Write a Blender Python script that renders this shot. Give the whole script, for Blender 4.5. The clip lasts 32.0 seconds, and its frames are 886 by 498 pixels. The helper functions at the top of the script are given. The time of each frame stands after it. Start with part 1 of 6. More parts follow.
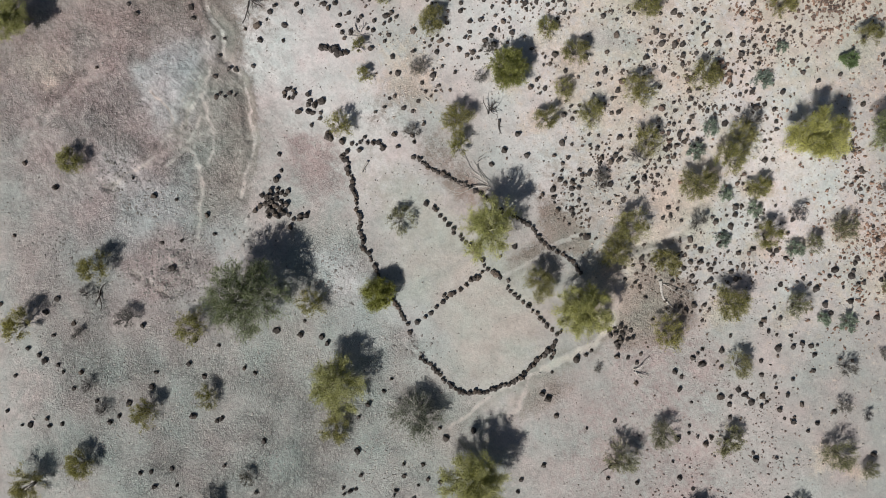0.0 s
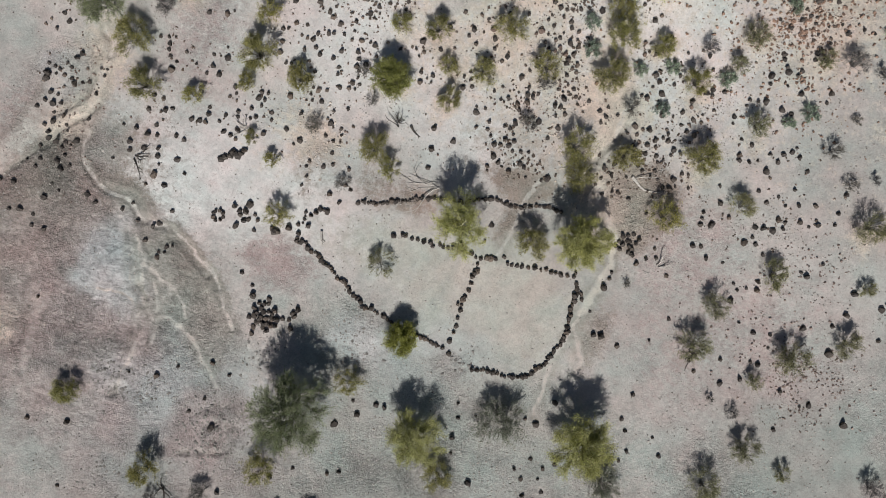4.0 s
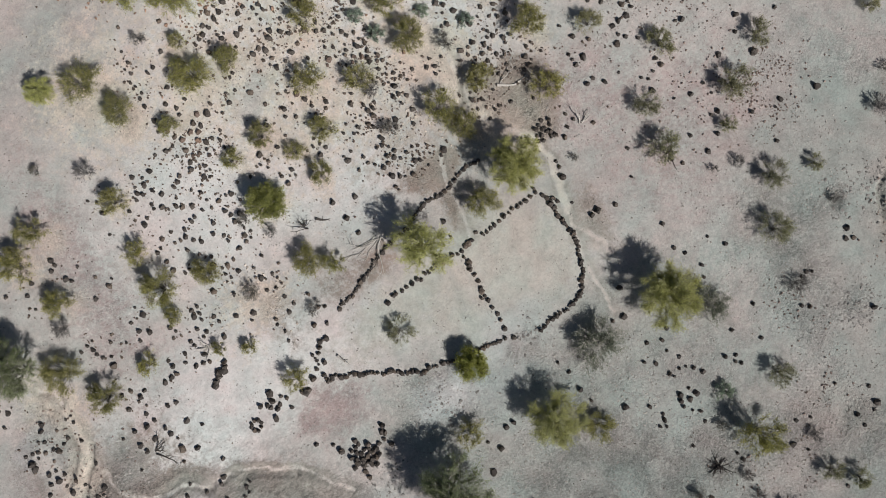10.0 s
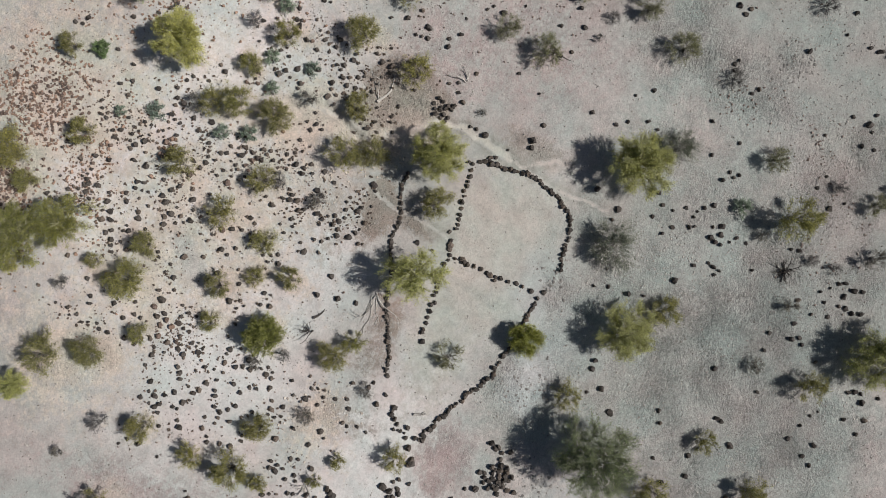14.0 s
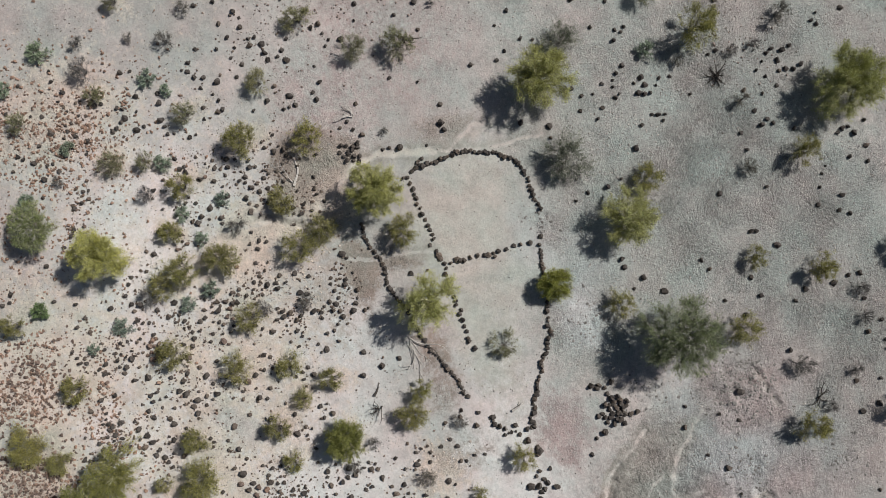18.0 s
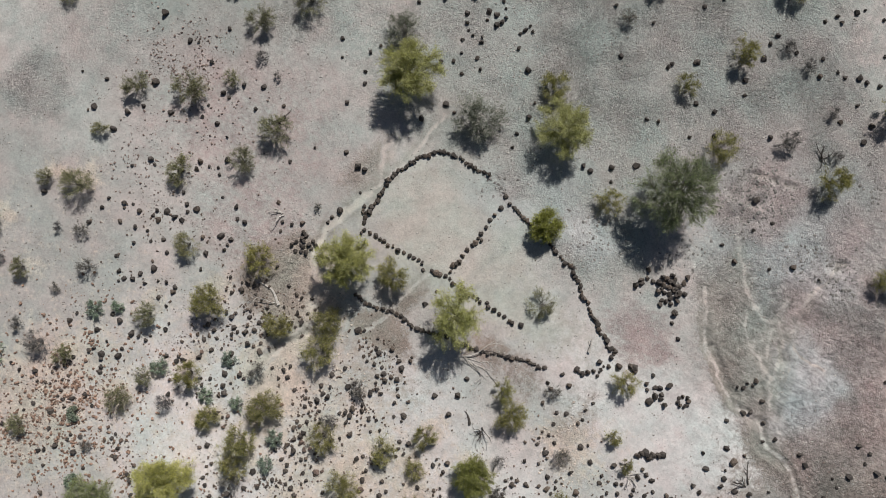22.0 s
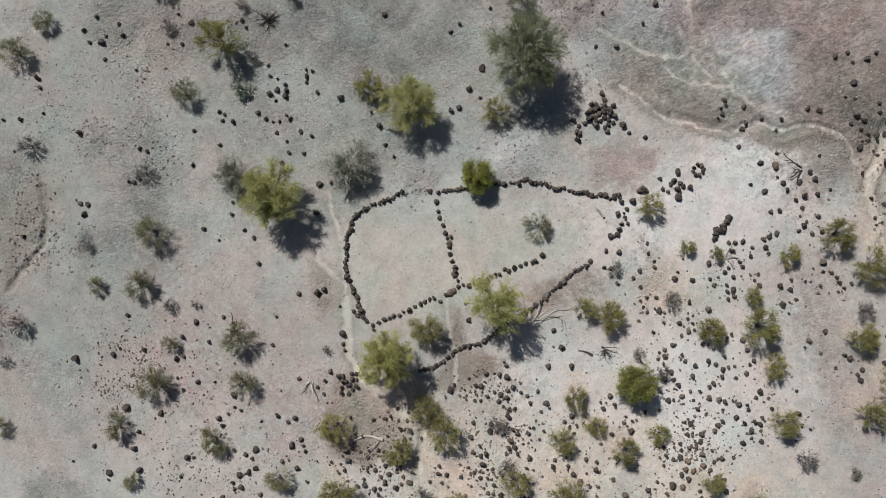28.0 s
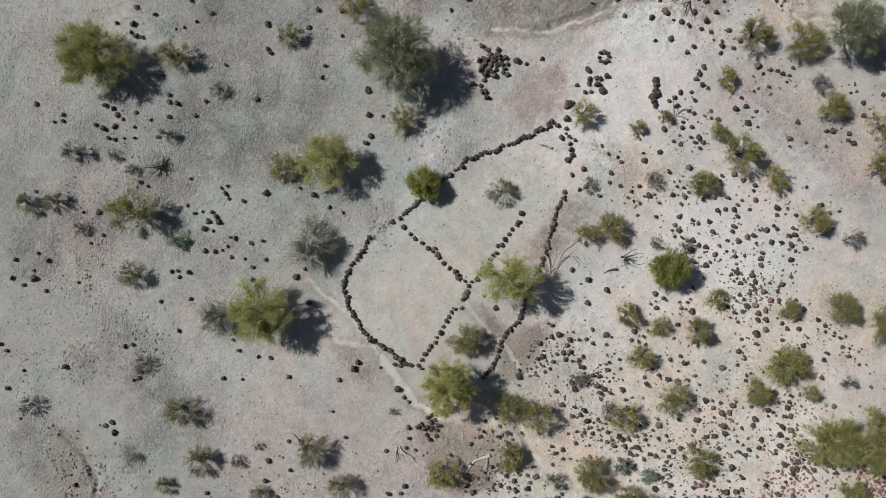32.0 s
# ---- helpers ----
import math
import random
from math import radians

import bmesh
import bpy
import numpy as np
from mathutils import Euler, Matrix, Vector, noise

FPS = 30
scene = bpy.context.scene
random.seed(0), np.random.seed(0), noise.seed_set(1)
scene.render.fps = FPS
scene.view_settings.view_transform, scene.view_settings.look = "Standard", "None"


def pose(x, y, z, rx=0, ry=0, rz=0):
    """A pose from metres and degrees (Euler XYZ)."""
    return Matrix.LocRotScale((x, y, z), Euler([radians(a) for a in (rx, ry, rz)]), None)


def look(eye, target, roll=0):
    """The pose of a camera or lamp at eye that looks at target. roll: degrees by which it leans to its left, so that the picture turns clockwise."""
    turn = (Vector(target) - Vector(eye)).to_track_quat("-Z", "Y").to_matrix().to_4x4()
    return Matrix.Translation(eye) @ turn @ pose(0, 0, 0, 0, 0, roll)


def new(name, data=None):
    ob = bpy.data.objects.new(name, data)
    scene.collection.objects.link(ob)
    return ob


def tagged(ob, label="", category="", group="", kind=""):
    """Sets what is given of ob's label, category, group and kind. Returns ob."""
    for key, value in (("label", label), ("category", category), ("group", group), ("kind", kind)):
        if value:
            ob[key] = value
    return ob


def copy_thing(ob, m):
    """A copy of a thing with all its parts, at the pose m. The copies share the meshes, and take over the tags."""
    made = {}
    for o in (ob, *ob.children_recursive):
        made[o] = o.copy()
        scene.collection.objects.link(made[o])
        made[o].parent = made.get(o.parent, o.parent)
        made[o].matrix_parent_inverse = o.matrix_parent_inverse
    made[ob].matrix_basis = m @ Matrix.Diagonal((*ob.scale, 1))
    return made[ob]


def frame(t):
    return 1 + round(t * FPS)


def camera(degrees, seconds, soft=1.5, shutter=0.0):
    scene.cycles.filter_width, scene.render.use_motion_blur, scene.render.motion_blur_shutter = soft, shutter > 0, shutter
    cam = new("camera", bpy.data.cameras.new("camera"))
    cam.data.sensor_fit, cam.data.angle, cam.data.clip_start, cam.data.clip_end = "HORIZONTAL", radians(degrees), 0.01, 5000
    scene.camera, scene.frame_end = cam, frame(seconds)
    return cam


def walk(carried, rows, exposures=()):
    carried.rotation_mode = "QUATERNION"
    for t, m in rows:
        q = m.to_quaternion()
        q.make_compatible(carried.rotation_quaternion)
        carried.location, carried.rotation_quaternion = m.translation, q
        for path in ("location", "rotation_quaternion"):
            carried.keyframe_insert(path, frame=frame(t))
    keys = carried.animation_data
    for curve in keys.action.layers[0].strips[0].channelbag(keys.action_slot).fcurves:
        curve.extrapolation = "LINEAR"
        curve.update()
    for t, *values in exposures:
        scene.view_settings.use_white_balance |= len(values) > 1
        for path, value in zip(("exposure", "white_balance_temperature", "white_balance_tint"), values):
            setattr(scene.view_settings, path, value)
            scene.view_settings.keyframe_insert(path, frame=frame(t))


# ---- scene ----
cam = camera(70, 32.0, soft=0.95)
PATH = [
    (0, pose(-0.171, -0.593, 35.933, 1.00, 2.13, 48.63)),
    (0.5, pose(-0.268, -0.516, 35.921, 0.87, 2.00, 44.23)),
    (1, pose(-0.331, -0.445, 35.913, 0.71, 1.88, 39.96)),
    (1.5, pose(-0.375, -0.372, 35.897, 0.57, 1.78, 35.87)),
    (2, pose(-0.391, -0.297, 35.868, 0.47, 1.70, 31.95)),
    (2.5, pose(-0.366, -0.225, 35.818, 0.40, 1.64, 28.11)),
    (3, pose(-0.324, -0.164, 35.821, 0.37, 1.63, 24.27)),
    (3.5, pose(-0.265, -0.114, 35.849, 0.37, 1.59, 20.35)),
    (5.5, pose(-0.060, -0.011, 35.894, 0.37, 1.32, 4.22)),
    (6, pose(0.000, 0.000, 35.918, 0.39, 1.25, 0.00)),
    (6.5, pose(0.055, 0.009, 35.939, 0.44, 1.17, -4.27)),
    (7, pose(0.082, 0.015, 35.957, 0.53, 1.06, -8.46)),
    (7.5, pose(0.074, 0.003, 35.969, 0.60, 0.93, -12.65)),
    (8, pose(0.058, -0.018, 35.935, 0.69, 0.80, -16.77)),
    (8.5, pose(0.045, -0.048, 35.914, 0.81, 0.72, -20.88)),
    (9, pose(0.053, -0.095, 35.904, 0.95, 0.66, -25.01)),
    (9.5, pose(0.062, -0.149, 35.885, 1.08, 0.62, -29.13)),
    (10, pose(0.080, -0.191, 35.882, 1.22, 0.60, -33.31)),
    (10.5, pose(0.095, -0.226, 35.845, 1.35, 0.60, -37.65)),
    (11, pose(0.131, -0.269, 35.821, 1.45, 0.62, -42.15)),
    (11.5, pose(0.170, -0.309, 35.799, 1.54, 0.67, -46.73)),
    (12, pose(0.223, -0.352, 35.781, 1.59, 0.74, -51.33)),
    (12.5, pose(0.302, -0.384, 35.760, 1.62, 0.81, -55.97)),
    (13, pose(0.381, -0.395, 35.766, 1.59, 0.86, -60.68)),
    (13.5, pose(0.460, -0.397, 35.792, 1.51, 0.89, -65.54)),
    (14, pose(0.557, -0.385, 35.809, 1.43, 0.90, -70.53)),
    (14.5, pose(0.652, -0.363, 35.824, 1.32, 0.89, -75.52)),
    (16.5, pose(1.099, -0.350, 35.889, 0.83, 0.72, -94.20)),
    (17, pose(1.190, -0.371, 35.936, 0.76, 0.67, -98.81)),
    (17.5, pose(1.241, -0.405, 35.993, 0.73, 0.64, -103.40)),
    (18, pose(1.271, -0.444, 36.027, 0.72, 0.61, -108.00)),
    (18.5, pose(1.302, -0.487, 36.032, 0.73, 0.57, -112.59)),
    (19, pose(1.336, -0.526, 36.041, 0.76, 0.51, -117.26)),
    (19.5, pose(1.378, -0.546, 36.041, 0.79, 0.43, -122.00)),
    (20, pose(1.419, -0.559, 36.049, 0.83, 0.35, -126.64)),
    (20.5, pose(1.444, -0.581, 36.074, 0.87, 0.29, -131.26)),
    (21, pose(1.455, -0.629, 36.080, 0.95, 0.30, -135.92)),
    (21.5, pose(1.441, -0.698, 36.083, 1.06, 0.33, -140.55)),
    (22, pose(1.405, -0.773, 36.103, 1.13, 0.39, -145.14)),
    (22.5, pose(1.367, -0.849, 36.091, 1.16, 0.46, -149.71)),
    (23, pose(1.349, -0.930, 36.072, 1.17, 0.53, -154.11)),
    (23.5, pose(1.356, -1.007, 36.049, 1.16, 0.56, -158.32)),
    (24, pose(1.367, -1.080, 36.039, 1.14, 0.56, -162.65)),
    (24.5, pose(1.372, -1.157, 36.023, 1.12, 0.53, -167.28)),
    (25, pose(1.374, -1.232, 36.021, 1.08, 0.49, -172.02)),
    (25.5, pose(1.380, -1.339, 36.017, 1.03, 0.44, -176.62)),
    (27.5, pose(1.309, -1.818, 36.053, 0.76, 0.12, -194.49)),
    (28, pose(1.263, -1.937, 36.058, 0.69, 0.03, -198.90)),
    (28.5, pose(1.212, -2.042, 36.041, 0.63, -0.03, -203.29)),
    (29, pose(1.162, -2.121, 36.035, 0.60, -0.08, -207.58)),
    (29.5, pose(1.091, -2.188, 36.042, 0.59, -0.12, -211.79)),
    (30, pose(1.023, -2.237, 36.034, 0.63, -0.18, -215.97)),
    (30.5, pose(0.974, -2.273, 36.028, 0.72, -0.22, -220.13)),
    (31, pose(0.913, -2.265, 36.045, 0.79, -0.22, -224.29)),
    (31.5, pose(0.832, -2.222, 36.063, 0.86, -0.16, -228.33)),
    (32, pose(0.722, -2.155, 36.047, 0.92, -0.06, -232.31)),
]
walk(cam, PATH, exposures=((0, -0.31), (32, -0.31)))

# ---- world, sun, exposure ----
SUN_ELEVATION, SUN_TOWARDS = radians(43), Vector((0.24, -0.97, 0)).normalized()

world = bpy.data.worlds.new("sky")
scene.world = world
world.use_nodes = True
sky = world.node_tree.nodes.new("ShaderNodeTexSky")
sky.sky_type, sky.sun_disc = "NISHITA", False
sky.sun_elevation = SUN_ELEVATION
sky.sun_rotation = math.atan2(SUN_TOWARDS.x, SUN_TOWARDS.y)
background = world.node_tree.nodes["Background"]
background.inputs["Strength"].default_value = 0.0345
world.node_tree.links.new(sky.outputs[0], background.inputs["Color"])

sun = new("sun", bpy.data.lights.new("sun", "SUN"))
sun.data.energy, sun.data.angle, sun.data.color = 5.0, radians(0.5), (1.0, 0.975, 0.94)
from_sun = SUN_TOWARDS * math.cos(SUN_ELEVATION) + Vector((0, 0, math.sin(SUN_ELEVATION)))
sun.matrix_world = look(from_sun * 60, (0, 0, 0))


# ---- materials ----
def material(name, roughness=0.9):
    m = bpy.data.materials.new(name)
    m.use_nodes = True
    shader = m.node_tree.nodes["Principled BSDF"]
    shader.inputs["Roughness"].default_value = roughness
    shader.inputs["Specular IOR Level"].default_value = 0.25
    return m, m.node_tree, shader


def node(tree, kind, **inputs):
    n = tree.nodes.new(kind)
    for key, value in inputs.items():
        n.inputs[key.replace("_", " ")].default_value = value
    return n


def mixed(tree, blend, factor, a, b):
    """A colour mix; factor, a and b are sockets or values."""
    n = tree.nodes.new("ShaderNodeMix")
    n.data_type, n.blend_type = "RGBA", blend
    for socket, value in ((n.inputs[0], factor), (n.inputs[6], a), (n.inputs[7], b)):
        if isinstance(value, bpy.types.NodeSocket):
            tree.links.new(value, socket)
        else:
            socket.default_value = value
    return n.outputs[2]


def ramp(tree, source, stops):
    n = tree.nodes.new("ShaderNodeValToRGB")
    elements = n.color_ramp.elements
    while len(elements) < len(stops):
        elements.new(0.5)
    for e, (at, colour) in zip(elements, stops):
        e.position = at
        e.color = (*colour, 1) if isinstance(colour, tuple) else (colour, colour, colour, 1)
    tree.links.new(source, n.inputs[0])
    return n.outputs[0]


def object_place(tree):
    return tree.nodes.new("ShaderNodeTexCoord").outputs["Object"]


def textured(tree, kind, scale, detail=4.0, roughness=0.6):
    n = tree.nodes.new(kind)
    n.inputs["Scale"].default_value = scale
    if kind == "ShaderNodeTexNoise":
        n.inputs["Detail"].default_value, n.inputs["Roughness"].default_value = detail, roughness
    tree.links.new(object_place(tree), n.inputs["Vector"])
    return n


def bumped(tree, shader, height, strength, distance):
    n = node(tree, "ShaderNodeBump", Strength=strength, Distance=distance)
    tree.links.new(height, n.inputs["Height"])
    tree.links.new(n.outputs[0], shader.inputs["Normal"])


def soil_material():
    """Stony desert soil: the kind of soil comes with the mesh, grit and pebbles from here."""
    m, tree, shader = material("desert_soil", 0.95)
    kind = tree.nodes.new("ShaderNodeVertexColor")
    kind.layer_name = "soil"
    coarse = tree.nodes.new("ShaderNodeAttribute")
    coarse.attribute_name = "coarse"
    thick = tree.nodes.new("ShaderNodeAttribute")
    thick.attribute_name = "thick"
    cover = tree.nodes.new("ShaderNodeVertexColor")
    cover.layer_name = "cover"
    # what lies over the plain soil thins out in crumbs and flecks
    flecks = textured(tree, "ShaderNodeTexNoise", 2.6, 9, 0.78)
    lies = tree.nodes.new("ShaderNodeMath")
    lies.operation = "MULTIPLY_ADD"
    tree.links.new(flecks.outputs["Fac"], lies.inputs[0])
    lies.inputs[1].default_value = 2.4
    lower = tree.nodes.new("ShaderNodeMath")
    lower.operation = "SUBTRACT"
    tree.links.new(thick.outputs["Fac"], lower.inputs[0])
    lower.inputs[1].default_value = 1.2
    tree.links.new(lower.outputs[0], lies.inputs[2])
    colour = mixed(tree, "MIX", ramp(tree, lies.outputs[0], [(0.12, 0.0), (0.36, 0.6), (0.6, 1.0)]), kind.outputs[0], cover.outputs[0])
    mottle = textured(tree, "ShaderNodeTexNoise", 0.9, 6, 0.65)
    colour = mixed(tree, "MULTIPLY", 1.0, colour, ramp(tree, mottle.outputs[0], [(0.28, 0.82), (0.5, 1.0), (0.72, 1.13)]))
    grit = textured(tree, "ShaderNodeTexNoise", 11, 5, 0.75)
    colour = mixed(tree, "MULTIPLY", 1.0, colour, ramp(tree, grit.outputs[0], [(0.3, 0.92), (0.5, 1.0), (0.72, 1.06)]))
    worn = textured(tree, "ShaderNodeTexNoise", 4.6, 7, 0.72)
    worn.inputs["Distortion"].default_value = 1.4
    colour = mixed(tree, "MULTIPLY", 0.5, colour, ramp(tree, worn.outputs[0], [(0.36, 0.75), (0.5, 1.02), (0.66, 1.24)]))
    colour = mixed(tree, "MULTIPLY", coarse.outputs["Fac"], colour, ramp(tree, worn.outputs[0], [(0.36, 0.68), (0.5, 1.03), (0.66, 1.32)]))
    # gravel: pebble by pebble, where the soil is coarse
    pebbles = textured(tree, "ShaderNodeTexVoronoi", 8.5)
    fines = textured(tree, "ShaderNodeTexVoronoi", 15.0)
    jitter = textured(tree, "ShaderNodeTexNoise", 3.0, 4, 0.7)
    shifted = tree.nodes.new("ShaderNodeVectorMath")
    shifted.operation = "MULTIPLY_ADD"
    tree.links.new(jitter.outputs["Color"], shifted.inputs[0])
    shifted.inputs[1].default_value = (0.5, 0.5, 0.5)
    tree.links.new(object_place(tree), shifted.inputs[2])
    for cells in (pebbles, fines):
        tree.links.new(shifted.outputs[0], cells.inputs["Vector"])
    for cells, dark, light in ((pebbles, 0.88, 1.2), (fines, 0.9, 1.16)):
        tone = tree.nodes.new("ShaderNodeSeparateColor")
        tree.links.new(cells.outputs["Color"], tone.inputs[0])
        colour = mixed(tree, "MULTIPLY", coarse.outputs["Fac"], colour, ramp(tree, tone.outputs[0], [(0.0, dark), (0.4, 1.0), (0.8, 1.08), (1.0, light)]))
        colour = mixed(tree, "MULTIPLY", coarse.outputs["Fac"], colour, ramp(tree, cells.outputs["Distance"], [(0.25, 1.04), (0.6, 0.9)]))
    # scattered dark grains, thicker in stony soil
    cells = textured(tree, "ShaderNodeTexVoronoi", 9.0)
    patch = textured(tree, "ShaderNodeTexNoise", 0.55, 5, 0.6)
    stony = tree.nodes.new("ShaderNodeMath")
    stony.operation = "MULTIPLY"
    tree.links.new(ramp(tree, cells.outputs["Distance"], [(0.0, 1.0), (0.2, 0.9), (0.27, 0.0)]), stony.inputs[0])
    tree.links.new(ramp(tree, patch.outputs[0], [(0.46, 0.0), (0.66, 0.75)]), stony.inputs[1])
    pick = tree.nodes.new("ShaderNodeMath")
    pick.operation = "MULTIPLY"
    tree.links.new(stony.outputs[0], pick.inputs[0])
    tree.links.new(ramp(tree, cells.outputs["Color"], [(0.45, 0.0), (0.6, 1.0)]), pick.inputs[1])
    colour = mixed(tree, "MIX", pick.outputs[0], colour, (0.13, 0.105, 0.09, 1))
    # washed mud: short wavy streaks along the flow
    wash = tree.nodes.new("ShaderNodeAttribute")
    wash.attribute_name = "wash"
    flow = tree.nodes.new("ShaderNodeMapping")
    flow.inputs["Rotation"].default_value = (0, 0, radians(-35))
    flow.inputs["Scale"].default_value = (1.5, 3.4, 1)
    tree.links.new(object_place(tree), flow.inputs["Vector"])
    streak = node(tree, "ShaderNodeTexNoise", Scale=0.9, Detail=6.0, Roughness=0.66, Distortion=1.6)
    tree.links.new(flow.outputs[0], streak.inputs["Vector"])
    lines = ramp(tree, streak.outputs["Fac"], [(0.4, 0.72), (0.49, 0.98), (0.53, 1.04), (0.61, 1.22)])
    colour = mixed(tree, "MULTIPLY", wash.outputs["Fac"], colour, lines)
    tint = textured(tree, "ShaderNodeTexNoise", 0.32, 5, 0.6)
    colour = mixed(tree, "MULTIPLY", 1.0, colour, ramp(tree, tint.outputs["Fac"], [(0.35, (0.94, 1.01, 0.99)), (0.65, (1.09, 0.99, 0.975))]))
    tree.links.new(colour, shader.inputs["Base Color"])
    rough = textured(tree, "ShaderNodeTexNoise", 4.0, 8, 0.8)
    relief = tree.nodes.new("ShaderNodeMath")
    relief.operation = "MULTIPLY_ADD"
    tree.links.new(pebbles.outputs["Distance"], relief.inputs[0])
    relief.inputs[1].default_value = -0.22
    tree.links.new(rough.outputs["Fac"], relief.inputs[2])
    amount = tree.nodes.new("ShaderNodeMath")
    amount.operation = "MULTIPLY_ADD"
    tree.links.new(coarse.outputs["Fac"], amount.inputs[0])
    amount.inputs[1].default_value, amount.inputs[2].default_value = 1.2, 0.12
    bump = node(tree, "ShaderNodeBump", Distance=0.3)
    tree.links.new(amount.outputs[0], bump.inputs["Strength"])
    tree.links.new(relief.outputs[0], bump.inputs["Height"])
    tree.links.new(bump.outputs[0], shader.inputs["Normal"])
    return m


def rock_material(name, dark, light):
    """Desert-varnished volcanic rock with paler worn faces and dust."""
    m, tree, shader = material(name, 0.8)
    grain = textured(tree, "ShaderNodeTexNoise", 9, 6, 0.7)
    colour = ramp(tree, grain.outputs[0], [(0.35, dark), (0.68, light)])
    each = tree.nodes.new("ShaderNodeObjectInfo").outputs["Random"]
    colour = mixed(tree, "MULTIPLY", 1.0, colour, ramp(tree, each, [(0.0, (0.75, 0.75, 0.77)), (0.7, (1.0, 0.98, 0.96)), (1.0, (1.6, 1.44, 1.3))]))
    island = tree.nodes.new("ShaderNodeNewGeometry").outputs["Random Per Island"]
    colour = mixed(tree, "MULTIPLY", 1.0, colour, ramp(tree, island, [(0.0, 0.75), (1.0, 1.25)]))
    tree.links.new(colour, shader.inputs["Base Color"])
    bumped(tree, shader, textured(tree, "ShaderNodeTexNoise", 22, 5, 0.7).outputs[0], 0.5, 0.03)
    return m


def leaf_material(name, low, high, rough=0.7):
    """Small leaves that let some light through."""
    m, tree, shader = material(name, rough)
    island = tree.nodes.new("ShaderNodeNewGeometry").outputs["Random Per Island"]
    colour = ramp(tree, island, [(0.0, low), (1.0, high)])
    each = tree.nodes.new("ShaderNodeObjectInfo").outputs["Random"]
    colour = mixed(tree, "MULTIPLY", 1.0, colour, ramp(tree, each, [(0.0, (0.88, 0.88, 0.92)), (0.35, (1.0, 0.97, 0.95)), (0.7, (1.02, 1.03, 0.98)), (1.0, (1.2, 1.14, 0.95))]))
    clump = textured(tree, "ShaderNodeTexNoise", 2.2, 2, 0.5)
    colour = mixed(tree, "MULTIPLY", 1.0, colour, ramp(tree, clump.outputs[0], [(0.35, 0.8), (0.65, 1.15)]))
    tree.links.new(colour, shader.inputs["Base Color"])
    glow = tree.nodes.new("ShaderNodeBsdfTranslucent")
    tree.links.new(colour, glow.inputs["Color"])
    both = tree.nodes.new("ShaderNodeMixShader")
    both.inputs[0].default_value = 0.42
    tree.links.new(shader.outputs[0], both.inputs[1])
    tree.links.new(glow.outputs[0], both.inputs[2])
    tree.links.new(both.outputs[0], tree.nodes["Material Output"].inputs["Surface"])
    return m


def bark_material(name, dark, light):
    m, tree, shader = material(name, 0.9)
    grain = textured(tree, "ShaderNodeTexNoise", 12, 5, 0.7)
    tree.links.new(ramp(tree, grain.outputs[0], [(0.3, dark), (0.7, light)]), shader.inputs["Base Color"])
    bumped(tree, shader, grain.outputs[0], 0.5, 0.02)
    return m


SOIL = soil_material()
BASALT = rock_material("basalt", (0.036, 0.032, 0.029), (0.145, 0.124, 0.11))
REDDISH = rock_material("reddish_rock", (0.1, 0.074, 0.062), (0.29, 0.212, 0.172))
PINKISH = rock_material("pinkish_stone", (0.2, 0.15, 0.128), (0.45, 0.355, 0.305))
GRIT = rock_material("brown_grit", (0.09, 0.075, 0.066), (0.3, 0.25, 0.215))
CLOD = rock_material("soil_clod", (0.22, 0.205, 0.185), (0.43, 0.405, 0.37))
PALE_ROCK = rock_material("pale_rock", (0.27, 0.25, 0.23), (0.56, 0.53, 0.49))
PALO_VERDE = leaf_material("palo_verde_leaf", (0.34, 0.36, 0.12), (0.7, 0.7, 0.29))
OLIVE = leaf_material("olive_leaf", (0.19, 0.205, 0.055), (0.48, 0.48, 0.17))
LIME_LEAF = leaf_material("yellowish_green_leaf", (0.25, 0.28, 0.08), (0.58, 0.59, 0.21))
CREOSOTE = leaf_material("creosote_leaf", (0.2, 0.2, 0.075), (0.5, 0.475, 0.19))
DRY_CREOSOTE = leaf_material("dry_creosote_leaf", (0.18, 0.185, 0.105), (0.43, 0.425, 0.25))
DENSE = leaf_material("dense_green_leaf", (0.2, 0.22, 0.06), (0.46, 0.48, 0.165))
IRONWOOD = leaf_material("grey_green_leaf", (0.16, 0.21, 0.1), (0.44, 0.51, 0.27))
WISPY = leaf_material("wispy_grey_leaf", (0.13, 0.15, 0.11), (0.33, 0.36, 0.28))
GREY_TWIG = leaf_material("grey_twig", (0.15, 0.143, 0.138), (0.34, 0.325, 0.31))
BLUE_LEAF = leaf_material("blue_green_leaf", (0.22, 0.29, 0.22), (0.5, 0.58, 0.46))
BRIGHT_LEAF = leaf_material("bright_green_leaf", (0.15, 0.23, 0.09), (0.36, 0.46, 0.22))
BARK = bark_material("grey_bark", (0.1, 0.09, 0.078), (0.27, 0.245, 0.215))
PALE_BARK = bark_material("pale_grey_bark", (0.28, 0.265, 0.24), (0.62, 0.59, 0.54))
GREEN_BARK = bark_material("green_bark", (0.2, 0.2, 0.09), (0.5, 0.47, 0.3))
DEAD_WOOD = bark_material("bleached_wood", (0.36, 0.33, 0.295), (0.7, 0.66, 0.61))
GREY_WOOD = bark_material("grey_dry_wood", (0.1, 0.095, 0.093), (0.27, 0.255, 0.245))
DARK_WOOD = bark_material("dark_dead_wood", (0.035, 0.03, 0.028), (0.11, 0.095, 0.085))


# ---- ground ----
def lattice(seed):
    return np.random.RandomState(seed).rand(256, 256)


LATTICES = [lattice(s) for s in range(6)]


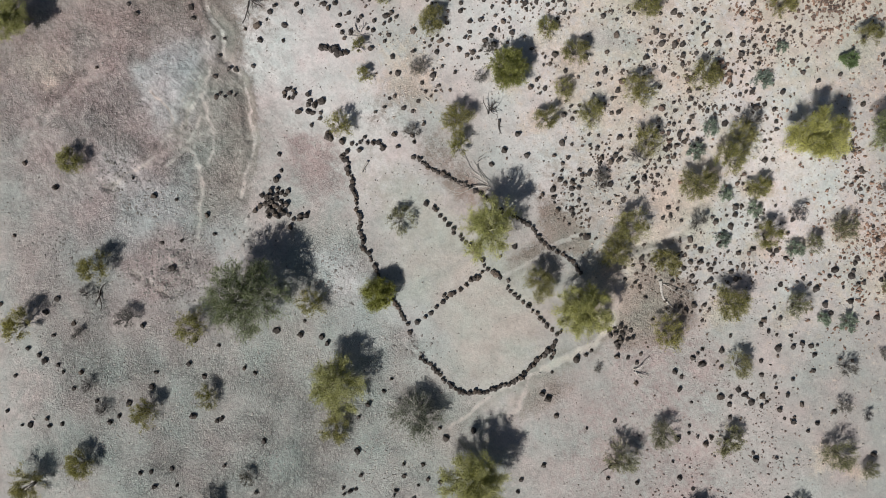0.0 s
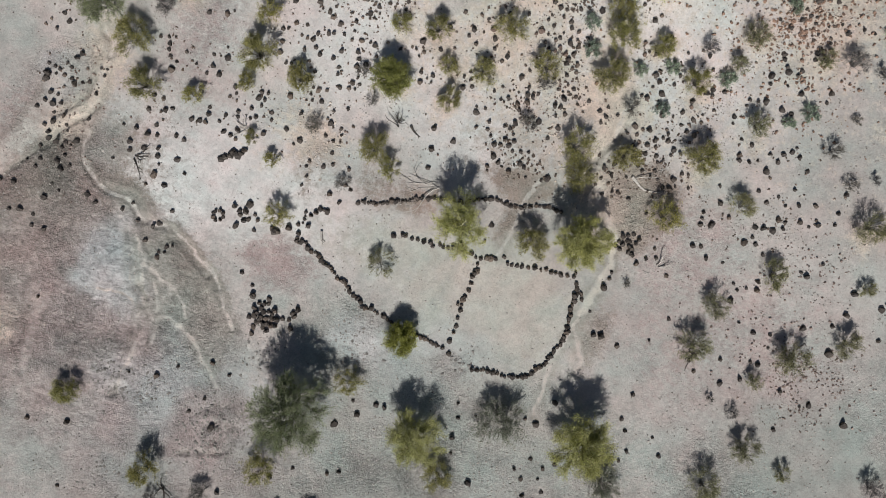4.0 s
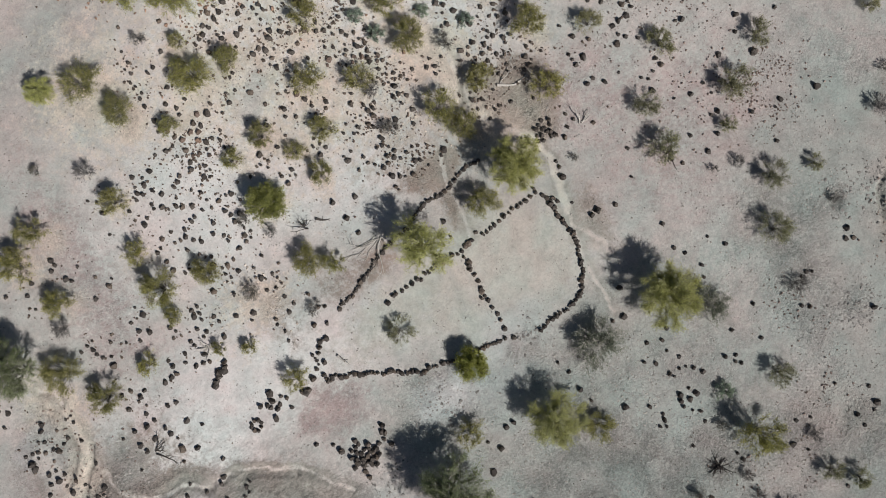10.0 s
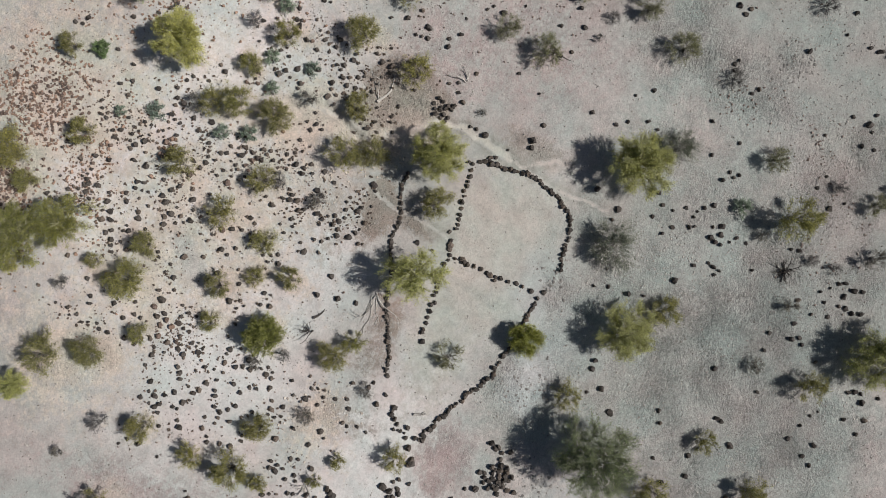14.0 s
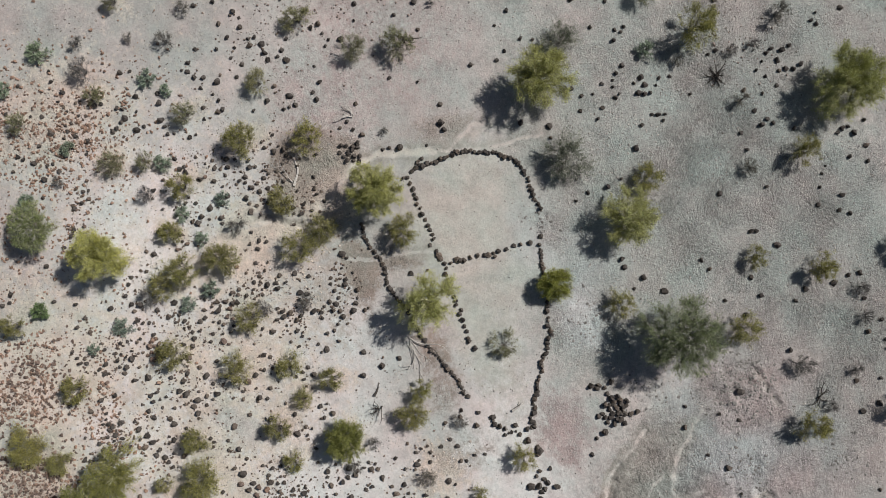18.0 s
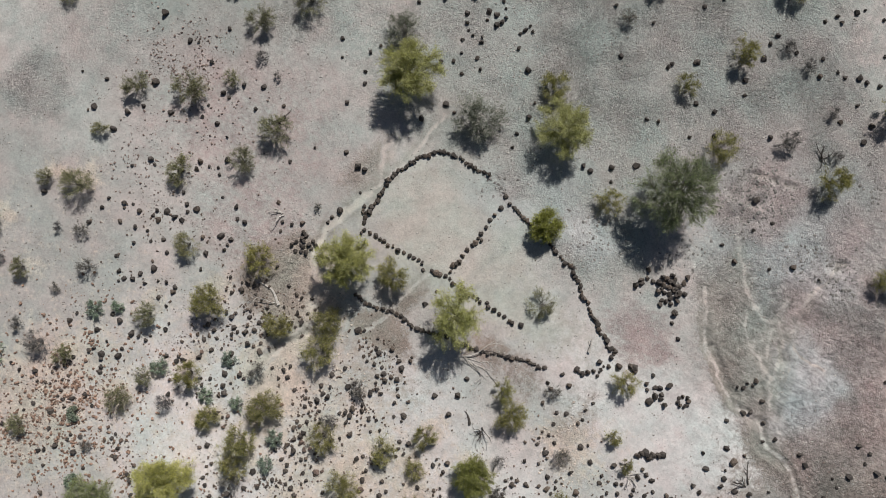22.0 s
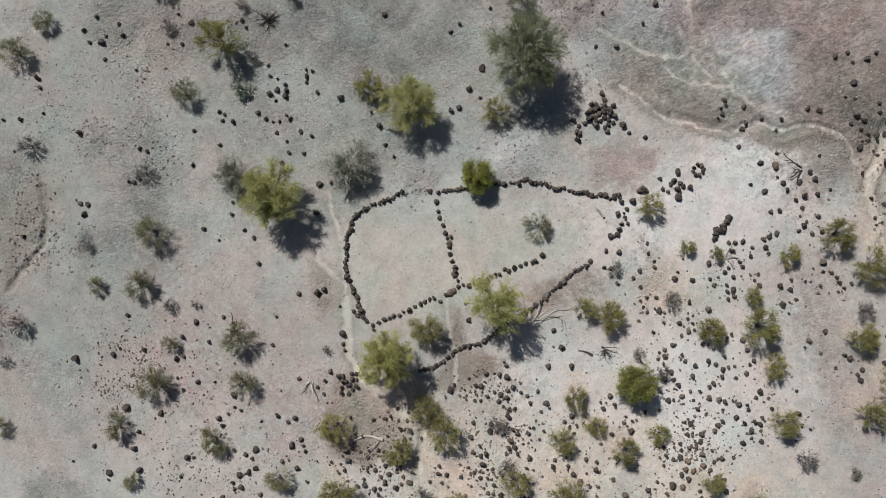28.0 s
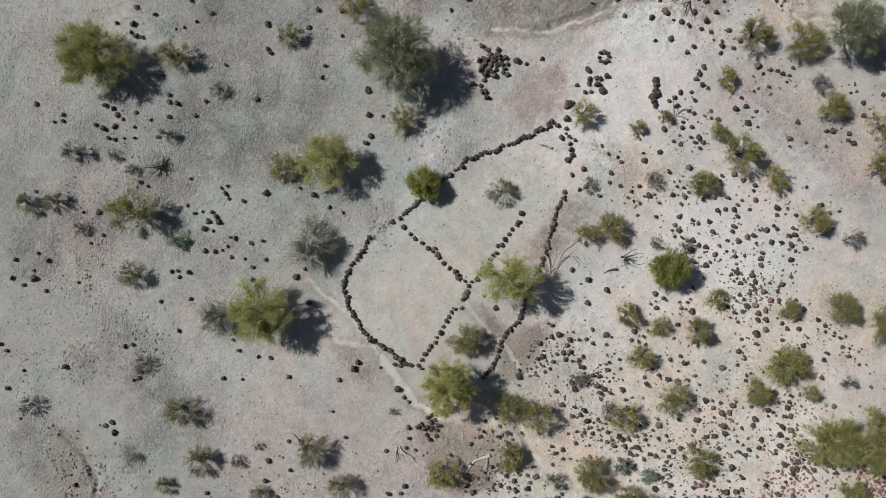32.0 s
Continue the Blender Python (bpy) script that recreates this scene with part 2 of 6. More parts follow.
def grain(x, y, scale, which=0):
    """Smooth noise, 0 to 1, at a scale in metres."""
    x, y = np.asarray(x, float), np.asarray(y, float)
    two = one_grain((0.83 * x + 0.56 * y) / scale, (0.83 * y - 0.56 * x) / scale, which) + one_grain((0.36 * x - 0.93 * y) / scale, (0.36 * y + 0.93 * x) / scale, (which + 3) % 6)
    return np.clip(0.5 + (two - 1) * 0.7, 0, 1)


def one_grain(x, y, which):
    u, v = x + 300, y + 300
    i, j = np.floor(u).astype(int), np.floor(v).astype(int)
    a, b = u - i, v - j
    a, b = a * a * (3 - 2 * a), b * b * (3 - 2 * b)
    g = LATTICES[which]
    return ((g[i % 256, j % 256] * (1 - a) + g[(i + 1) % 256, j % 256] * a) * (1 - b)
            + (g[i % 256, (j + 1) % 256] * (1 - a) + g[(i + 1) % 256, (j + 1) % 256] * a) * b)


def line_distance(x, y, points):
    """How far places lie from a bent line."""
    best = np.full(np.shape(x), 1e9)
    for (ax, ay), (bx, by) in zip(points, points[1:]):
        dx, dy = bx - ax, by - ay
        along = np.clip(((x - ax) * dx + (y - ay) * dy) / (dx * dx + dy * dy), 0, 1)
        best = np.minimum(best, np.hypot(x - ax - along * dx, y - ay - along * dy))
    return best


LINES = [
    ("rill", [(-18.3, -4.6), (-17.8, -5.5), (-17.4, -6.7), (-16.8, -8.0), (-17.0, -9.1), (-16.8, -11.0), (-16.9, -13.3)]),
    ("rill", [(-17.5, -4.9), (-17.0, -5.6), (-16.9, -6.2), (-16.4, -6.7), (-16.0, -7.8), (-15.6, -8.8), (-15.8, -10.1)]),
    ("scarp", [(5.8, 7.2), (6.1, 8.0), (6.6, 8.8), (6.9, 9.5)]),
    ("scarp", [(-25.0, 1.0), (-24.0, 1.9), (-23.3, 2.7), (-23.2, 3.8), (-23.3, 5.3)]),
]
LINES += [
    ("gully", [(-23.8, 12.7), (-23.6, 11.0), (-24.1, 9.4)]),
    ("rill", [(2.9, 5.1), (2.4, 3.2), (2.2, 1.6), (1.9, 0.4)]),
    ("wide", [(-23.0, 5.2), (-22.9, 3.9), (-22.8, 2.6), (-22.9, 1.6), (-22.9, 0.3)]),
    ("scarp", [(-22.5, 2.2), (-23.2, 1.4), (-23.9, 0.8), (-24.4, -0.0), (-25.0, -1.0)]),
    ("gully", [(-22.7, 5.2), (-22.8, 6.1), (-23.4, 6.5)]),
    ("trail", [(6.6, 11.2), (6.5, 9.1), (6.2, 7.3), (5.8, 6.7), (5.9, 6.0), (6.3, 5.4), (6.8, 4.7), (7.4, 3.9), (7.9, 3.3), (8.0, 2.3), (8.0, 1.4), (7.9, 0.3), (7.5, -0.4), (7.3, -1.0), (7.2, -2.3)]),
    ("rill", [(6.1, 7.2), (6.8, 8.3), (7.1, 9.6)]),
    ("scarp", [(25.3, -8.1), (24.2, -8.8), (23.0, -9.7), (22.2, -10.6), (21.8, -11.6), (21.7, -13.1)]),
]
LINES += [
    ("gully", [(-22.8, 0.5), (-22.8, -0.2), (-22.6, -0.9), (-22.1, -1.5), (-21.4, -2.0), (-20.7, -2.3), (-20.0, -2.4), (-19.2, -2.5), (-18.7, -2.9), (-18.2, -3.4), (-17.6, -3.4), (-16.9, -3.4), (-16.3, -3.5)]),
    ("gully", [(-16.3, -3.5), (-15.4, -3.9), (-14.6, -4.5), (-13.6, -5.3), (-12.9, -6.0)]),
    ("rill", [(-12.9, -6.0), (-12.1, -6.9), (-11.4, -7.9)]),
    ("wide", [(-19.8, -3.4), (-18.6, -4.2), (-17.9, -5.0), (-17.5, -6.0), (-17.3, -7.0), (-16.8, -8.0), (-16.7, -8.9)]),
    ("rill", [(-18.3, -4.3), (-17.7, -5.0), (-17.3, -5.5), (-16.7, -5.9), (-16.2, -6.4), (-15.3, -6.7), (-14.7, -7.3), (-14.2, -8.1)]),
]
LINES += [
    ("rill", [(-17.7, -5.0), (-17.4, -6.1), (-17.1, -7.0), (-16.6, -8.1), (-15.9, -8.8)]),
    ("wide", [(-22.3, -9.4), (-22.5, -10.6), (-22.6, -12.0), (-22.6, -13.4), (-22.3, -14.7)]),
    ("rill", [(-19.6, -7.8), (-18.8, -7.8), (-18.0, -7.8), (-17.3, -8.3)]),
    ("band", [(-30.8, -5.9), (-29.3, -4.6), (-27.9, -3.1), (-26.6, -1.3), (-25.8, 0.2), (-25.4, 1.7), (-25.1, 3.1)]),
    ("scarp", [(-28.4, -4.2), (-26.8, -3.0), (-25.6, -1.6), (-25.1, -0.7), (-24.5, 0.3)]),
]
LINES += [
    ("scarp", [(-20.7, -2.0), (-20.0, -2.1), (-19.1, -2.1), (-18.5, -2.6), (-18.0, -3.2)]),
    ("scarp", [(-16.3, -3.9), (-15.5, -4.2), (-14.7, -4.8), (-13.9, -5.5)]),
    ("scarp", [(-18.3, -3.4), (-17.9, -4.3), (-17.3, -5.1)]),
    ("rill", [(-11.4, -11.4), (-12.0, -10.8), (-12.7, -10.1), (-13.1, -9.5), (-13.5, -9.1)]),
    ("wide", [(-16.6, -11.4), (-16.5, -10.0), (-15.9, -8.8), (-15.7, -7.5), (-15.5, -6.6)]),
    ("gully", [(-16.8, -8.1), (-17.4, -7.4), (-17.9, -6.8), (-18.1, -6.0), (-18.5, -5.1), (-18.7, -4.2)]),
    ("rill", [(-16.5, -6.2), (-17.3, -5.9), (-17.8, -5.2), (-18.4, -4.2)]),
    ("scarp", [(-16.8, -7.6), (-17.5, -7.0), (-17.8, -6.3), (-18.2, -5.2)]),
    ("rill", [(7.2, -2.3), (7.6, -3.1), (8.0, -4.0), (8.0, -4.8)]),
    ("rill", [(7.2, -2.0), (6.9, -2.9), (6.6, -4.0)]),
]
LINES += [
    ("rill", [(6.5, -4.8), (6.4, -6.4), (6.4, -7.7)]),
]
PATCHES = [
    ("pale", -15.5, 0.6, 7.4, 3.5, 0, 0.8),
    ("pale", -10.9, 10.3, 6.4, 4.5, 0, 0.5),
    ("pale", 3.9, -2.9, 2.7, 2.7, 0, 0.5),
    ("pale", -6.4, -0.7, 3.5, 1.6, 0, 0.4),
    ("pale", -1.6, 5.7, 2.9, 1.9, 0, 0.5),
    ("pale", -16.5, -1.2, 6.4, 3.2, -154, 0.4),
    ("grey", -5.4, -6.5, 3.5, 1.8, 0, 0.81),
    ("grey", 2.3, -8.0, 8.0, 1.9, 0, 0.45),
    ("grey", 4.5, -10.6, 7.1, 3.5, 0, 0.63),
    ("grey", 20.3, -9.8, 5.5, 5.1, 0, 0.63),
    ("grey", -2.5, -11.9, 4.8, 2.6, 0, 0.54),
    ("grey", 3.5, -16.7, 7.1, 4.5, -61, 0.55),
    ("grey", 21.4, -13.5, 4.5, 3.9, -61, 0.54),
]
PATCHES += [
    ("grey", -3.2, -20.7, 8.0, 3.2, 49, 0.54),
    ("grey", 22.4, -10.3, 3.9, 9.6, -199, 0.54),
    ("red", -10.1, -3.6, 1.9, 1.4, 0, 0.6),
    ("red", -21.3, -10.1, 6.4, 4.8, 0, 0.8),
    ("red", -24.7, -2.3, 3.2, 5.1, 0, 0.6),
    ("red", 16.5, -1.6, 5.1, 3.9, 0, 0.35),
    ("red", -17.8, 10.7, 1.9, 6.4, 0, 0.4),
    ("red", 11.8, 3.8, 3.9, 2.6, 0, 0.3),
    ("red", -22.6, -10.5, 5.8, 4.5, 49, 0.7),
    ("red", -13.4, -14.0, 1.9, 1.9, 49, 0.5),
    ("tan", 5.7, 9.6, 1.9, 1.9, 0, 0.42),
    ("tan", 6.6, 5.4, 1.6, 2.3, 0, 0.6),
    ("tan", 4.0, 23.3, 7.1, 3.9, 49, 0.25),
]
PATCHES += [
    ("tan", 2.4, 24.4, 6.4, 4.5, -117, 0.25),
    ("sand", 11.5, -25.5, 6.0, 4.5, 0, 0.6),
    ("grey", 8.6, -27.6, 6.0, 5.0, 0, 0.5),
    ("pale", -6.1, 8.6, 5.0, 4.0, 0, 0.5),
    ("pale", 1.5, 15.5, 9.0, 6.0, 0, 0.7),
    ("pale", -3.5, 18.5, 4.5, 3.5, 0, 0.45),
    ("pale", 9.5, 12.5, 6.0, 4.0, 10, 0.4),
    ("tan", 12.5, 17.2, 8.4, 7.1, -117, 0.15),
    ("tan", 0.3, 25.7, 6.4, 4.5, -61, 0.28),
    ("tan", -10.6, 3.8, 1.9, 1.6, 0, 0.5),
    ("brown", 2.0, 4.8, 1.9, 0.6, 0, 0.44),
    ("brown", 8.0, 6.7, 1.9, 0.8, 0, 0.50),
    ("brown", 2.0, 2.2, 0.6, 1.9, 0, 0.4),
    ("gravel", 2.0, -19.0, 14.0, 5.5, 0, 0.34),
    ("gravel", -8.0, -20.0, 10.0, 6.0, 0, 0.32),
    ("gravel", 18.0, -16.0, 8.0, 6.0, 0, 0.32),
    ("gravel", -22.0, -18.0, 8.0, 6.0, 0, 0.25),
    ("tan", -24.0, 1.1, 1.3, 1.2, 0, 0.8),
    ("tan", -23.2, 4.8, 1.3, 2.6, 0, 0.6),
]
PATCHES += [
    ("gravel", -4.5, -7.2, 1.6, 1.3, -232, 0.35),
    ("gravel", -1.3, -19.5, 2.6, 1.6, -99, 0.42),
    ("gravel", -9.7, -19.7, 2.9, 2.3, -99, 0.42),
    ("gravel", 9.3, -18.3, 1.9, 1.9, -99, 0.35),
    ("brown", -23.3, -3.6, 4.2, 2.6, 0, 0.45),
    ("brown", -24.7, -0.7, 2.3, 1.9, 0, 0.39),
    ("brown", -19.7, 0.3, 1.9, 1.9, 0, 0.33),
    ("brown", 6.6, 12.4, 1.9, 1.6, 0, 0.07),
    ("brown", 1.7, 6.4, 2.6, 1.9, 0, 0.19),
    ("brown", -5.1, 2.2, 1.9, 0.8, 0, 0.4),
    ("brown", -9.6, 1.9, 1.3, 1.6, 0, 0.23),
]
PATCHES += [
    ("brown", -24.5, -10.2, 3.9, 2.6, 49, 0.26),
    ("pale", -3.0, 14.0, 11.0, 6.0, 0, 0.3),
    ("pale", 8.0, 17.0, 7.0, 5.0, 0, 0.35),
    ("grey", -14.1, -8.8, 2.9, 1.6, 40, 0.5),
    ("tan", -24.4, -11.2, 1.9, 0.8, 40, 0.5),
    ("red", -18.9, -9.8, 2.6, 2.3, 40, 0.6),
    ("gravel", -10.4, -13.3, 1.6, 1.3, 40, 0.35),
    ("red", -10.1, -13.5, 1.9, 1.6, 40, 0.5),
    ("pale", 6.0, -13.6, 1.9, 1.6, -51, 0.4),
    ("red", 9.0, -22.8, 1.9, 2.3, -51, 0.4),
    ("tan", -3.9, 26.7, 2.3, 1.9, -51, 1),
    ("slate", -19.6, -6.2, 1.5, 1.5, 0, 0.95),
]
PATCHES += [
    ("slate", -18.6, -7.5, 1.4, 0.9, -35, 0.9),
    ("slate", -20.1, -4.6, 1.9, 1.0, 10, 0.45),
    ("slate", -17.8, -6.2, 0.7, 1.9, 10, 0.5),
    ("brown", -14.5, -5.7, 2.4, 1.0, -38, 0.49),
    ("brown", -12.2, -8.1, 1.9, 1.0, -50, 0.36),
    ("brown", -20.1, -1.8, 1.4, 0.5, -5, 0.52),
    ("brown", -15.5, -4.3, 1.0, 0.4, -15, 0.39),
    ("brown", -24.4, 0.6, 1.9, 1.3, 35, 0.39),
    ("brown", -24.3, -1.7, 2.3, 1.3, 0, 0.33),
    ("brown", -24.3, -4.0, 1.9, 1.3, 0, 0.26),
    ("grey", -21.4, -0.0, 1.3, 1.4, 0, 0.5),
    ("red", -19.7, -9.6, 3.5, 1.4, 0, 0.6),
    ("grey", -13.2, -11.3, 2.9, 2.3, 0, 0.4),
]
PATCHES += [
    ("grey", -15.5, -8.8, 1.1, 1.9, 10, 0.4),
    ("pale", -15.1, -12.3, 1.9, 1.3, 0, 0.35),
    ("brown", 8.4, -2.0, 0.7, 1.4, 0, 0.28),
    ("tan", 8.5, 4.7, 1.2, 1.4, 0, 0.7),
    ("brown", 8.0, 5.2, 1.1, 0.8, 0, 0.22),
    ("tan", 5.8, 8.3, 0.8, 1.1, 0, 0.4),
    ("gravel", 20.3, -8.9, 1.3, 1.0, 20, 0.5),
    ("brown", 23.4, -11.6, 1.6, 1.6, 0, 0.8),
    ("grey", 16.5, -10.8, 1.9, 1.3, 0, 0.5),
    ("pale", 23.1, -4.8, 1.9, 1.9, 0, 0.3),
    ("tan", -23.7, 3.2, 0.6, 1.6, 0, 0.6),
    ("tan", -23.9, 0.6, 0.8, 0.6, 0, 0.8),
    ("grey", -25.0, 3.5, 1.9, 1.9, 0, 0.35),
]
PATCHES += [
    ("slate", 1.3, -5.5, 1.9, 1.3, 0, 0.6),
    ("slate", -2.5, -6.1, 1.3, 1.9, 0, 0.4),
    ("tan", 15.9, 18.8, 2.6, 4.2, 0, 0.5),
    ("tan", -2.0, 13.7, 7.4, 3.9, -216, 0.3),
    ("tan", -11.9, 19.3, 3.2, 3.9, -216, 0.3),
    ("grey", 10.5, -26.0, 3.5, 1.6, -216, 0.6),
    ("red", 13.8, -19.8, 2.6, 1.6, -216, 0.6),
    ("tan", 14.3, -19.6, 1.9, 1.3, -216, 0.4),
    ("pale", -0.9, -9.3, 1.9, 1.0, -216, 0.4),
    ("slate", -0.5, -8.8, 1.9, 1.6, -216, 0.5),
    ("gravel", 6.1, -20.0, 1.9, 2.9, -216, 0.4),
]
PATCHES += [
    ("pale", 1.3, -5.6, 2.2, 1.4, 0, 0.6),
    ("pale", 6.1, 10.2, 1.6, 1.2, 0, 0.5),
    ("tan", 6.1, 10.2, 1.8, 1.2, 0, 0.4),
    ("sand", 26.5, -10.9, 2.9, 1.9, 188, 0.9),
    ("sand", 22.6, -7.2, 4.2, 1.9, 188, 0.9),
    ("sand", 20.2, -4.2, 2.9, 1.3, 188, 0.6),
    ("sand", 19.1, -11.9, 1.9, 1.9, 188, 0.5),
    ("brown", 23.3, -10.5, 2.7, 0.9, 238, 0.85),
    ("brown", 27.2, -6.5, 1.3, 1.6, 188, 0.6),
    ("slate", -13.4, -13.1, 4.8, 3.5, 188, 0.7),
    ("slate", -18.2, -6.0, 1.9, 1.6, 188, 0.6),
    ("red", -20.1, -9.2, 3.2, 2.6, 188, 0.6),
]
PATCHES += [
    ("slate", -4.1, -6.3, 1.9, 1.0, 188, 0.5),
    ("pale", -4.1, -6.6, 1.6, 0.8, 188, 0.5),
    ("red", -9.2, -15.5, 1.9, 1.3, 188, 0.5),
    ("pale", -0.6, 18.4, 6.4, 5.8, 261, 0.85),
    ("pale", 7.0, 15.0, 5.5, 3.5, 261, 0.55),
    ("pale", 1.3, 22.4, 2.9, 2.9, 261, 0.6),
    ("grey", 27.9, -11.4, 2.6, 1.9, 188, 0.5),
    ("slate", -19.6, -6.5, 1.5, 1.2, 32, 0.8),
    ("slate", -18.5, -8.3, 1.4, 1.3, 32, 0.7),
    ("brown", -25.6, -3.6, 3.5, 1.1, 52, 0.6),
    ("brown", -15.5, -5.0, 1.0, 1.8, 47, 0.65),
    ("tan", -23.8, 0.1, 1.0, 0.6, 32, 0.9),
    ("tan", -24.1, -11.8, 0.6, 0.6, 32, 0.5),
]
PATCHES += [
    ("red", -19.6, -9.6, 2.3, 1.6, 32, 0.6),
    ("brown", -18.9, -2.4, 0.5, 1.0, 62, 0.6),
    ("brown", -29.6, -2.5, 1.3, 0.8, 32, 0.4),
    ("brown", -25.1, -7.6, 2.9, 1.6, 32, 0.3),
    ("sand", 18.6, -18.6, 1.9, 1.3, 161, 0.7),
    ("sand", 20.5, -12.8, 1.3, 2.6, 161, 0.8),
    ("red", 13.5, -19.6, 2.3, 1.3, 161, 0.5),
    ("gravel", 17.9, -14.6, 1.6, 1.6, 161, 0.5),
    ("brown", 22.7, -11.5, 1.3, 1.6, 161, 0.6),
    ("clay", 3.7, -2.6, 3.2, 3.1, 0, 0.9),
    ("clay", -3.5, -1.0, 4.2, 1.6, 0, 0.6),
    ("clay", -1.6, -3.6, 1.9, 1.3, 0, 0.5),
    ("red", -17.7, -15.0, 1.9, 4.2, 206, 0.5),
]
PATCHES += [
    ("red", -11.9, -16.8, 1.3, 1.9, 206, 0.35),
    ("red", -19.7, -10.4, 2.6, 1.3, 0, 0.5),
    ("tan", -3.2, 13.8, 8.4, 4.2, 144, 0.25),
    ("grey", 15.1, -21.5, 4.8, 3.5, 152, 0.35),
    ("pale", 0.9, 7.7, 2.6, 2.6, 152, 0.4),
    ("tan", -6.5, 8.1, 1.3, 1.0, 166, 0.67),
    ("tan", 4.8, 13.5, 1.3, 0.8, 40, 0.30),
    ("tan", -1.6, 24.7, 1.3, 0.9, 3, 0.58),
    ("tan", -6.3, 15.8, 1.5, 0.9, 18, 0.31),
    ("tan", -11.6, 18.6, 1.0, 1.0, 53, 0.60),
    ("tan", -18.2, 13.4, 0.9, 0.7, 50, 0.49),
    ("tan", -20.3, 12.4, 1.5, 0.9, 98, 0.38),
    ("tan", 21.0, 6.9, 0.9, 0.7, 77, 0.62),
]
PATCHES += [
    ("tan", 11.3, 8.4, 1.2, 0.7, 90, 0.62),
    ("tan", 5.2, 11.3, 1.1, 0.9, 14, 0.37),
    ("tan", 1.9, 11.5, 0.9, 0.7, 140, 0.60),
    ("tan", -1.0, 12.5, 0.8, 0.7, 46, 0.53),
    ("tan", 10.0, 11.9, 0.8, 0.7, 118, 0.40),
    ("tan", -11.0, 16.8, 1.2, 0.7, 94, 0.64),
    ("tan", 6.7, 7.6, 0.7, 0.6, 156, 0.41),
    ("tan", 0.6, 15.5, 1.2, 0.6, 175, 0.39),
    ("tan", 0.4, 21.1, 0.8, 0.8, 123, 0.32),
    ("tan", -4.4, 16.4, 0.9, 0.6, 60, 0.58),
    ("tan", -14.5, 9.4, 1.0, 0.6, 163, 0.26),
    ("tan", -13.9, 13.0, 0.8, 0.7, 33, 0.53),
    ("tan", 13.8, 10.5, 0.9, 0.6, 107, 0.38),
]
PATCHES += [
    ("tan", 12.2, 16.2, 1.2, 0.8, 116, 0.68),
    ("tan", -4.7, 11.1, 0.8, 0.6, 37, 0.30),
    ("tan", -19.3, 9.6, 0.8, 0.8, 86, 0.33),
    ("tan", 4.7, 15.0, 0.9, 0.6, 16, 0.60),
    ("tan", 5.5, 23.9, 0.9, 0.7, 93, 0.50),
    ("tan", -1.7, 10.0, 0.7, 0.7, 75, 0.68),
    ("tan", -3.4, 7.3, 1.0, 0.6, 64, 0.40),
    ("tan", -3.2, 23.5, 0.8, 0.6, 91, 0.41),
    ("tan", 7.7, 14.1, 0.9, 0.5, 44, 0.64),
    ("tan", -3.6, 9.9, 0.9, 0.5, 135, 0.69),
    ("tan", 22.7, 7.8, 0.8, 0.5, 20, 0.57),
    ("tan", 23.9, 11.4, 0.8, 0.5, 170, 0.67),
    ("tan", 20.9, 13.0, 0.9, 0.5, 7, 0.34),
]
PATCHES += [
    ("tan", 16.4, 15.7, 0.6, 0.6, 46, 0.53),
    ("tan", 11.4, 14.0, 0.6, 0.4, 34, 0.30),
    ("tan", -6.6, 11.1, 0.7, 0.5, 89, 0.42),
    ("tan", 16.2, 20.3, 0.6, 0.6, 0, 0.41),
    ("tan", -8.6, 15.0, 0.9, 0.6, 140, 0.42),
    ("tan", -6.3, 18.5, 0.5, 0.5, 86, 0.68),
    ("tan", 22.6, 14.8, 0.5, 0.4, 144, 0.54),
]

LINES += [
    ("rill", [(-13.5, -9.2), (-14.4, -8.7), (-15.1, -8.4), (-15.5, -8.4)]),
    ("scarp", [(-10.2, -15.0), (-10.8, -15.0), (-11.3, -15.2)]),
    ("scarp", [(-12.0, -15.3), (-12.5, -15.5)]),
    ("scarp", [(-17.0, -13.1), (-17.2, -13.6)]),
]

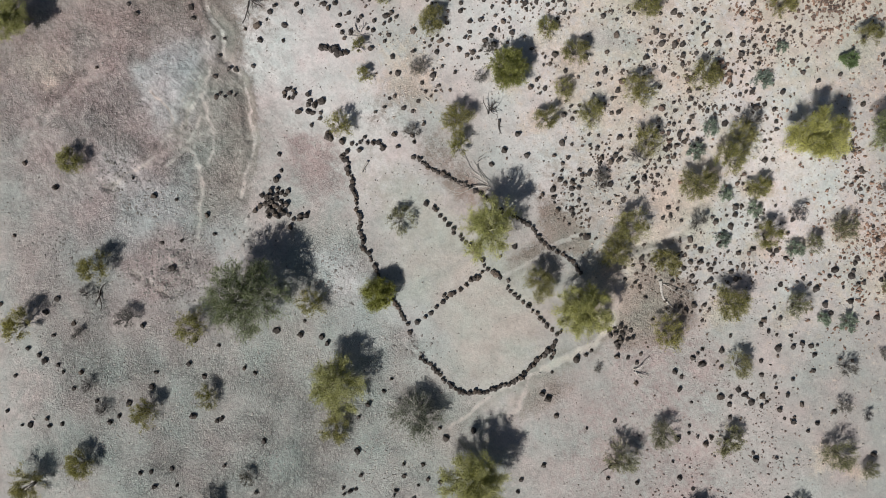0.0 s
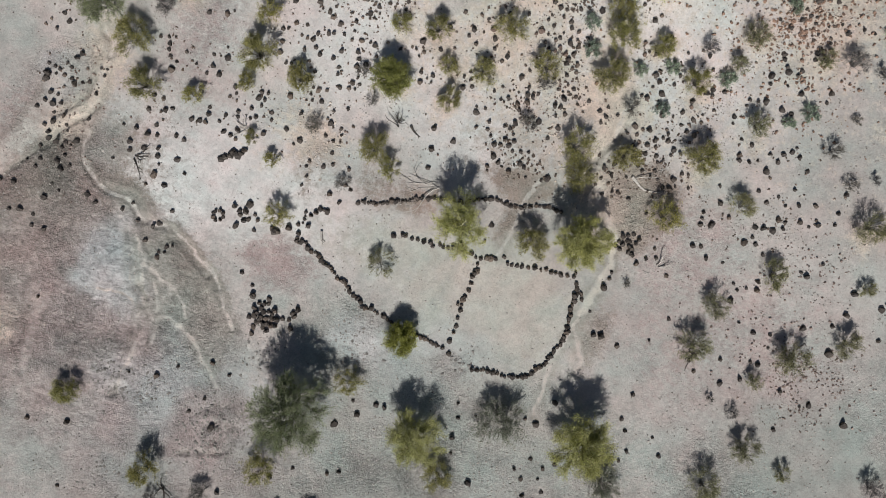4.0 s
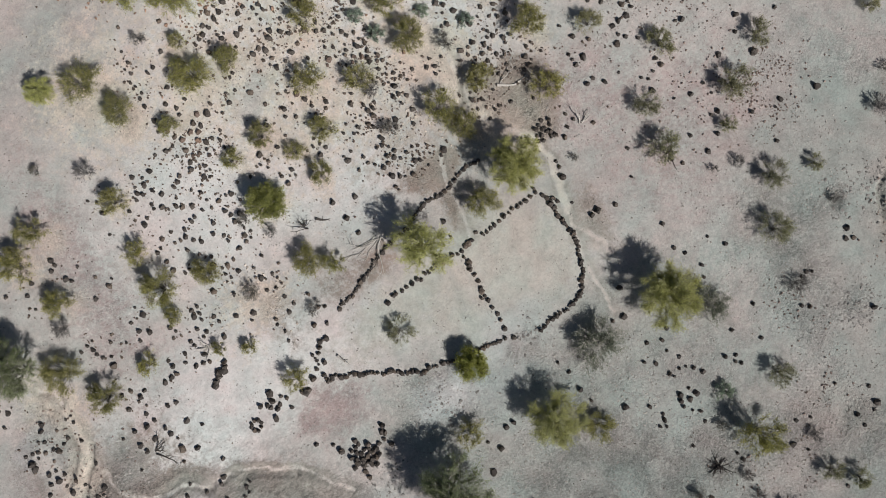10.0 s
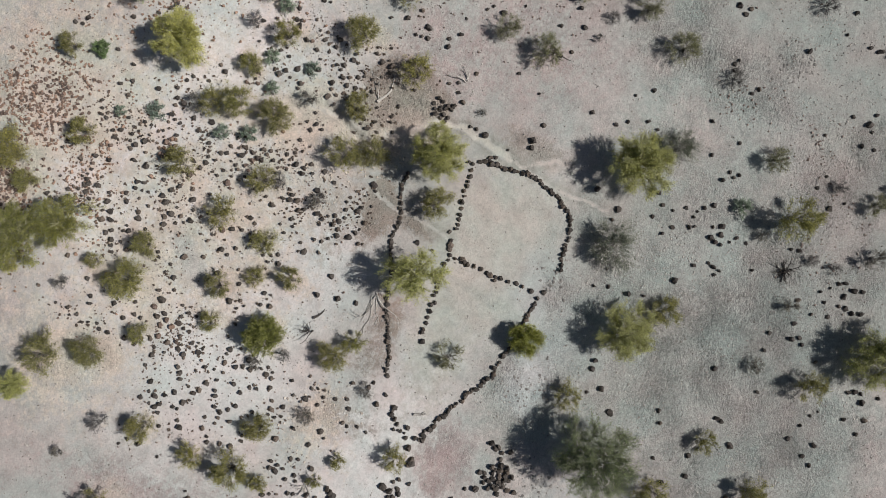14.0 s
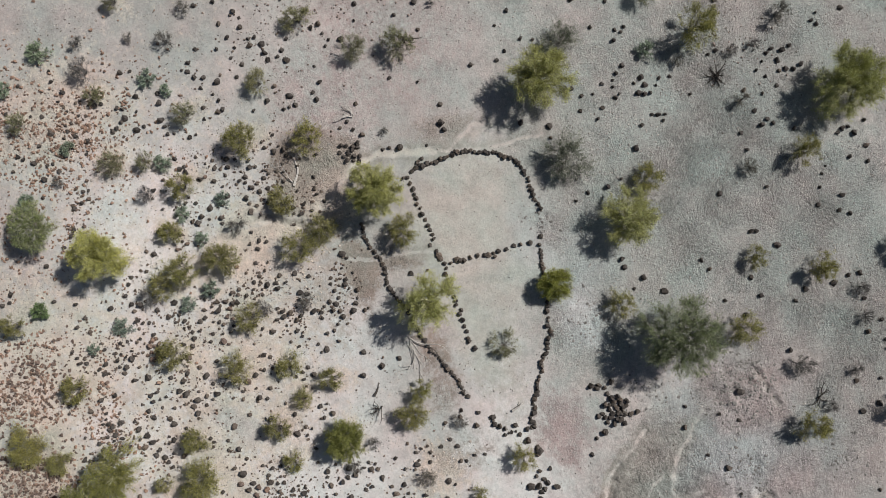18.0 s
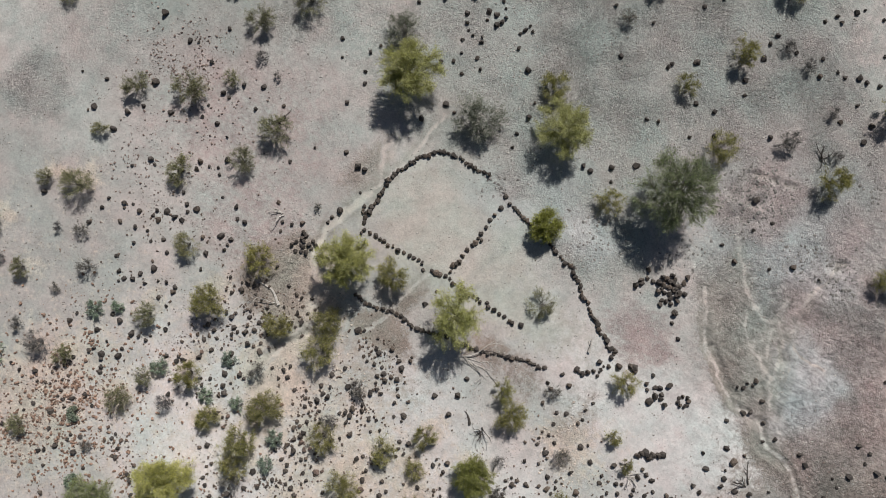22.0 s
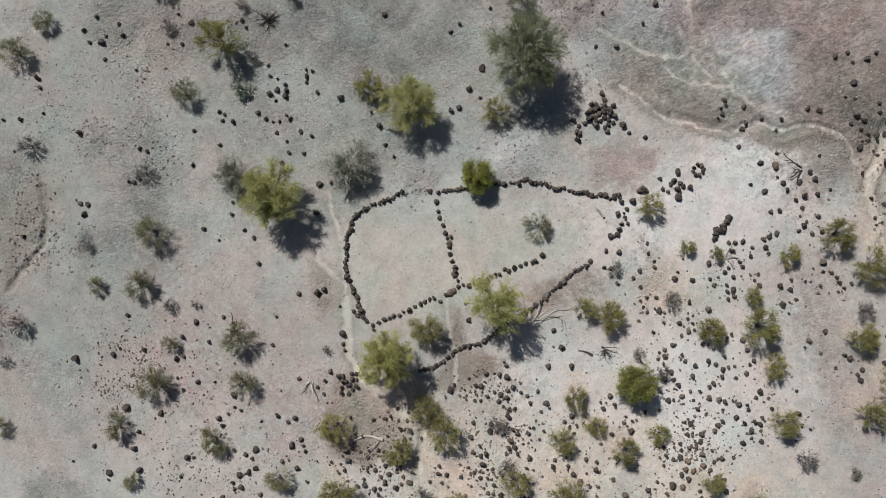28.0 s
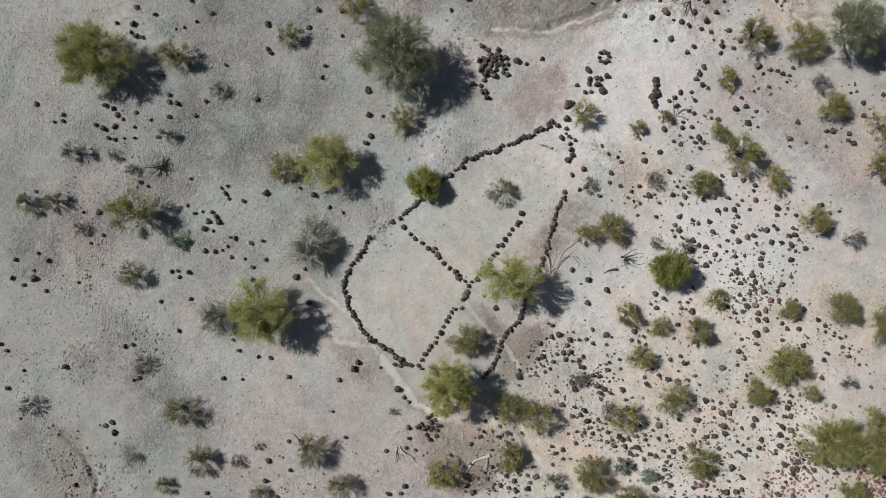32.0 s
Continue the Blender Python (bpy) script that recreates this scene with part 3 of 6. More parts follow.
AREAS = [
    ("sand", 0.85, 0.7, [(18.1, -22.4), (15.1, -18.6), (17.0, -13.3), (19.3, -9.3), (22.7, -2.4), (26.3, -5.9), (24.2, -8.8), (21.5, -11.9), (20.6, -15.1), (22.9, -17.3)]),
    ("mud", 0.85, 0.3, [(-18.7, -3.4), (-16.5, -3.7), (-14.8, -4.0), (-13.7, -5.2), (-12.5, -6.8), (-11.5, -8.1), (-11.6, -11.0), (-13.2, -10.0), (-14.5, -8.6), (-16.1, -8.1), (-16.9, -6.5), (-17.7, -4.9)]),
    ("mud", 0.5, 0.25, [(-22.2, -1.6), (-20.6, -1.7), (-18.9, -1.8), (-17.6, -3.0), (-18.4, -3.0), (-19.4, -2.3), (-20.8, -2.3)]),
    ("slate", 0.95, 0.4, [(-20.7, -4.9), (-18.4, -4.6), (-17.7, -6.2), (-17.0, -7.8), (-17.6, -8.2), (-19.7, -8.3), (-21.4, -7.8), (-20.9, -6.2)]),
    ("slate", 0.6, 0.6, [(-18.9, -12.2), (-16.2, -11.0), (-14.3, -10.4), (-13.0, -11.8), (-15.2, -13.4), (-18.0, -13.6)]),
    ("mud", 0.6, 0.2, [(22.0, -13.7), (21.7, -11.4), (22.4, -10.0), (23.7, -8.9), (24.9, -7.9), (25.3, -8.3), (24.9, -13.7)]),
    ("gravel", 0.7, 0.3, [(20.0, -10.0), (19.4, -9.4), (20.2, -8.0), (21.1, -8.2), (20.8, -9.2)]),
    ("gravel", 0.7, 0.4, [(18.1, -15.9), (16.5, -15.2), (17.5, -13.5), (19.0, -14.2)]),
    ("red", 0.7, 0.3, [(27.6, -8.2), (25.6, -7.6), (24.9, -5.9), (26.7, -6.2), (28.5, -6.9)]),
    ("umber", 0.45, 0.2, [(0.2, 4.4), (0.7, 5.2), (2.4, 5.8), (3.8, 5.3), (3.7, 3.9), (2.2, 3.3), (0.8, 3.6)]),
    ("umber", 0.6, 0.15, [(1.4, 0.9), (2.0, 1.7), (2.2, 2.7), (1.8, 2.8), (1.6, 1.6)]),
    ("umber", 0.45, 0.3, [(-4.4, 1.3), (-3.2, 1.2), (-2.0, 1.9), (-2.6, 3.0), (-4.2, 2.7)]),
    ("umber", 0.6, 0.4, [(6.7, 6.0), (7.8, 7.6), (9.4, 7.9), (11.0, 6.4), (10.5, 4.3), (9.2, 2.6), (7.8, 2.8), (7.2, 4.3)]),
    ("mud", 0.4, 0.25, [(7.7, -1.2), (8.6, -1.6), (9.0, -2.8), (8.4, -4.0), (7.7, -3.0)]),
    ("frost", 0.6, 0.5, [(-5.6, -5.3), (-3.2, -5.9), (-2.9, -7.4), (-4.4, -8.0), (-6.2, -7.0)]),
    ("slate", 0.5, 0.3, [(-3.0, 15.2), (-3.2, 14.0), (-4.6, 12.6), (-5.6, 12.2), (-5.4, 13.6), (-4.1, 14.8)]),
    ("red", 0.7, 0.5, [(-9.4, -11.6), (-9.6, -15.0), (-10.9, -16.4), (-13.4, -16.0), (-13.3, -12.4), (-11.4, -10.8)]),
    ("bank", 0.85, 0.35, [(-23.2, 0.3), (-24.6, -0.5), (-25.5, 0.1), (-25.0, 1.0), (-24.0, 1.9), (-23.3, 2.6), (-23.1, 3.8), (-23.3, 5.4), (-22.2, 5.7), (-22.6, 2.6), (-22.9, 1.5)]),
    ("slate", 0.5, 0.3, [(-23.7, 2.7), (-25.4, 1.1), (-26.7, 4.3), (-24.0, 5.2), (-23.5, 3.7)]),
    ("bank", 0.75, 0.25, [(8.3, 3.0), (8.0, 2.9), (7.1, 4.3), (6.4, 4.9), (6.0, 5.0), (5.5, 6.2), (5.2, 7.4), (5.5, 8.7), (4.3, 9.8), (5.8, 9.9), (6.9, 9.8), (6.6, 8.9), (6.1, 8.0), (5.8, 7.1), (6.0, 6.3), (6.5, 5.3), (7.2, 4.5)]),
    ("gravel", 0.7, 0.6, [(24.4, 5.5), (26.4, 6.5), (28.6, 6.2), (27.8, 2.4), (26.1, 2.3), (24.5, 3.8)]),
    ("gravel", 0.5, 0.5, [(1.9, -22.0), (-0.4, -20.2), (1.2, -17.2), (3.9, -16.7), (4.2, -19.2)]),
    ("greenish", 0.4, 0.9, [(5.6, -15.2), (4.9, -18.2), (1.9, -18.8), (-0.9, -18.6), (-1.8, -16.8), (0.2, -15.7), (2.4, -15.0)]),
    ("red", 0.7, 0.6, [(-17.7, -9.6), (-18.6, -10.8), (-21.4, -11.3), (-22.1, -8.9), (-20.2, -8.7), (-18.5, -9.0)]),
    ("red", 0.45, 0.4, [(-9.0, -14.9), (-11.1, -15.9), (-12.8, -15.6), (-12.5, -14.3), (-11.7, -12.7), (-10.1, -11.2), (-9.1, -12.5)]),
    ("gravel", 0.45, 0.3, [(1.0, -5.6), (2.2, -5.4), (2.6, -6.2), (1.6, -7.0), (-0.5, -6.6), (0.4, -5.9)]),
    ("pale", 0.75, 0.15, [(1.2, 3.7), (1.8, 4.2), (2.6, 4.3), (2.9, 3.9), (2.1, 3.6)]),
]


def inside(x, y, points):
    """Whether places lie inside a closed outline."""
    odd = np.zeros(np.shape(x), bool)
    for (ax, ay), (bx, by) in zip(points, points[1:] + points[:1]):
        if ay != by:
            odd ^= ((ay > y) != (by > y)) & (x < (bx - ax) * (y - ay) / (by - ay) + ax)
    return odd


def near_points(x, y, points, reach):
    """The places within reach of the box round some points."""
    xs, ys = [p[0] for p in points], [p[1] for p in points]
    return (x > min(xs) - reach) & (x < max(xs) + reach) & (y > min(ys) - reach) & (y < max(ys) + reach)


def area_share(x, y, points, soft):
    """1 well inside an outline, 0 well outside, with a soft rim."""
    d = line_distance(x, y, points + points[:1])
    d = np.where(inside(x, y, points), d, -d)
    k = np.clip(0.5 + d / (2 * soft), 0, 1)
    return k * k * (3 - 2 * k)


def blob(x, y, cx, cy, rx, ry):
    return np.exp(-(((x - cx) / rx) ** 2 + ((y - cy) / ry) ** 2))


def washed(x, y):
    """Where runoff has cut the ground."""
    return np.clip(1.3 * blob(x, y, -17, -8, 6, 5.5) + 0.8 * blob(x, y, -23, -9, 5, 6) + 0.8 * blob(x, y, -23, -4, 3, 5) + 0.7 * blob(x, y, -20, -14, 5, 4), 0, 1)


LINE_DEPTH = {"band": 0.0, "wide": 0.02, "trail": 0.02, "rill": 0.012}
LINE_BED = {"band": (0.75, 0.8), "wide": (0.33, 0.5), "gully": (0.13, 0.9), "trail": (0.2, 0.95), "rill": (0.13, 0.95), "scarp": (0.05, 0.0)}
# how strongly banks are muddied; for scarps, how dark the painted shadow line is
LINE_BANK_AND_SHADE = {"band": 0.25, "wide": 0.2, "gully": 0.7, "trail": 0.4, "rill": 0.35, "scarp": 0.9}


CLODDY = [(1.7, -6.0, 0.7), (-10.6, -14.9, 1.0), (-12.1, -15.3, 0.9), (-10.2, -13.1, 0.9), (-17.1, -13.3, 0.8), (-16.4, -18.2, 0.9), (21.9, -10.6, 1.2), (22.9, -9.6, 0.9), (20.4, -8.9, 0.9), (17.8, -14.7, 1.2), (26.4, -7.0, 1.2), (-9.9, -13.5, 1.5), (-11.2, -13.4, 1.4), (-9.6, -8.8, 1.2), (-17.6, -12.4, 1.3), (-15.2, -12.6, 1.0), (-4.6, -6.6, 1.0)]


def height(x, y):
    """The lie of the ground."""
    flat = np.ndim(x) == 0
    x, y = np.atleast_1d(np.asarray(x, float)), np.atleast_1d(np.asarray(y, float))
    near = np.exp(-((np.hypot(x, y) / 60) ** 4))
    z = (grain(x, y, 11, 1) - 0.5) * 0.24 + (grain(x, y, 3.1, 2) - 0.5) * 0.055 + (grain(x, y, 0.8, 3) - 0.5) * 0.013
    z += (grain(x, y, 0.42, 0) - 0.5) * (0.006 + 0.05 * washed(x, y))
    z += (1 - near) * (grain(x, y, 90, 4) - 0.5) * 6
    wx, wy = x + (grain(x, y, 1.1, 4) - 0.5) * 0.25 + (grain(x, y, 0.35, 1) - 0.5) * 0.16, y + (grain(x, y, 1.1, 5) - 0.5) * 0.25 + (grain(x, y, 0.35, 2) - 0.5) * 0.16
    for kind, points in LINES:
        near = near_points(wx, wy, points, 1.4)
        if not near.any():
            continue
        d = line_distance(wx[near], wy[near], points)
        if kind == "gully":
            z[near] -= 0.07 * np.exp(-((d / 0.2) ** 4)) - 0.02 * np.exp(-(((d - 0.4) / 0.2) ** 2))
        elif kind == "scarp":
            z[near] -= 0.13 * np.exp(-((d / 0.2) ** 4))
        else:
            z[near] -= LINE_DEPTH[kind] * np.exp(-((d / 0.2) ** 2))
    # the pale mound in the wash, cut by runnels, and rough cloddy banks
    z += 0.3 * blob(wx, wy, -19.2, -6.4, 1.5, 1.7) * (0.75 + 0.5 * grain(x, y, 0.9, 5))
    for cx, cy, r in CLODDY:
        z += 0.14 * blob(wx, wy, cx, cy, r, r) * (grain(x, y, 0.5, 2) - 0.35)
    return z[0] if flat else z


def z_at(x, y):
    return float(height(x, y))


SOILS = {"pale": (0.655, 0.64, 0.628), "grey": (0.375, 0.385, 0.363), "red": (0.40, 0.336, 0.324), "tan": (0.59, 0.53, 0.46), "brown": (0.295, 0.26, 0.23), "gravel": (0.36, 0.361, 0.342), "slate": (0.44, 0.45, 0.455), "mud": (0.315, 0.307, 0.278), "umber": (0.31, 0.265, 0.23), "greenish": (0.49, 0.525, 0.495), "bank": (0.64, 0.58, 0.5), "frost": (0.57, 0.59, 0.59), "sand": (0.335, 0.342, 0.322), "clay": (0.462, 0.455, 0.415)}
COARSE = {"greenish": 0.9, "bank": 0.35, "frost": 0.5, "mud": 0.55, "umber": 0.6, "pale": 0.1, "grey": 0.85, "red": 0.7, "tan": 0.6, "brown": 0.9, "gravel": 1.0, "slate": 0.4, "sand": 0.12, "clay": 0.06}
PLAIN_SOIL = (0.447, 0.428, 0.408)


def soil_colours(x, y):
    """The plain soil's colour, the colour of what lies over it, how thickly it lies, and how coarse it is."""
    plain = np.array(PLAIN_SOIL) * np.ones((len(x), 3))
    over, thick, coarse = np.array(PLAIN_SOIL) * np.ones((len(x), 3)), np.zeros(len(x)), np.full(len(x), 0.12)

    def lay(kind, w, at):
        if kind == "pale":
            plain[at] = plain[at] * (1 - w[:, None]) + np.array(SOILS[kind]) * w[:, None]
            coarse[at] *= 1 - 0.8 * w
        else:
            share = np.maximum(w / np.maximum(thick[at] + w, 1e-6), 0.9 * w)[:, None]
            over[at] = over[at] * (1 - share) + np.array(SOILS[kind]) * share
            thick[at] = thick[at] + w - thick[at] * w
            coarse[at] = coarse[at] * (1 - w) + COARSE[kind] * w

    wide = grain(x, y, 2.1, 0) + 0.5 * grain(x, y, 0.7, 1) - 0.75, grain(x, y, 2.1, 3) + 0.5 * grain(x, y, 0.7, 2) - 0.75
    for kind, cx, cy, rx, ry, turn, much in PATCHES:
        c, s = math.cos(radians(turn)), math.sin(radians(turn))
        bend = 0.9 * min(rx, ry, 1.5)
        dx, dy = x - cx + wide[0] * bend, y - cy + wide[1] * bend
        u, v = (dx * c + dy * s) / rx, (-dx * s + dy * c) / ry
        lay(kind, np.clip(much * np.exp(-((u * u + v * v) ** 1.5) * 0.7), 0, 1), slice(None))
    ax, ay = x + wide[0] * 0.35 + (grain(x, y, 0.3, 1) - 0.5) * 0.2, y + wide[1] * 0.35 + (grain(x, y, 0.3, 2) - 0.5) * 0.2
    for kind, much, soft, points in AREAS:
        at = np.where(near_points(ax, ay, points, 1.0))[0]
        lay(kind, much * area_share(ax[at], ay[at], points, soft) * (0.8 + 0.3 * grain(x[at], y[at], 0.7, 4)), at)
    gx, gy = x + (grain(x, y, 1.1, 4) - 0.5) * 0.25 + (grain(x, y, 0.35, 1) - 0.5) * 0.16, y + (grain(x, y, 1.1, 5) - 0.5) * 0.25 + (grain(x, y, 0.35, 2) - 0.5) * 0.16
    for kind, points in LINES:
        at = np.where(near_points(gx, gy, points, 2.0))[0]
        d = line_distance(gx[at], gy[at], points)
        broad, firm = LINE_BED[kind]
        # mud edges the beds; on scarps its dark tone paints the step's shadow
        bank = LINE_BANK_AND_SHADE[kind] * np.exp(-(((d - (0.0 if kind == "scarp" else broad + 0.12)) / 0.16) ** 2)) * (0.2 + 1.2 * grain(x[at], y[at], 0.8, 1))
        share = (bank / np.maximum(thick[at] + bank, 1e-6))[:, None]
        over[at] = over[at] * (1 - share) + np.array(SOILS["mud"]) * share
        thick[at] = np.clip(thick[at] + bank, 0, 1)
        bed = firm * np.exp(-((d / broad) ** 4)) * np.clip(0.55 + 0.7 * grain(x[at], y[at], 1.7, 3), 0, 1)
        plain[at] = plain[at] * (1 - bed[:, None]) + np.array((0.61, 0.57, 0.51) if kind == "trail" else (0.53, 0.497, 0.458)) * bed[:, None]
        thick[at], coarse[at] = thick[at] * (1 - bed), coarse[at] * (1 - bed)
    plain *= (0.88 + 0.2 * grain(x, y, 4.3, 4))[:, None]
    coarse *= np.clip(grain(x, y, 3.1, 5) * 1.4, 0.55, 0.85) * np.clip(0.6 + 0.8 * grain(x, y, 0.9, 2), 0.75, 1.15)
    return plain, over, thick, coarse


def build_ground():
    """One sheet, fine under the camera's way and coarser out to the horizon."""
    fine = np.arange(-30, 30.01, 0.1)
    far = 30 * 1.28 ** np.arange(1, 19)
    axis = np.concatenate([-far[::-1], fine, far])
    n = len(axis)
    x, y = (a.ravel() for a in np.meshgrid(axis, axis))
    z = height(x, y)
    k = (np.arange(n - 1)[:, None] * n + np.arange(n - 1)).ravel()
    faces = np.stack([k, k + 1, k + n + 1, k + n], 1)
    mesh = bpy.data.meshes.new("ground")
    mesh.from_pydata(np.stack([x, y, z], 1).tolist(), [], faces.tolist())
    plain, over, thick, coarse = soil_colours(x, y)
    for name, colour in (("soil", plain), ("cover", over)):
        layer = mesh.color_attributes.new(name, "FLOAT_COLOR", "POINT")
        layer.data.foreach_set("color", np.concatenate([colour, np.ones((n * n, 1))], 1).ravel())
    mesh.attributes.new("thick", "FLOAT", "POINT").data.foreach_set("value", thick)
    mesh.attributes.new("wash", "FLOAT", "POINT").data.foreach_set("value", washed(x, y))
    mesh.attributes.new("coarse", "FLOAT", "POINT").data.foreach_set("value", coarse)
    mesh.polygons.foreach_set("use_smooth", np.ones(len(faces), bool))
    mesh.materials.append(SOIL)
    return tagged(new("ground", mesh), "dry stony desert soil with pale and reddish patches", "ground", kind="structure")


build_ground()


# ---- makers ----
def mesh_of(name, verts, faces, mat, smooth=False):
    mesh = bpy.data.meshes.new(name)
    mesh.from_pydata([tuple(v) for v in verts], [], faces)
    if smooth:
        mesh.polygons.foreach_set("use_smooth", np.ones(len(faces), bool))
    mesh.materials.append(mat)
    return mesh


def child(name, mesh, parent, label=""):
    ob = new(name, mesh)
    ob.parent = parent
    return tagged(ob, label)


def rock_shape(seed, points=20):
    """An angular stone about 1 across, flat below, as vertices and triangles."""
    rng = random.Random(seed)
    bm = bmesh.new()
    sx, sy, sz = rng.uniform(0.42, 0.56), rng.uniform(0.36, 0.5), rng.uniform(0.4, 0.56)
    for _ in range(points):
        v = Vector((rng.gauss(0, 1), rng.gauss(0, 1), rng.gauss(0, 1))).normalized()
        k = rng.uniform(0.9, 1.06)
        bm.verts.new((v.x * sx * k, v.y * sy * k, max(v.z * sz * k, -0.2) + 0.17))
    hull = bmesh.ops.convex_hull(bm, input=bm.verts)
    bmesh.ops.delete(bm, geom=[v for v in bm.verts if not v.link_faces], context="VERTS")
    bmesh.ops.triangulate(bm, faces=bm.faces)
    bm.verts.index_update()
    shape = [v.co.copy() for v in bm.verts], [[v.index for v in f.verts] for f in bm.faces]
    bm.free()
    return shape


ROCK_SHAPES = [rock_shape(s) for s in range(14)]
STONE_SHAPES = [rock_shape(100 + s, 10) for s in range(10)]


def rock_meshes(name, mat):
    return [mesh_of(name, v, f, mat) for v, f in ROCK_SHAPES]


BASALT_ROCKS, REDDISH_ROCKS = rock_meshes("basalt_rock", BASALT), rock_meshes("reddish_rock", REDDISH)


def lie(x, y, size, rng, sink=0.05, lift=0.0):
    """The pose of a stone that lies on the ground."""
    turn = Euler((rng.uniform(-0.25, 0.25), rng.uniform(-0.25, 0.25), rng.uniform(0, 6.283)))
    return Matrix.LocRotScale((x, y, z_at(x, y) - sink * size + lift), turn, (size * rng.uniform(0.9, 1.15), size * rng.uniform(0.9, 1.1), size * rng.uniform(0.85, 1.2)))


def stone_line(name, label, category, places, seed, low, high, meshes=BASALT_ROCKS, group="", stacked=0, tight=False):
    """Stones laid out in a row or a heap, each a part of it; a tight row has smaller stones set in its gaps."""
    rng = random.Random(seed)
    cx, cy = places[0]
    whole = new(name)
    whole.location = (cx, cy, z_at(cx, cy))
    tagged(whole, label, category, group)
    for n, (x, y) in enumerate(places):
        size = rng.uniform(low, high)
        stone = new("stone", rng.choice(meshes))
        stone.parent = whole
        stone.matrix_basis = Matrix.Translation(-whole.location) @ lie(x, y, size, rng)
    for (ax, ay), (bx, by) in zip(places, places[1:]) if tight else ():
        if 0.27 < math.hypot(bx - ax, by - ay) < 0.5:
            stone = new("stone", rng.choice(meshes))
            stone.parent = whole
            stone.matrix_basis = Matrix.Translation(-whole.location) @ lie((ax + bx) / 2 + rng.gauss(0, 0.04), (ay + by) / 2 + rng.gauss(0, 0.04), rng.uniform(0.7, 1.0) * low, rng)
    for n in range(stacked):
        x, y = rng.choice(places)
        stone = new("stone", rng.choice(meshes))
        stone.parent = whole
        stone.matrix_basis = Matrix.Translation(-whole.location) @ lie(x + rng.uniform(-0.12, 0.12), y + rng.uniform(-0.12, 0.12), low * 1.05, rng, lift=low * 0.4)
    return whole


def tube(segments, sides=3):
    """Tapered sticks as one set of vertices and faces: (start, end, radius at start, at end)."""
    verts, faces = [], []
    for a, b, ra, rb in segments:
        way = (b - a).normalized()
        side = way.cross(Vector((0.3, 0.5, 0.8))).normalized()
        other = way.cross(side)
        k = len(verts)
        for centre, r in ((a, ra), (b, rb)):
            for i in range(sides):
                t = 6.2832 * i / sides
                verts.append(centre + side * (r * math.cos(t)) + other * (r * math.sin(t)))
        for i in range(sides):
            j = (i + 1) % sides
            faces.append((k + i, k + j, k + sides + j, k + sides + i))
    return verts, faces


def branch(rng, start, way, length, radius, steps, bend, rise):
    """A crooked stick: its segments and its way at each joint."""
    segments, joints, p, d = [], [], start.copy(), way.normalized()
    for n in range(steps):
        d = (d + Vector((rng.gauss(0, bend), rng.gauss(0, bend), rng.gauss(0, bend) + rise))).normalized()
        q = p + d * (length / steps)
        segments.append((p, q, radius * (1 - 0.8 * n / steps), radius * (1 - 0.8 * (n + 1) / steps)))
        p = q
        joints.append((p.copy(), d.copy(), (n + 1) / steps))
    return segments, joints


def leaves(rng_seed, spots, per_spot, spread, size, thin=0.4, along=1.2):
    """Small leaf blades round the spots (place, way), as vertices and faces."""
    rng = np.random.RandomState(rng_seed)
    places = np.array([tuple(p) for p, _ in spots])
    ways = np.array([tuple(w) for _, w in spots])
    centre = np.repeat(places, per_spot, 0) + rng.normal(0, spread, (len(places) * per_spot, 3)) * (1, 1, 0.8)
    centre[:, 2] = np.maximum(centre[:, 2], 0.04)
    n = len(centre)
    a = np.repeat(ways, per_spot, 0) * along + rng.normal(0, 0.6, (n, 3))
    a /= np.linalg.norm(a, axis=1, keepdims=True)
    b = np.cross(a, rng.normal(0, 1, (n, 3)))
    b /= np.linalg.norm(b, axis=1, keepdims=True)
    k = size * rng.uniform(0.6, 1.35, (n, 1))
    verts = np.stack([centre - a * k, centre + b * k * thin, centre + a * k, centre - b * k * thin], 1).reshape(-1, 3)
    return verts.tolist(), (np.arange(n)[:, None] * 4 + np.arange(4)).tolist()


def swept(segments, sides=5):
    """One unbroken tapered stick through joined segments."""
    rings = [(segments[0][0], segments[0][2])] + [(b, rb) for _, b, _, rb in segments]
    verts, faces = [], []
    for n, (centre, r) in enumerate(rings):
        way = (rings[min(n + 1, len(rings) - 1)][0] - rings[max(n - 1, 0)][0]).normalized()
        side = way.cross(Vector((0.3, 0.5, 0.8))).normalized()
        other = way.cross(side)
        verts += [centre + side * (r * math.cos(6.2832 * i / sides)) + other * (r * math.sin(6.2832 * i / sides)) for i in range(sides)]
    for n in range(len(rings) - 1):
        k = n * sides
        faces += [(k + i, k + (i + 1) % sides, k + sides + (i + 1) % sides, k + sides + i) for i in range(sides)]
    faces += [list(range(sides))[::-1], list(range(len(verts) - sides, len(verts)))]
    return verts, faces


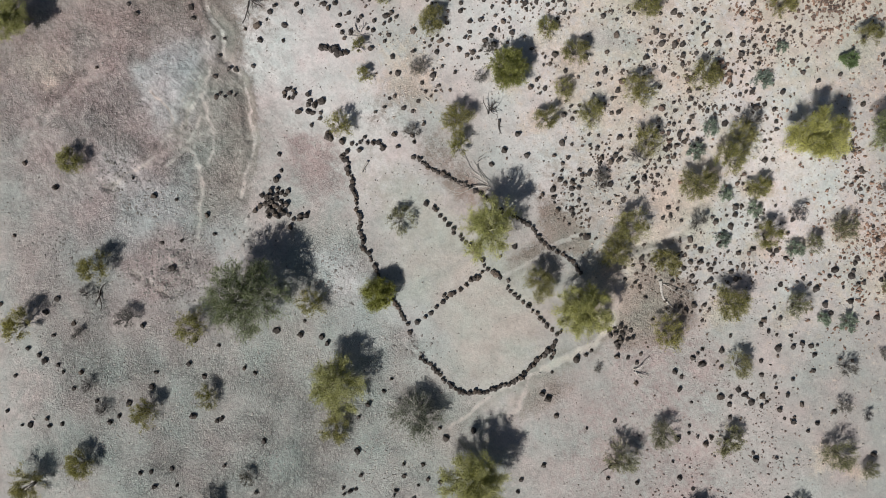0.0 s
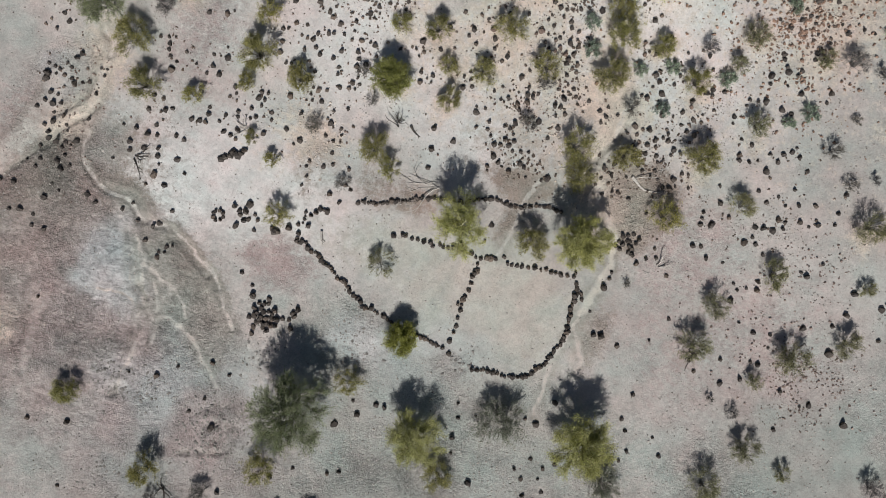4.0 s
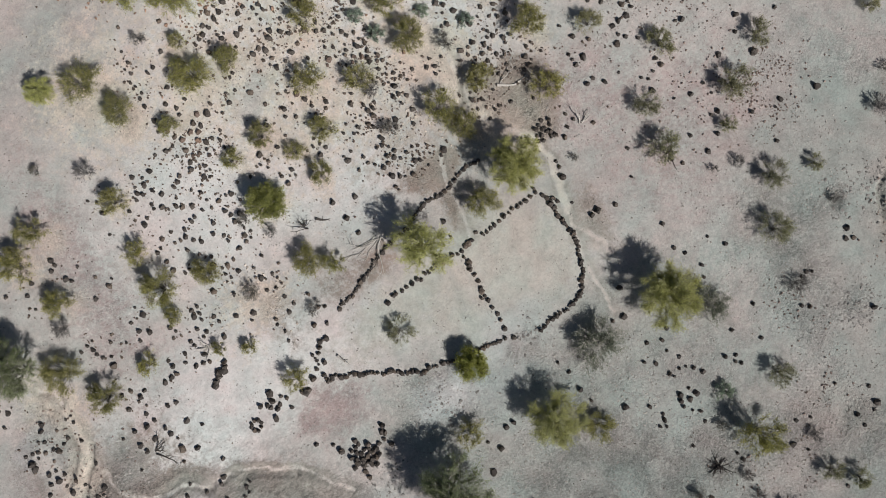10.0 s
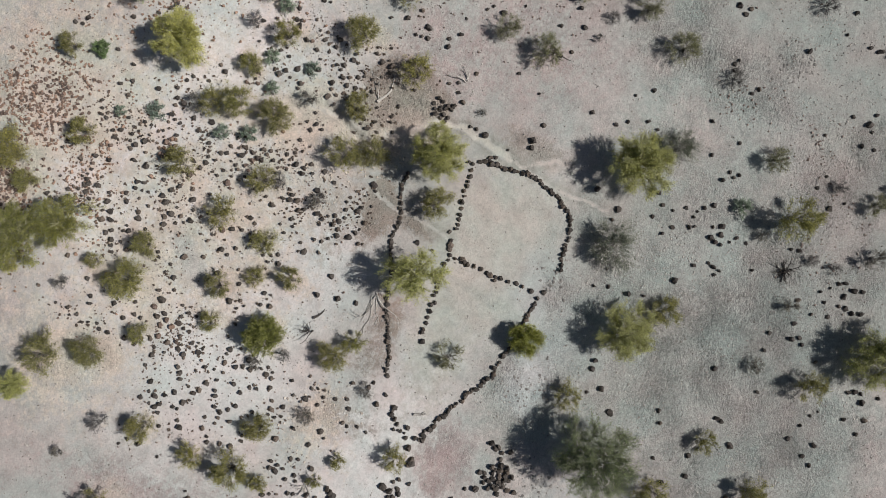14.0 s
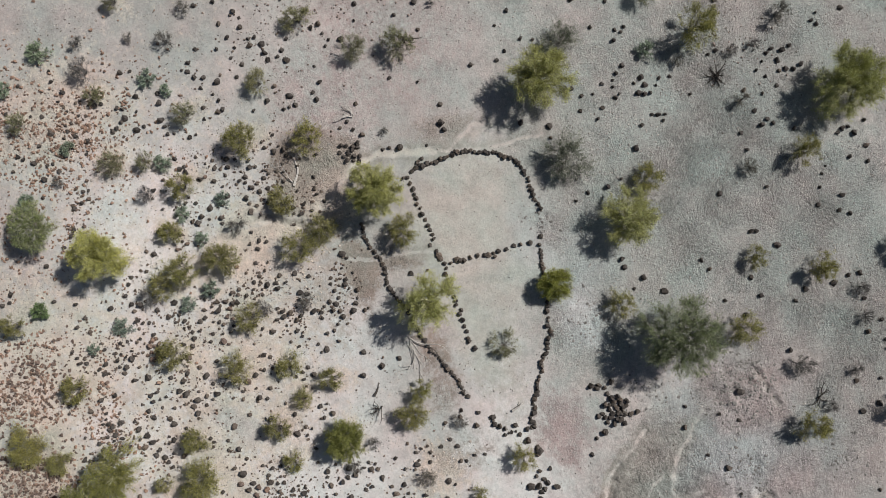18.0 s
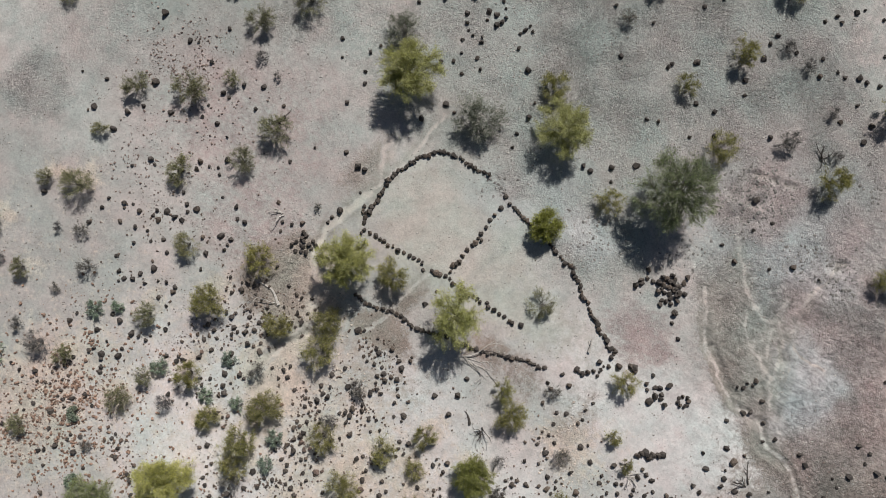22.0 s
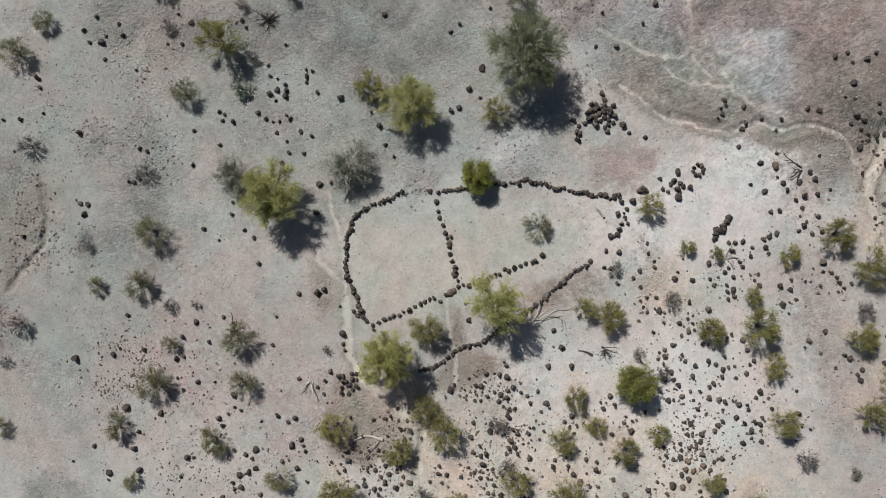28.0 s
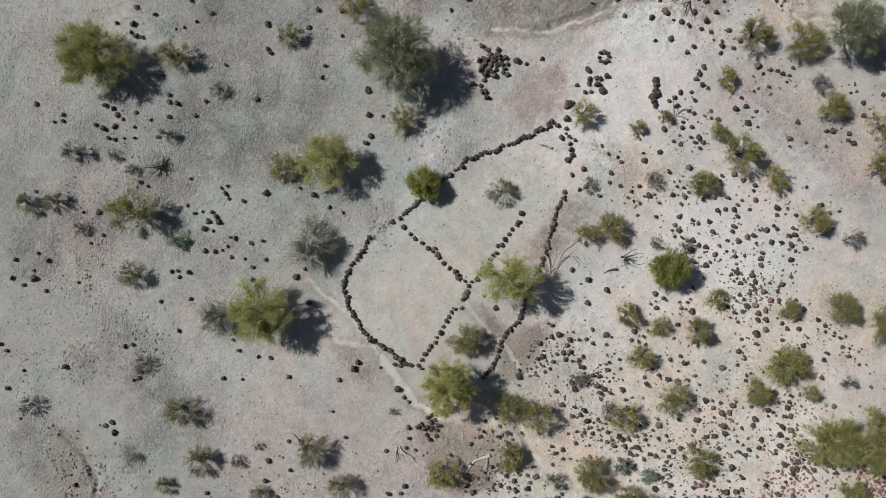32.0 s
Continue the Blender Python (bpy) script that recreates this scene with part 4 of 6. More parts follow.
def bowed(rng, start, end, radius, steps, sag):
    """A stick that bows from start to end: segments and joints (place, way, share)."""
    side = Vector((rng.gauss(0, 1), rng.gauss(0, 1), 0)) * sag * (end - start).length
    points = []
    for n in range(steps + 1):
        t = n / steps
        p = start.lerp(end, t) + side * math.sin(math.pi * t)
        p.z += (end - start).length * 0.12 * math.sin(math.pi * t) * (1 if rng.random() < 0.9 else -1)
        points.append(p + Vector((rng.gauss(0, 1), rng.gauss(0, 1), rng.gauss(0, 1))) * 0.02 * (end - start).length * (0 < n < steps))
    segments = [(a, b, radius * (1 - 0.8 * n / steps), radius * (1 - 0.8 * (n + 1) / steps)) for n, (a, b) in enumerate(zip(points, points[1:]))]
    joints = [(b.copy(), (b - a).normalized(), (n + 1) / steps) for n, (a, b) in enumerate(zip(points, points[1:]))]
    return segments, joints


def lobes(rng, depth):
    """An uneven outline: a radius for each direction."""
    waves = [(k, rng.uniform(0, 6.283), depth * rng.uniform(0.3, 1) / k ** 0.5) for k in (1, 2, 3, 5, 8)]
    return lambda t: 1 + sum(d * math.sin(k * t + at) for k, at, d in waves)


def bush(name, seed, width, tall, stems, twigs, per_spot, spread, size, leaf, wood, bare=0.5, rag=0.2, thin=0.3, forks=3):
    """A vase-shaped shrub: stems fan out from one root, fork, and carry leafy tufts on their outer wood."""
    rng = random.Random(seed)
    outline = lobes(rng, rag)
    segments, spots = [], []
    thick = 0.007 + 0.006 * width
    for n in range(stems):
        t = rng.uniform(0, 6.283)
        r = math.sqrt(rng.uniform(0.01, 1.0)) * 0.95
        reach = width / 2 * r * outline(t)
        root = Vector((rng.uniform(-0.05, 0.05) * width, rng.uniform(-0.05, 0.05) * width, -0.03))
        knee = Vector((math.cos(t) * reach * 0.55, math.sin(t) * reach * 0.55, tall * rng.uniform(0.34, 0.52) * (1 - 0.25 * r)))
        segments += bowed(rng, root, knee, thick, 3, 0.06)[0]
        for _ in range(forks):
            u = t + rng.gauss(0, 0.34)
            far = reach * rng.uniform(0.85, 1.2)
            tip = Vector((math.cos(u) * far, math.sin(u) * far, tall * (1 - 0.6 * r * r) * rng.uniform(0.68, 1.06)))
            more, joints = bowed(rng, knee, tip, thick * 0.55, 4, 0.06)
            segments += more
            for p, d, share in joints:
                if share <= bare:
                    continue
                spots.append((p, d))
                for _ in range(twigs):
                    way = (d + Vector((rng.gauss(0, 0.42), rng.gauss(0, 0.42), rng.gauss(0.15, 0.25)))).normalized()
                    end = p + way * width * rng.uniform(0.05, 0.13)
                    if rng.random() < 0.5:
                        segments.append((p, end, 0.004 + 0.003 * width, 0.003))
                    spots += [(p.lerp(end, 0.55), way), (end, way)]
    whole = new(name)
    child("branchwork", mesh_of(name + "_branchwork", *tube(segments), wood), whole)
    child("foliage", mesh_of(name + "_foliage", *leaves(seed, spots, per_spot, spread, size, thin), leaf), whole)
    return whole


def tree(name, seed, width, tall, limbs, branches, twigs, per_spot, spread, size, leaf, wood, trunk=0.35, rag=0.2, thin=0.2, splay=0.3, start=0.3, bare_arms=4, twig_wood=None):
    """A low desert tree: a short trunk, bare fanning limbs, and a broken crown of leafy plumes that follow the branches."""
    rng = random.Random(seed)
    outline = lobes(rng, rag)
    whole = new(name)
    trunk_segments, joints = branch(rng, Vector((0, 0, -0.1)), Vector((0.1, 0.05, 1)), trunk + 0.1, 0.05 + 0.022 * width, 3, 0.1, 0)
    child("trunk", mesh_of(name + "_trunk", *swept(trunk_segments, 8), wood), whole)
    base = joints[-1][0]
    fine, spots = [], []
    for n in range(limbs):
        t = 6.2832 * (n + rng.uniform(-0.4, 0.4)) / limbs
        r = rng.uniform(0.12, 0.3) if n % 3 == 0 else rng.uniform(0.45, 0.78)
        tip = Vector((math.cos(t) * r * width / 2 * outline(t), math.sin(t) * r * width / 2 * outline(t), tall * (0.9 - 0.45 * r * r) * rng.uniform(0.8, 1.0)))
        limb_segments, joints = bowed(rng, base - Vector((0, 0, 0.08)), tip, 0.026 + 0.011 * width, 7, 0.07)
        segments = []
        shoots = [j for j in joints if j[2] > start]
        for k in range(branches):
            p, d, share = shoots[k % len(shoots)] if k < len(shoots) else rng.choice(shoots)
            out = Vector((p.x, p.y, 0)).normalized() if p.xy.length > 0.1 else Vector((rng.gauss(0, 1), rng.gauss(0, 1), 0)).normalized()
            way = (d * 0.6 + out * 0.35 + Vector((rng.gauss(0, 0.5), rng.gauss(0, 0.5), rng.gauss(0.22, 0.3)))).normalized()
            end = p + way * width * rng.uniform(0.1, 0.22)
            turn = math.atan2(end.y, end.x)
            edge = width / 2 * outline(turn) * rng.uniform(0.88, 1.04)
            if end.xy.length > edge:
                end.x, end.y = end.x * edge / end.xy.length, end.y * edge / end.xy.length
            end.z = max(0.3, min(end.z, tall * (1.02 - 0.5 * (end.xy.length / (width / 2)) ** 2)))
            more, along = bowed(rng, p, end, 0.014 + 0.002 * width, 4, 0.09)
            segments += more
            for q, e, far in along:
                for _ in range(twigs):
                    twig = (e + Vector((rng.gauss(0, splay), rng.gauss(0, splay), rng.gauss(0.08, splay)))).normalized()
                    stop = q + twig * width * rng.uniform(0.04, 0.11)
                    fine.append((q, stop, 0.006, 0.002))
                    spots += [(q.lerp(stop, g), twig) for g in (0.35, 0.7, 1.0)]
        verts, faces = swept(limb_segments, 6)
        more_verts, more_faces = tube(segments)
        faces += [tuple(len(verts) + i for i in face) for face in more_faces]
        child("limb", mesh_of(name + "_limb", verts + more_verts, faces, wood), whole)
    for n in range(bare_arms):
        t, r = rng.uniform(0, 6.283), rng.uniform(0.15, 0.8)
        tip = Vector((math.cos(t) * r * width / 2, math.sin(t) * r * width / 2, tall * (1.03 - 0.5 * r * r)))
        foot = tip * 0.55 + Vector((rng.gauss(0, 0.15), rng.gauss(0, 0.15), 0.25 * tip.z))
        arm, joints = bowed(rng, foot, tip, 0.034, 5, 0.1)
        for p, d, share in joints[1:-1]:
            arm += branch(rng, p, d + Vector((rng.gauss(0, 0.7), rng.gauss(0, 0.7), 0.1)), width * 0.1, 0.016, 3, 0.25, 0)[0]
        child("bare_branch", mesh_of(name + "_bare_branch", *tube(arm, 4), wood), whole)
    child("brushwood", mesh_of(name + "_brushwood", *tube(fine), twig_wood or wood), whole)
    child("crown", mesh_of(name + "_crown", *leaves(seed, spots, per_spot, spread, size, thin, 2.4), leaf), whole)
    return whole


def plant(kinds, places, width, seed, label, category, group, low=0.9, high=1.1):
    """Copies of the given plants at places of (x, y, breadth)."""
    rng = random.Random(seed)
    for n, (x, y, broad) in enumerate(places):
        k = broad / width
        m = Matrix.LocRotScale((x, y, z_at(x, y) - 0.02), Euler((0, 0, rng.uniform(0, 6.283))), (k * rng.uniform(low, high), k * rng.uniform(low, high), k * rng.uniform(0.85, 1.1)))
        tagged(copy_thing(kinds[n % len(kinds)], m), label, category, group)
    for ob in kinds:
        for part in ob.children_recursive:
            bpy.data.objects.remove(part)
        bpy.data.objects.remove(ob)


# ---- places of stones and plants ----
NORTH_WALL = [(-9.31, -0.30), (-9.24, -0.72), (-9.53, -1.11), (-8.92, -1.04), (-8.95, -0.40), (-8.76, -0.21), (-8.53, 0.05), (-8.11, 0.05), (-7.60, 0.72), (-8.28, 1.01), (-6.57, 1.01), (-6.18, 1.17), (-5.89, 1.24), (-5.57, 1.21), (-5.21, 1.40), (-4.96, 1.49), (-4.73, 1.62), (-4.44, 1.69), (-4.15, 1.78), (-3.80, 1.97), (-3.48, 2.20), (-3.16, 2.29), (-2.77, 2.36), (-2.45, 2.52), (-2.13, 2.58), (-1.78, 2.64), (-1.42, 2.68), (-1.04, 2.74), (-0.59, 2.83), (-0.27, 3.03), (-0.01, 3.15), (0.31, 3.25), (0.59, 3.35), (0.94, 3.38), (1.23, 3.38), (1.52, 3.31), (1.81, 3.28), (2.06, 3.31), (2.41, 3.37), (2.60, 3.50), (2.86, 3.50), (3.15, 3.66), (3.37, 3.72), (3.62, 3.75), (3.88, 3.85), (4.13, 3.82), (4.36, 3.78), (4.61, 3.75)]
INNER_WALL = [(-4.09, -0.21), (-3.64, -0.05), (-3.38, -0.05), (-3.03, -0.08), (-2.71, -0.01), (-2.32, -0.05), (-1.97, 0.02), (-1.78, -0.14), (-1.46, 0.08), (-1.20, -0.01), (-0.94, 0.02), (-0.62, 0.08), (-0.27, 0.05), (0.08, 0.02), (0.43, -0.01), (0.72, -0.05), (1.01, -0.05), (1.33, 0.08), (1.58, 0.11), (1.81, 0.15), (2.25, 0.40), (2.51, 0.08), (2.79, 0.11), (3.08, 0.15), (3.37, 0.18), (3.72, 0.21), (4.10, 0.27), (4.42, 0.27), (4.70, 0.40), (5.02, 0.34), (5.28, 0.37), (5.59, 0.34), (5.97, 0.40), (6.32, 0.46), (6.32, 0.69)]
EAST_WALL = [(6.58, 0.11), (6.70, -0.17), (6.80, -0.40), (6.67, -0.59), (6.73, -0.84), (6.67, -1.10), (6.64, -1.35), (6.73, -1.64), (6.70, -1.89), (6.73, -2.11), (6.76, -2.37), (6.80, -2.66), (6.76, -2.94), (6.73, -3.13), (6.67, -3.42), (6.51, -3.61), (6.41, -3.90), (6.35, -4.18), (6.19, -4.41), (6.19, -4.63), (6.10, -4.82), (5.87, -4.98), (5.71, -5.17), (5.59, -5.46), (5.30, -5.71), (5.08, -5.84), (4.86, -5.87), (4.60, -5.94), (4.38, -5.94), (3.97, -6.04), (3.74, -5.97), (3.46, -6.04), (3.17, -6.04), (2.92, -6.01), (2.57, -6.17), (2.28, -6.23), (6.96, -0.33), (7.12, -0.65)]
CROSS_WALL = [(0.94, -0.40), (1.04, -0.78), (0.88, -0.94), (0.85, -1.16), (0.88, -1.55), (0.85, -1.96), (0.75, -2.38), (0.69, -2.60), (0.53, -2.89), (0.72, -2.89), (0.72, -3.18), (0.69, -3.66), (0.75, -4.10), (0.72, -4.52), (0.65, -5.03)]
SOUTH_WALL = [(-9.37, -1.65), (-9.37, -2.01), (-9.05, -2.01), (-8.82, -1.98), (-8.63, -2.26), (-8.37, -2.42), (-8.11, -2.36), (-7.98, -2.46), (-7.85, -2.55), (-7.66, -2.71), (-7.50, -2.81), (-7.33, -2.84), (-7.17, -2.90), (-7.04, -2.97), (-6.88, -3.10), (-6.72, -3.22), (-6.50, -3.45), (-6.24, -3.45), (-6.08, -3.51), (-5.85, -3.61), (-5.63, -3.93), (-5.34, -4.09), (-5.05, -4.21), (-4.85, -4.37), (-4.66, -4.56), (-4.47, -4.63), (-4.15, -4.50), (-3.73, -4.69), (-3.34, -4.75), (-3.09, -4.85), (-2.77, -4.91), (-2.41, -5.01), (-2.03, -5.10), (-1.65, -5.16), (-1.29, -5.23), (-0.97, -5.29), (-0.69, -5.32), (-0.37, -5.38), (-0.05, -5.45), (0.34, -5.48), (0.78, -5.72)]
RING = [(-14.10, -1.63), (-13.88, -1.69), (-13.81, -1.92), (-13.91, -2.11), (-14.17, -2.21), (-14.36, -2.08), (-14.40, -1.85), (-14.30, -1.69)]
MOUND = [(-9.91, -5.67), (-9.82, -5.93), (-10.40, -6.06), (-10.07, -5.99), (-10.56, -6.32), (-10.17, -6.31), (-10.01, -6.47), (-9.75, -6.41), (-9.36, -6.18), (-9.52, -6.47), (-10.72, -6.96), (-10.40, -6.64), (-10.46, -6.86), (-10.07, -6.80), (-9.75, -6.79), (-9.43, -6.70), (-9.17, -6.63), (-10.23, -7.12), (-9.91, -7.05), (-9.68, -7.11), (-10.33, -7.44), (-9.81, -7.31), (-10.33, -7.82), (-8.85, -6.53), (-8.46, -6.47), (-8.10, -5.76), (-8.23, -6.21), (-8.26, -6.95), (-8.36, -6.05), (-9.43, -7.05), (-9.17, -7.05), (-9.52, -7.43), (-10.88, -5.77)]
BIGROW = [(-14.86, 1.21), (-14.63, 1.44), (-14.40, 1.50), (-14.28, 1.76), (-14.01, 1.70), (-13.82, 1.89), (-13.69, 2.08)]
CLUSTER = [(-13.36, -1.11), (-13.00, -1.34), (-12.90, -1.53), (-12.61, -1.21), (-12.51, -0.82), (-12.38, -1.63), (-12.58, -1.75), (-12.06, -1.30), (-11.83, -1.56), (-12.93, -2.21), (-11.86, -2.14), (-10.02, -1.49), (-10.89, -1.75), (-10.57, -1.85), (-10.76, -1.91)]
BROWN_HEAP = [(8.07, 2.76), (8.33, 3.36), (8.58, 3.52), (8.80, 3.23), (9.12, 3.23), (8.42, 2.98), (8.74, 2.95), (8.80, 2.63), (9.02, 2.60), (8.86, 3.68), (8.32, 2.66), (8.17, 3.08), (8.96, 2.88), (9.21, 3.46), (8.61, 3.23)]
SLOPE_HEAP = [(1.98, 17.15), (2.04, 16.91), (1.69, 17.35), (1.65, 17.10), (1.46, 16.90), (1.30, 17.35), (1.15, 17.04), (1.70, 16.76), (0.92, 17.21), (0.96, 17.46), (0.82, 16.96), (1.24, 17.62), (1.10, 16.72)]
BOULDERS = []
BOULDERS += [(-22.10, 11.97, 0.27), (-23.35, 12.53, 0.24), (-17.24, 10.18, 0.24), (-16.87, 9.31, 0.34), (-20.21, 7.02, 0.27), (-19.71, 7.15, 0.24), (-19.55, 6.76, 0.31), (-19.05, 5.39, 0.40), (-18.50, 6.59, 0.24), (-16.93, 6.88, 0.24), (-15.23, 5.38, 0.27), (-13.67, 5.57, 0.27), (-15.36, 4.80, 0.24), (-13.51, 9.38, 0.27), (-24.96, 3.33, 0.27), (-24.47, 3.26, 0.24), (-24.23, 3.00, 0.34), (-23.51, 3.36, 0.27), (-26.01, 1.19, 0.27), (-25.02, 1.15, 0.24), (-24.29, 1.06, 0.31), (-25.28, 0.28, 0.24), (-25.27, -0.96, 0.24), (-19.05, 3.61, 0.27), (-18.36, 3.25, 0.31), (-19.70, 2.80, 0.27), (-18.98, 2.87, 0.24), (-19.01, 2.06, 0.24), (-16.33, 3.90, 0.24), (-16.27, 3.51, 0.31), (-16.30, 3.02, 0.27), (-16.69, 3.02, 0.34), (-15.32, 3.73, 0.27)]
BOULDERS += [(-14.73, 2.70, 0.27), (-14.38, 2.57, 0.24), (-18.45, 0.37, 0.31), (-17.27, 0.47, 0.31), (-16.65, -0.18, 0.27), (-18.38, -0.69, 0.52), (-18.64, -1.34, 0.24), (-7.52, 14.13, 0.34), (-6.06, 14.05, 0.24), (-4.10, 14.16, 0.37), (-3.74, 13.13, 0.24), (-8.42, 12.78, 0.27), (-7.94, 12.77, 0.27), (-9.30, 12.33, 0.34), (-8.55, 12.04, 0.27), (-8.94, 11.55, 0.31), (-12.93, 11.36, 0.24), (-11.18, 10.99, 0.27), (-10.62, 9.95, 0.24), (-13.19, 9.48, 0.24), (-11.40, 8.86, 0.24), (-8.84, 8.91, 0.27), (-9.84, 8.14, 0.24), (-8.93, 7.17, 0.24), (-12.83, 7.57, 0.24), (-13.34, 5.60, 0.24), (-11.13, 4.95, 0.31), (-9.38, 5.68, 0.24), (-8.64, 6.00, 0.24), (-5.38, 10.31, 0.24), (-4.51, 9.14, 0.31), (-3.64, 6.31, 0.34), (-3.41, 5.09, 0.40)]
BOULDERS += [(-1.30, 7.00, 0.24), (-0.27, 14.00, 0.24), (0.85, 13.99, 0.24), (3.28, 13.52, 0.24), (3.15, 11.92, 0.34), (2.77, 11.25, 0.27), (4.46, 11.24, 0.24), (3.34, 10.60, 0.27), (3.25, 9.07, 0.27), (0.95, 9.98, 0.27), (0.69, 10.94, 0.24), (-0.98, 11.02, 0.24), (-0.53, 9.63, 0.24), (-0.69, 7.07, 0.24), (-0.40, 6.78, 0.24), (-0.08, 6.36, 0.34), (0.27, 6.42, 0.27), (0.43, 6.80, 0.31), (0.95, 6.83, 0.27), (0.05, 5.68, 0.34), (0.40, 5.46, 0.31), (-0.11, 5.08, 0.27), (2.70, 7.53, 0.24), (4.36, 10.18, 0.24), (6.20, 6.17, 0.24), (8.12, 11.69, 0.37), (7.07, 11.28, 0.24), (8.18, 10.96, 0.34), (8.50, 10.54, 0.37), (9.13, 9.58, 0.27), (8.91, 9.35, 0.24), (9.19, 9.26, 0.31), (9.66, 8.81, 0.34)]
BOULDERS += [(10.08, 8.77, 0.27), (8.01, 7.44, 0.24), (8.33, 7.22, 0.24), (9.28, 7.02, 0.24), (9.66, 6.64, 0.24), (10.07, 7.21, 0.34), (10.48, 7.69, 0.27), (7.45, 9.11, 0.24), (7.38, 8.47, 0.27), (7.63, 7.70, 0.24), (10.71, 10.72, 0.24), (10.56, 13.75, 0.24), (13.78, 13.88, 0.24), (13.40, 12.77, 0.24), (11.19, 11.57, 0.24), (13.77, 10.31, 0.27), (16.45, 10.39, 0.27), (17.10, 9.75, 0.24), (13.24, 9.58, 0.31), (14.34, 9.55, 0.24), (16.72, 8.58, 0.24), (18.07, 8.03, 0.27), (15.40, 7.47, 0.24), (12.69, 7.61, 0.24), (12.94, 6.69, 0.40), (16.31, 6.71, 0.43), (16.69, 6.71, 0.24), (17.47, 6.89, 0.31), (18.50, 7.05, 0.31), (13.67, 6.05, 0.27), (15.21, 5.95, 0.31), (15.68, 5.98, 0.34), (12.25, 5.23, 0.27)]
BOULDERS += [(12.82, 5.39, 0.37), (14.89, 4.94, 0.43), (22.63, 9.12, 0.31), (12.18, 3.99, 0.34), (12.62, 4.08, 0.27), (16.17, 3.00, 0.31), (16.26, 2.58, 0.37), (21.43, 3.90, 0.34), (21.33, 2.61, 0.37), (20.76, 1.85, 0.31), (23.08, 3.49, 0.37), (23.41, 1.78, 0.27), (21.01, 0.33, 0.40), (22.83, -3.20, 0.43), (15.40, -1.69, 0.27), (15.78, -2.99, 0.31), (14.21, -2.74, 0.27), (19.31, -4.62, 0.27), (17.04, -1.31, 0.24), (-16.74, -2.44, 0.27), (-17.23, -3.28, 0.34), (-17.78, -4.50, 0.31), (-21.15, -3.19, 0.27), (-18.53, -3.51, 0.24), (-24.36, -5.49, 0.27), (-23.60, -5.49, 0.31), (-22.77, -9.34, 0.24), (-16.80, -5.21, 0.31), (-11.86, -4.68, 0.24), (-11.05, -5.19, 0.24), (-12.01, -10.08, 0.34), (-14.86, -11.70, 0.40), (-11.84, -12.16, 0.27)]
BOULDERS += [(-12.55, -13.13, 0.24), (-11.03, -13.69, 0.43), (-4.33, -11.44, 0.43), (-3.21, -10.57, 0.37), (-2.35, -9.70, 0.31), (2.09, -8.27, 0.24), (2.28, -10.18, 0.34), (2.50, -11.07, 0.24), (3.87, -12.46, 0.43), (5.04, -13.15, 0.27), (6.60, -8.12, 0.34), (5.96, -8.00, 0.24), (6.88, -10.12, 0.27), (7.67, -10.43, 0.27), (6.66, -11.33, 0.27), (8.30, -12.68, 0.27), (7.44, -13.45, 0.24), (8.24, -9.99, 0.27), (11.31, -4.99, 0.34), (11.84, -8.13, 0.27), (11.58, -8.76, 0.24), (13.09, -11.50, 0.27), (11.23, -12.09, 0.27), (19.84, -11.49, 0.31), (15.62, -13.38, 0.31), (12.39, -13.34, 0.24), (8.73, -2.33, 0.46), (9.71, -2.59, 0.31), (8.10, 0.34, 0.40), (8.26, 1.29, 0.27), (8.26, 0.91, 0.24), (9.91, 2.56, 0.27), (-3.29, 4.06, 0.34)]
BOULDERS += [(1.07, 1.94, 0.34), (-7.63, 2.69, 0.27), (-9.05, 2.46, 0.27), (-9.83, 1.63, 0.24), (-9.44, 4.20, 0.24), (17.24, 21.96, 0.27), (17.28, 23.02, 0.31), (16.16, 19.32, 0.24), (17.16, 14.24, 0.34), (15.11, 14.77, 0.24), (15.11, 19.11, 0.37), (14.55, 18.50, 0.24), (14.07, 15.68, 0.27), (14.41, 21.32, 0.37), (13.66, 21.83, 0.24), (11.84, 17.98, 0.24), (10.79, 18.14, 0.27), (12.90, 23.26, 0.31), (12.24, 23.62, 0.27), (10.51, 23.70, 0.24), (9.37, 18.90, 0.24), (8.58, 20.33, 0.24), (7.89, 21.62, 0.34), (6.96, 24.02, 0.37), (6.51, 24.68, 0.24), (5.80, 21.83, 0.24), (5.29, 20.65, 0.24), (4.37, 20.40, 0.24), (4.04, 21.00, 0.24), (3.55, 20.35, 0.27), (6.91, 15.92, 0.24), (5.82, 16.25, 0.24), (5.77, 17.17, 0.24)]
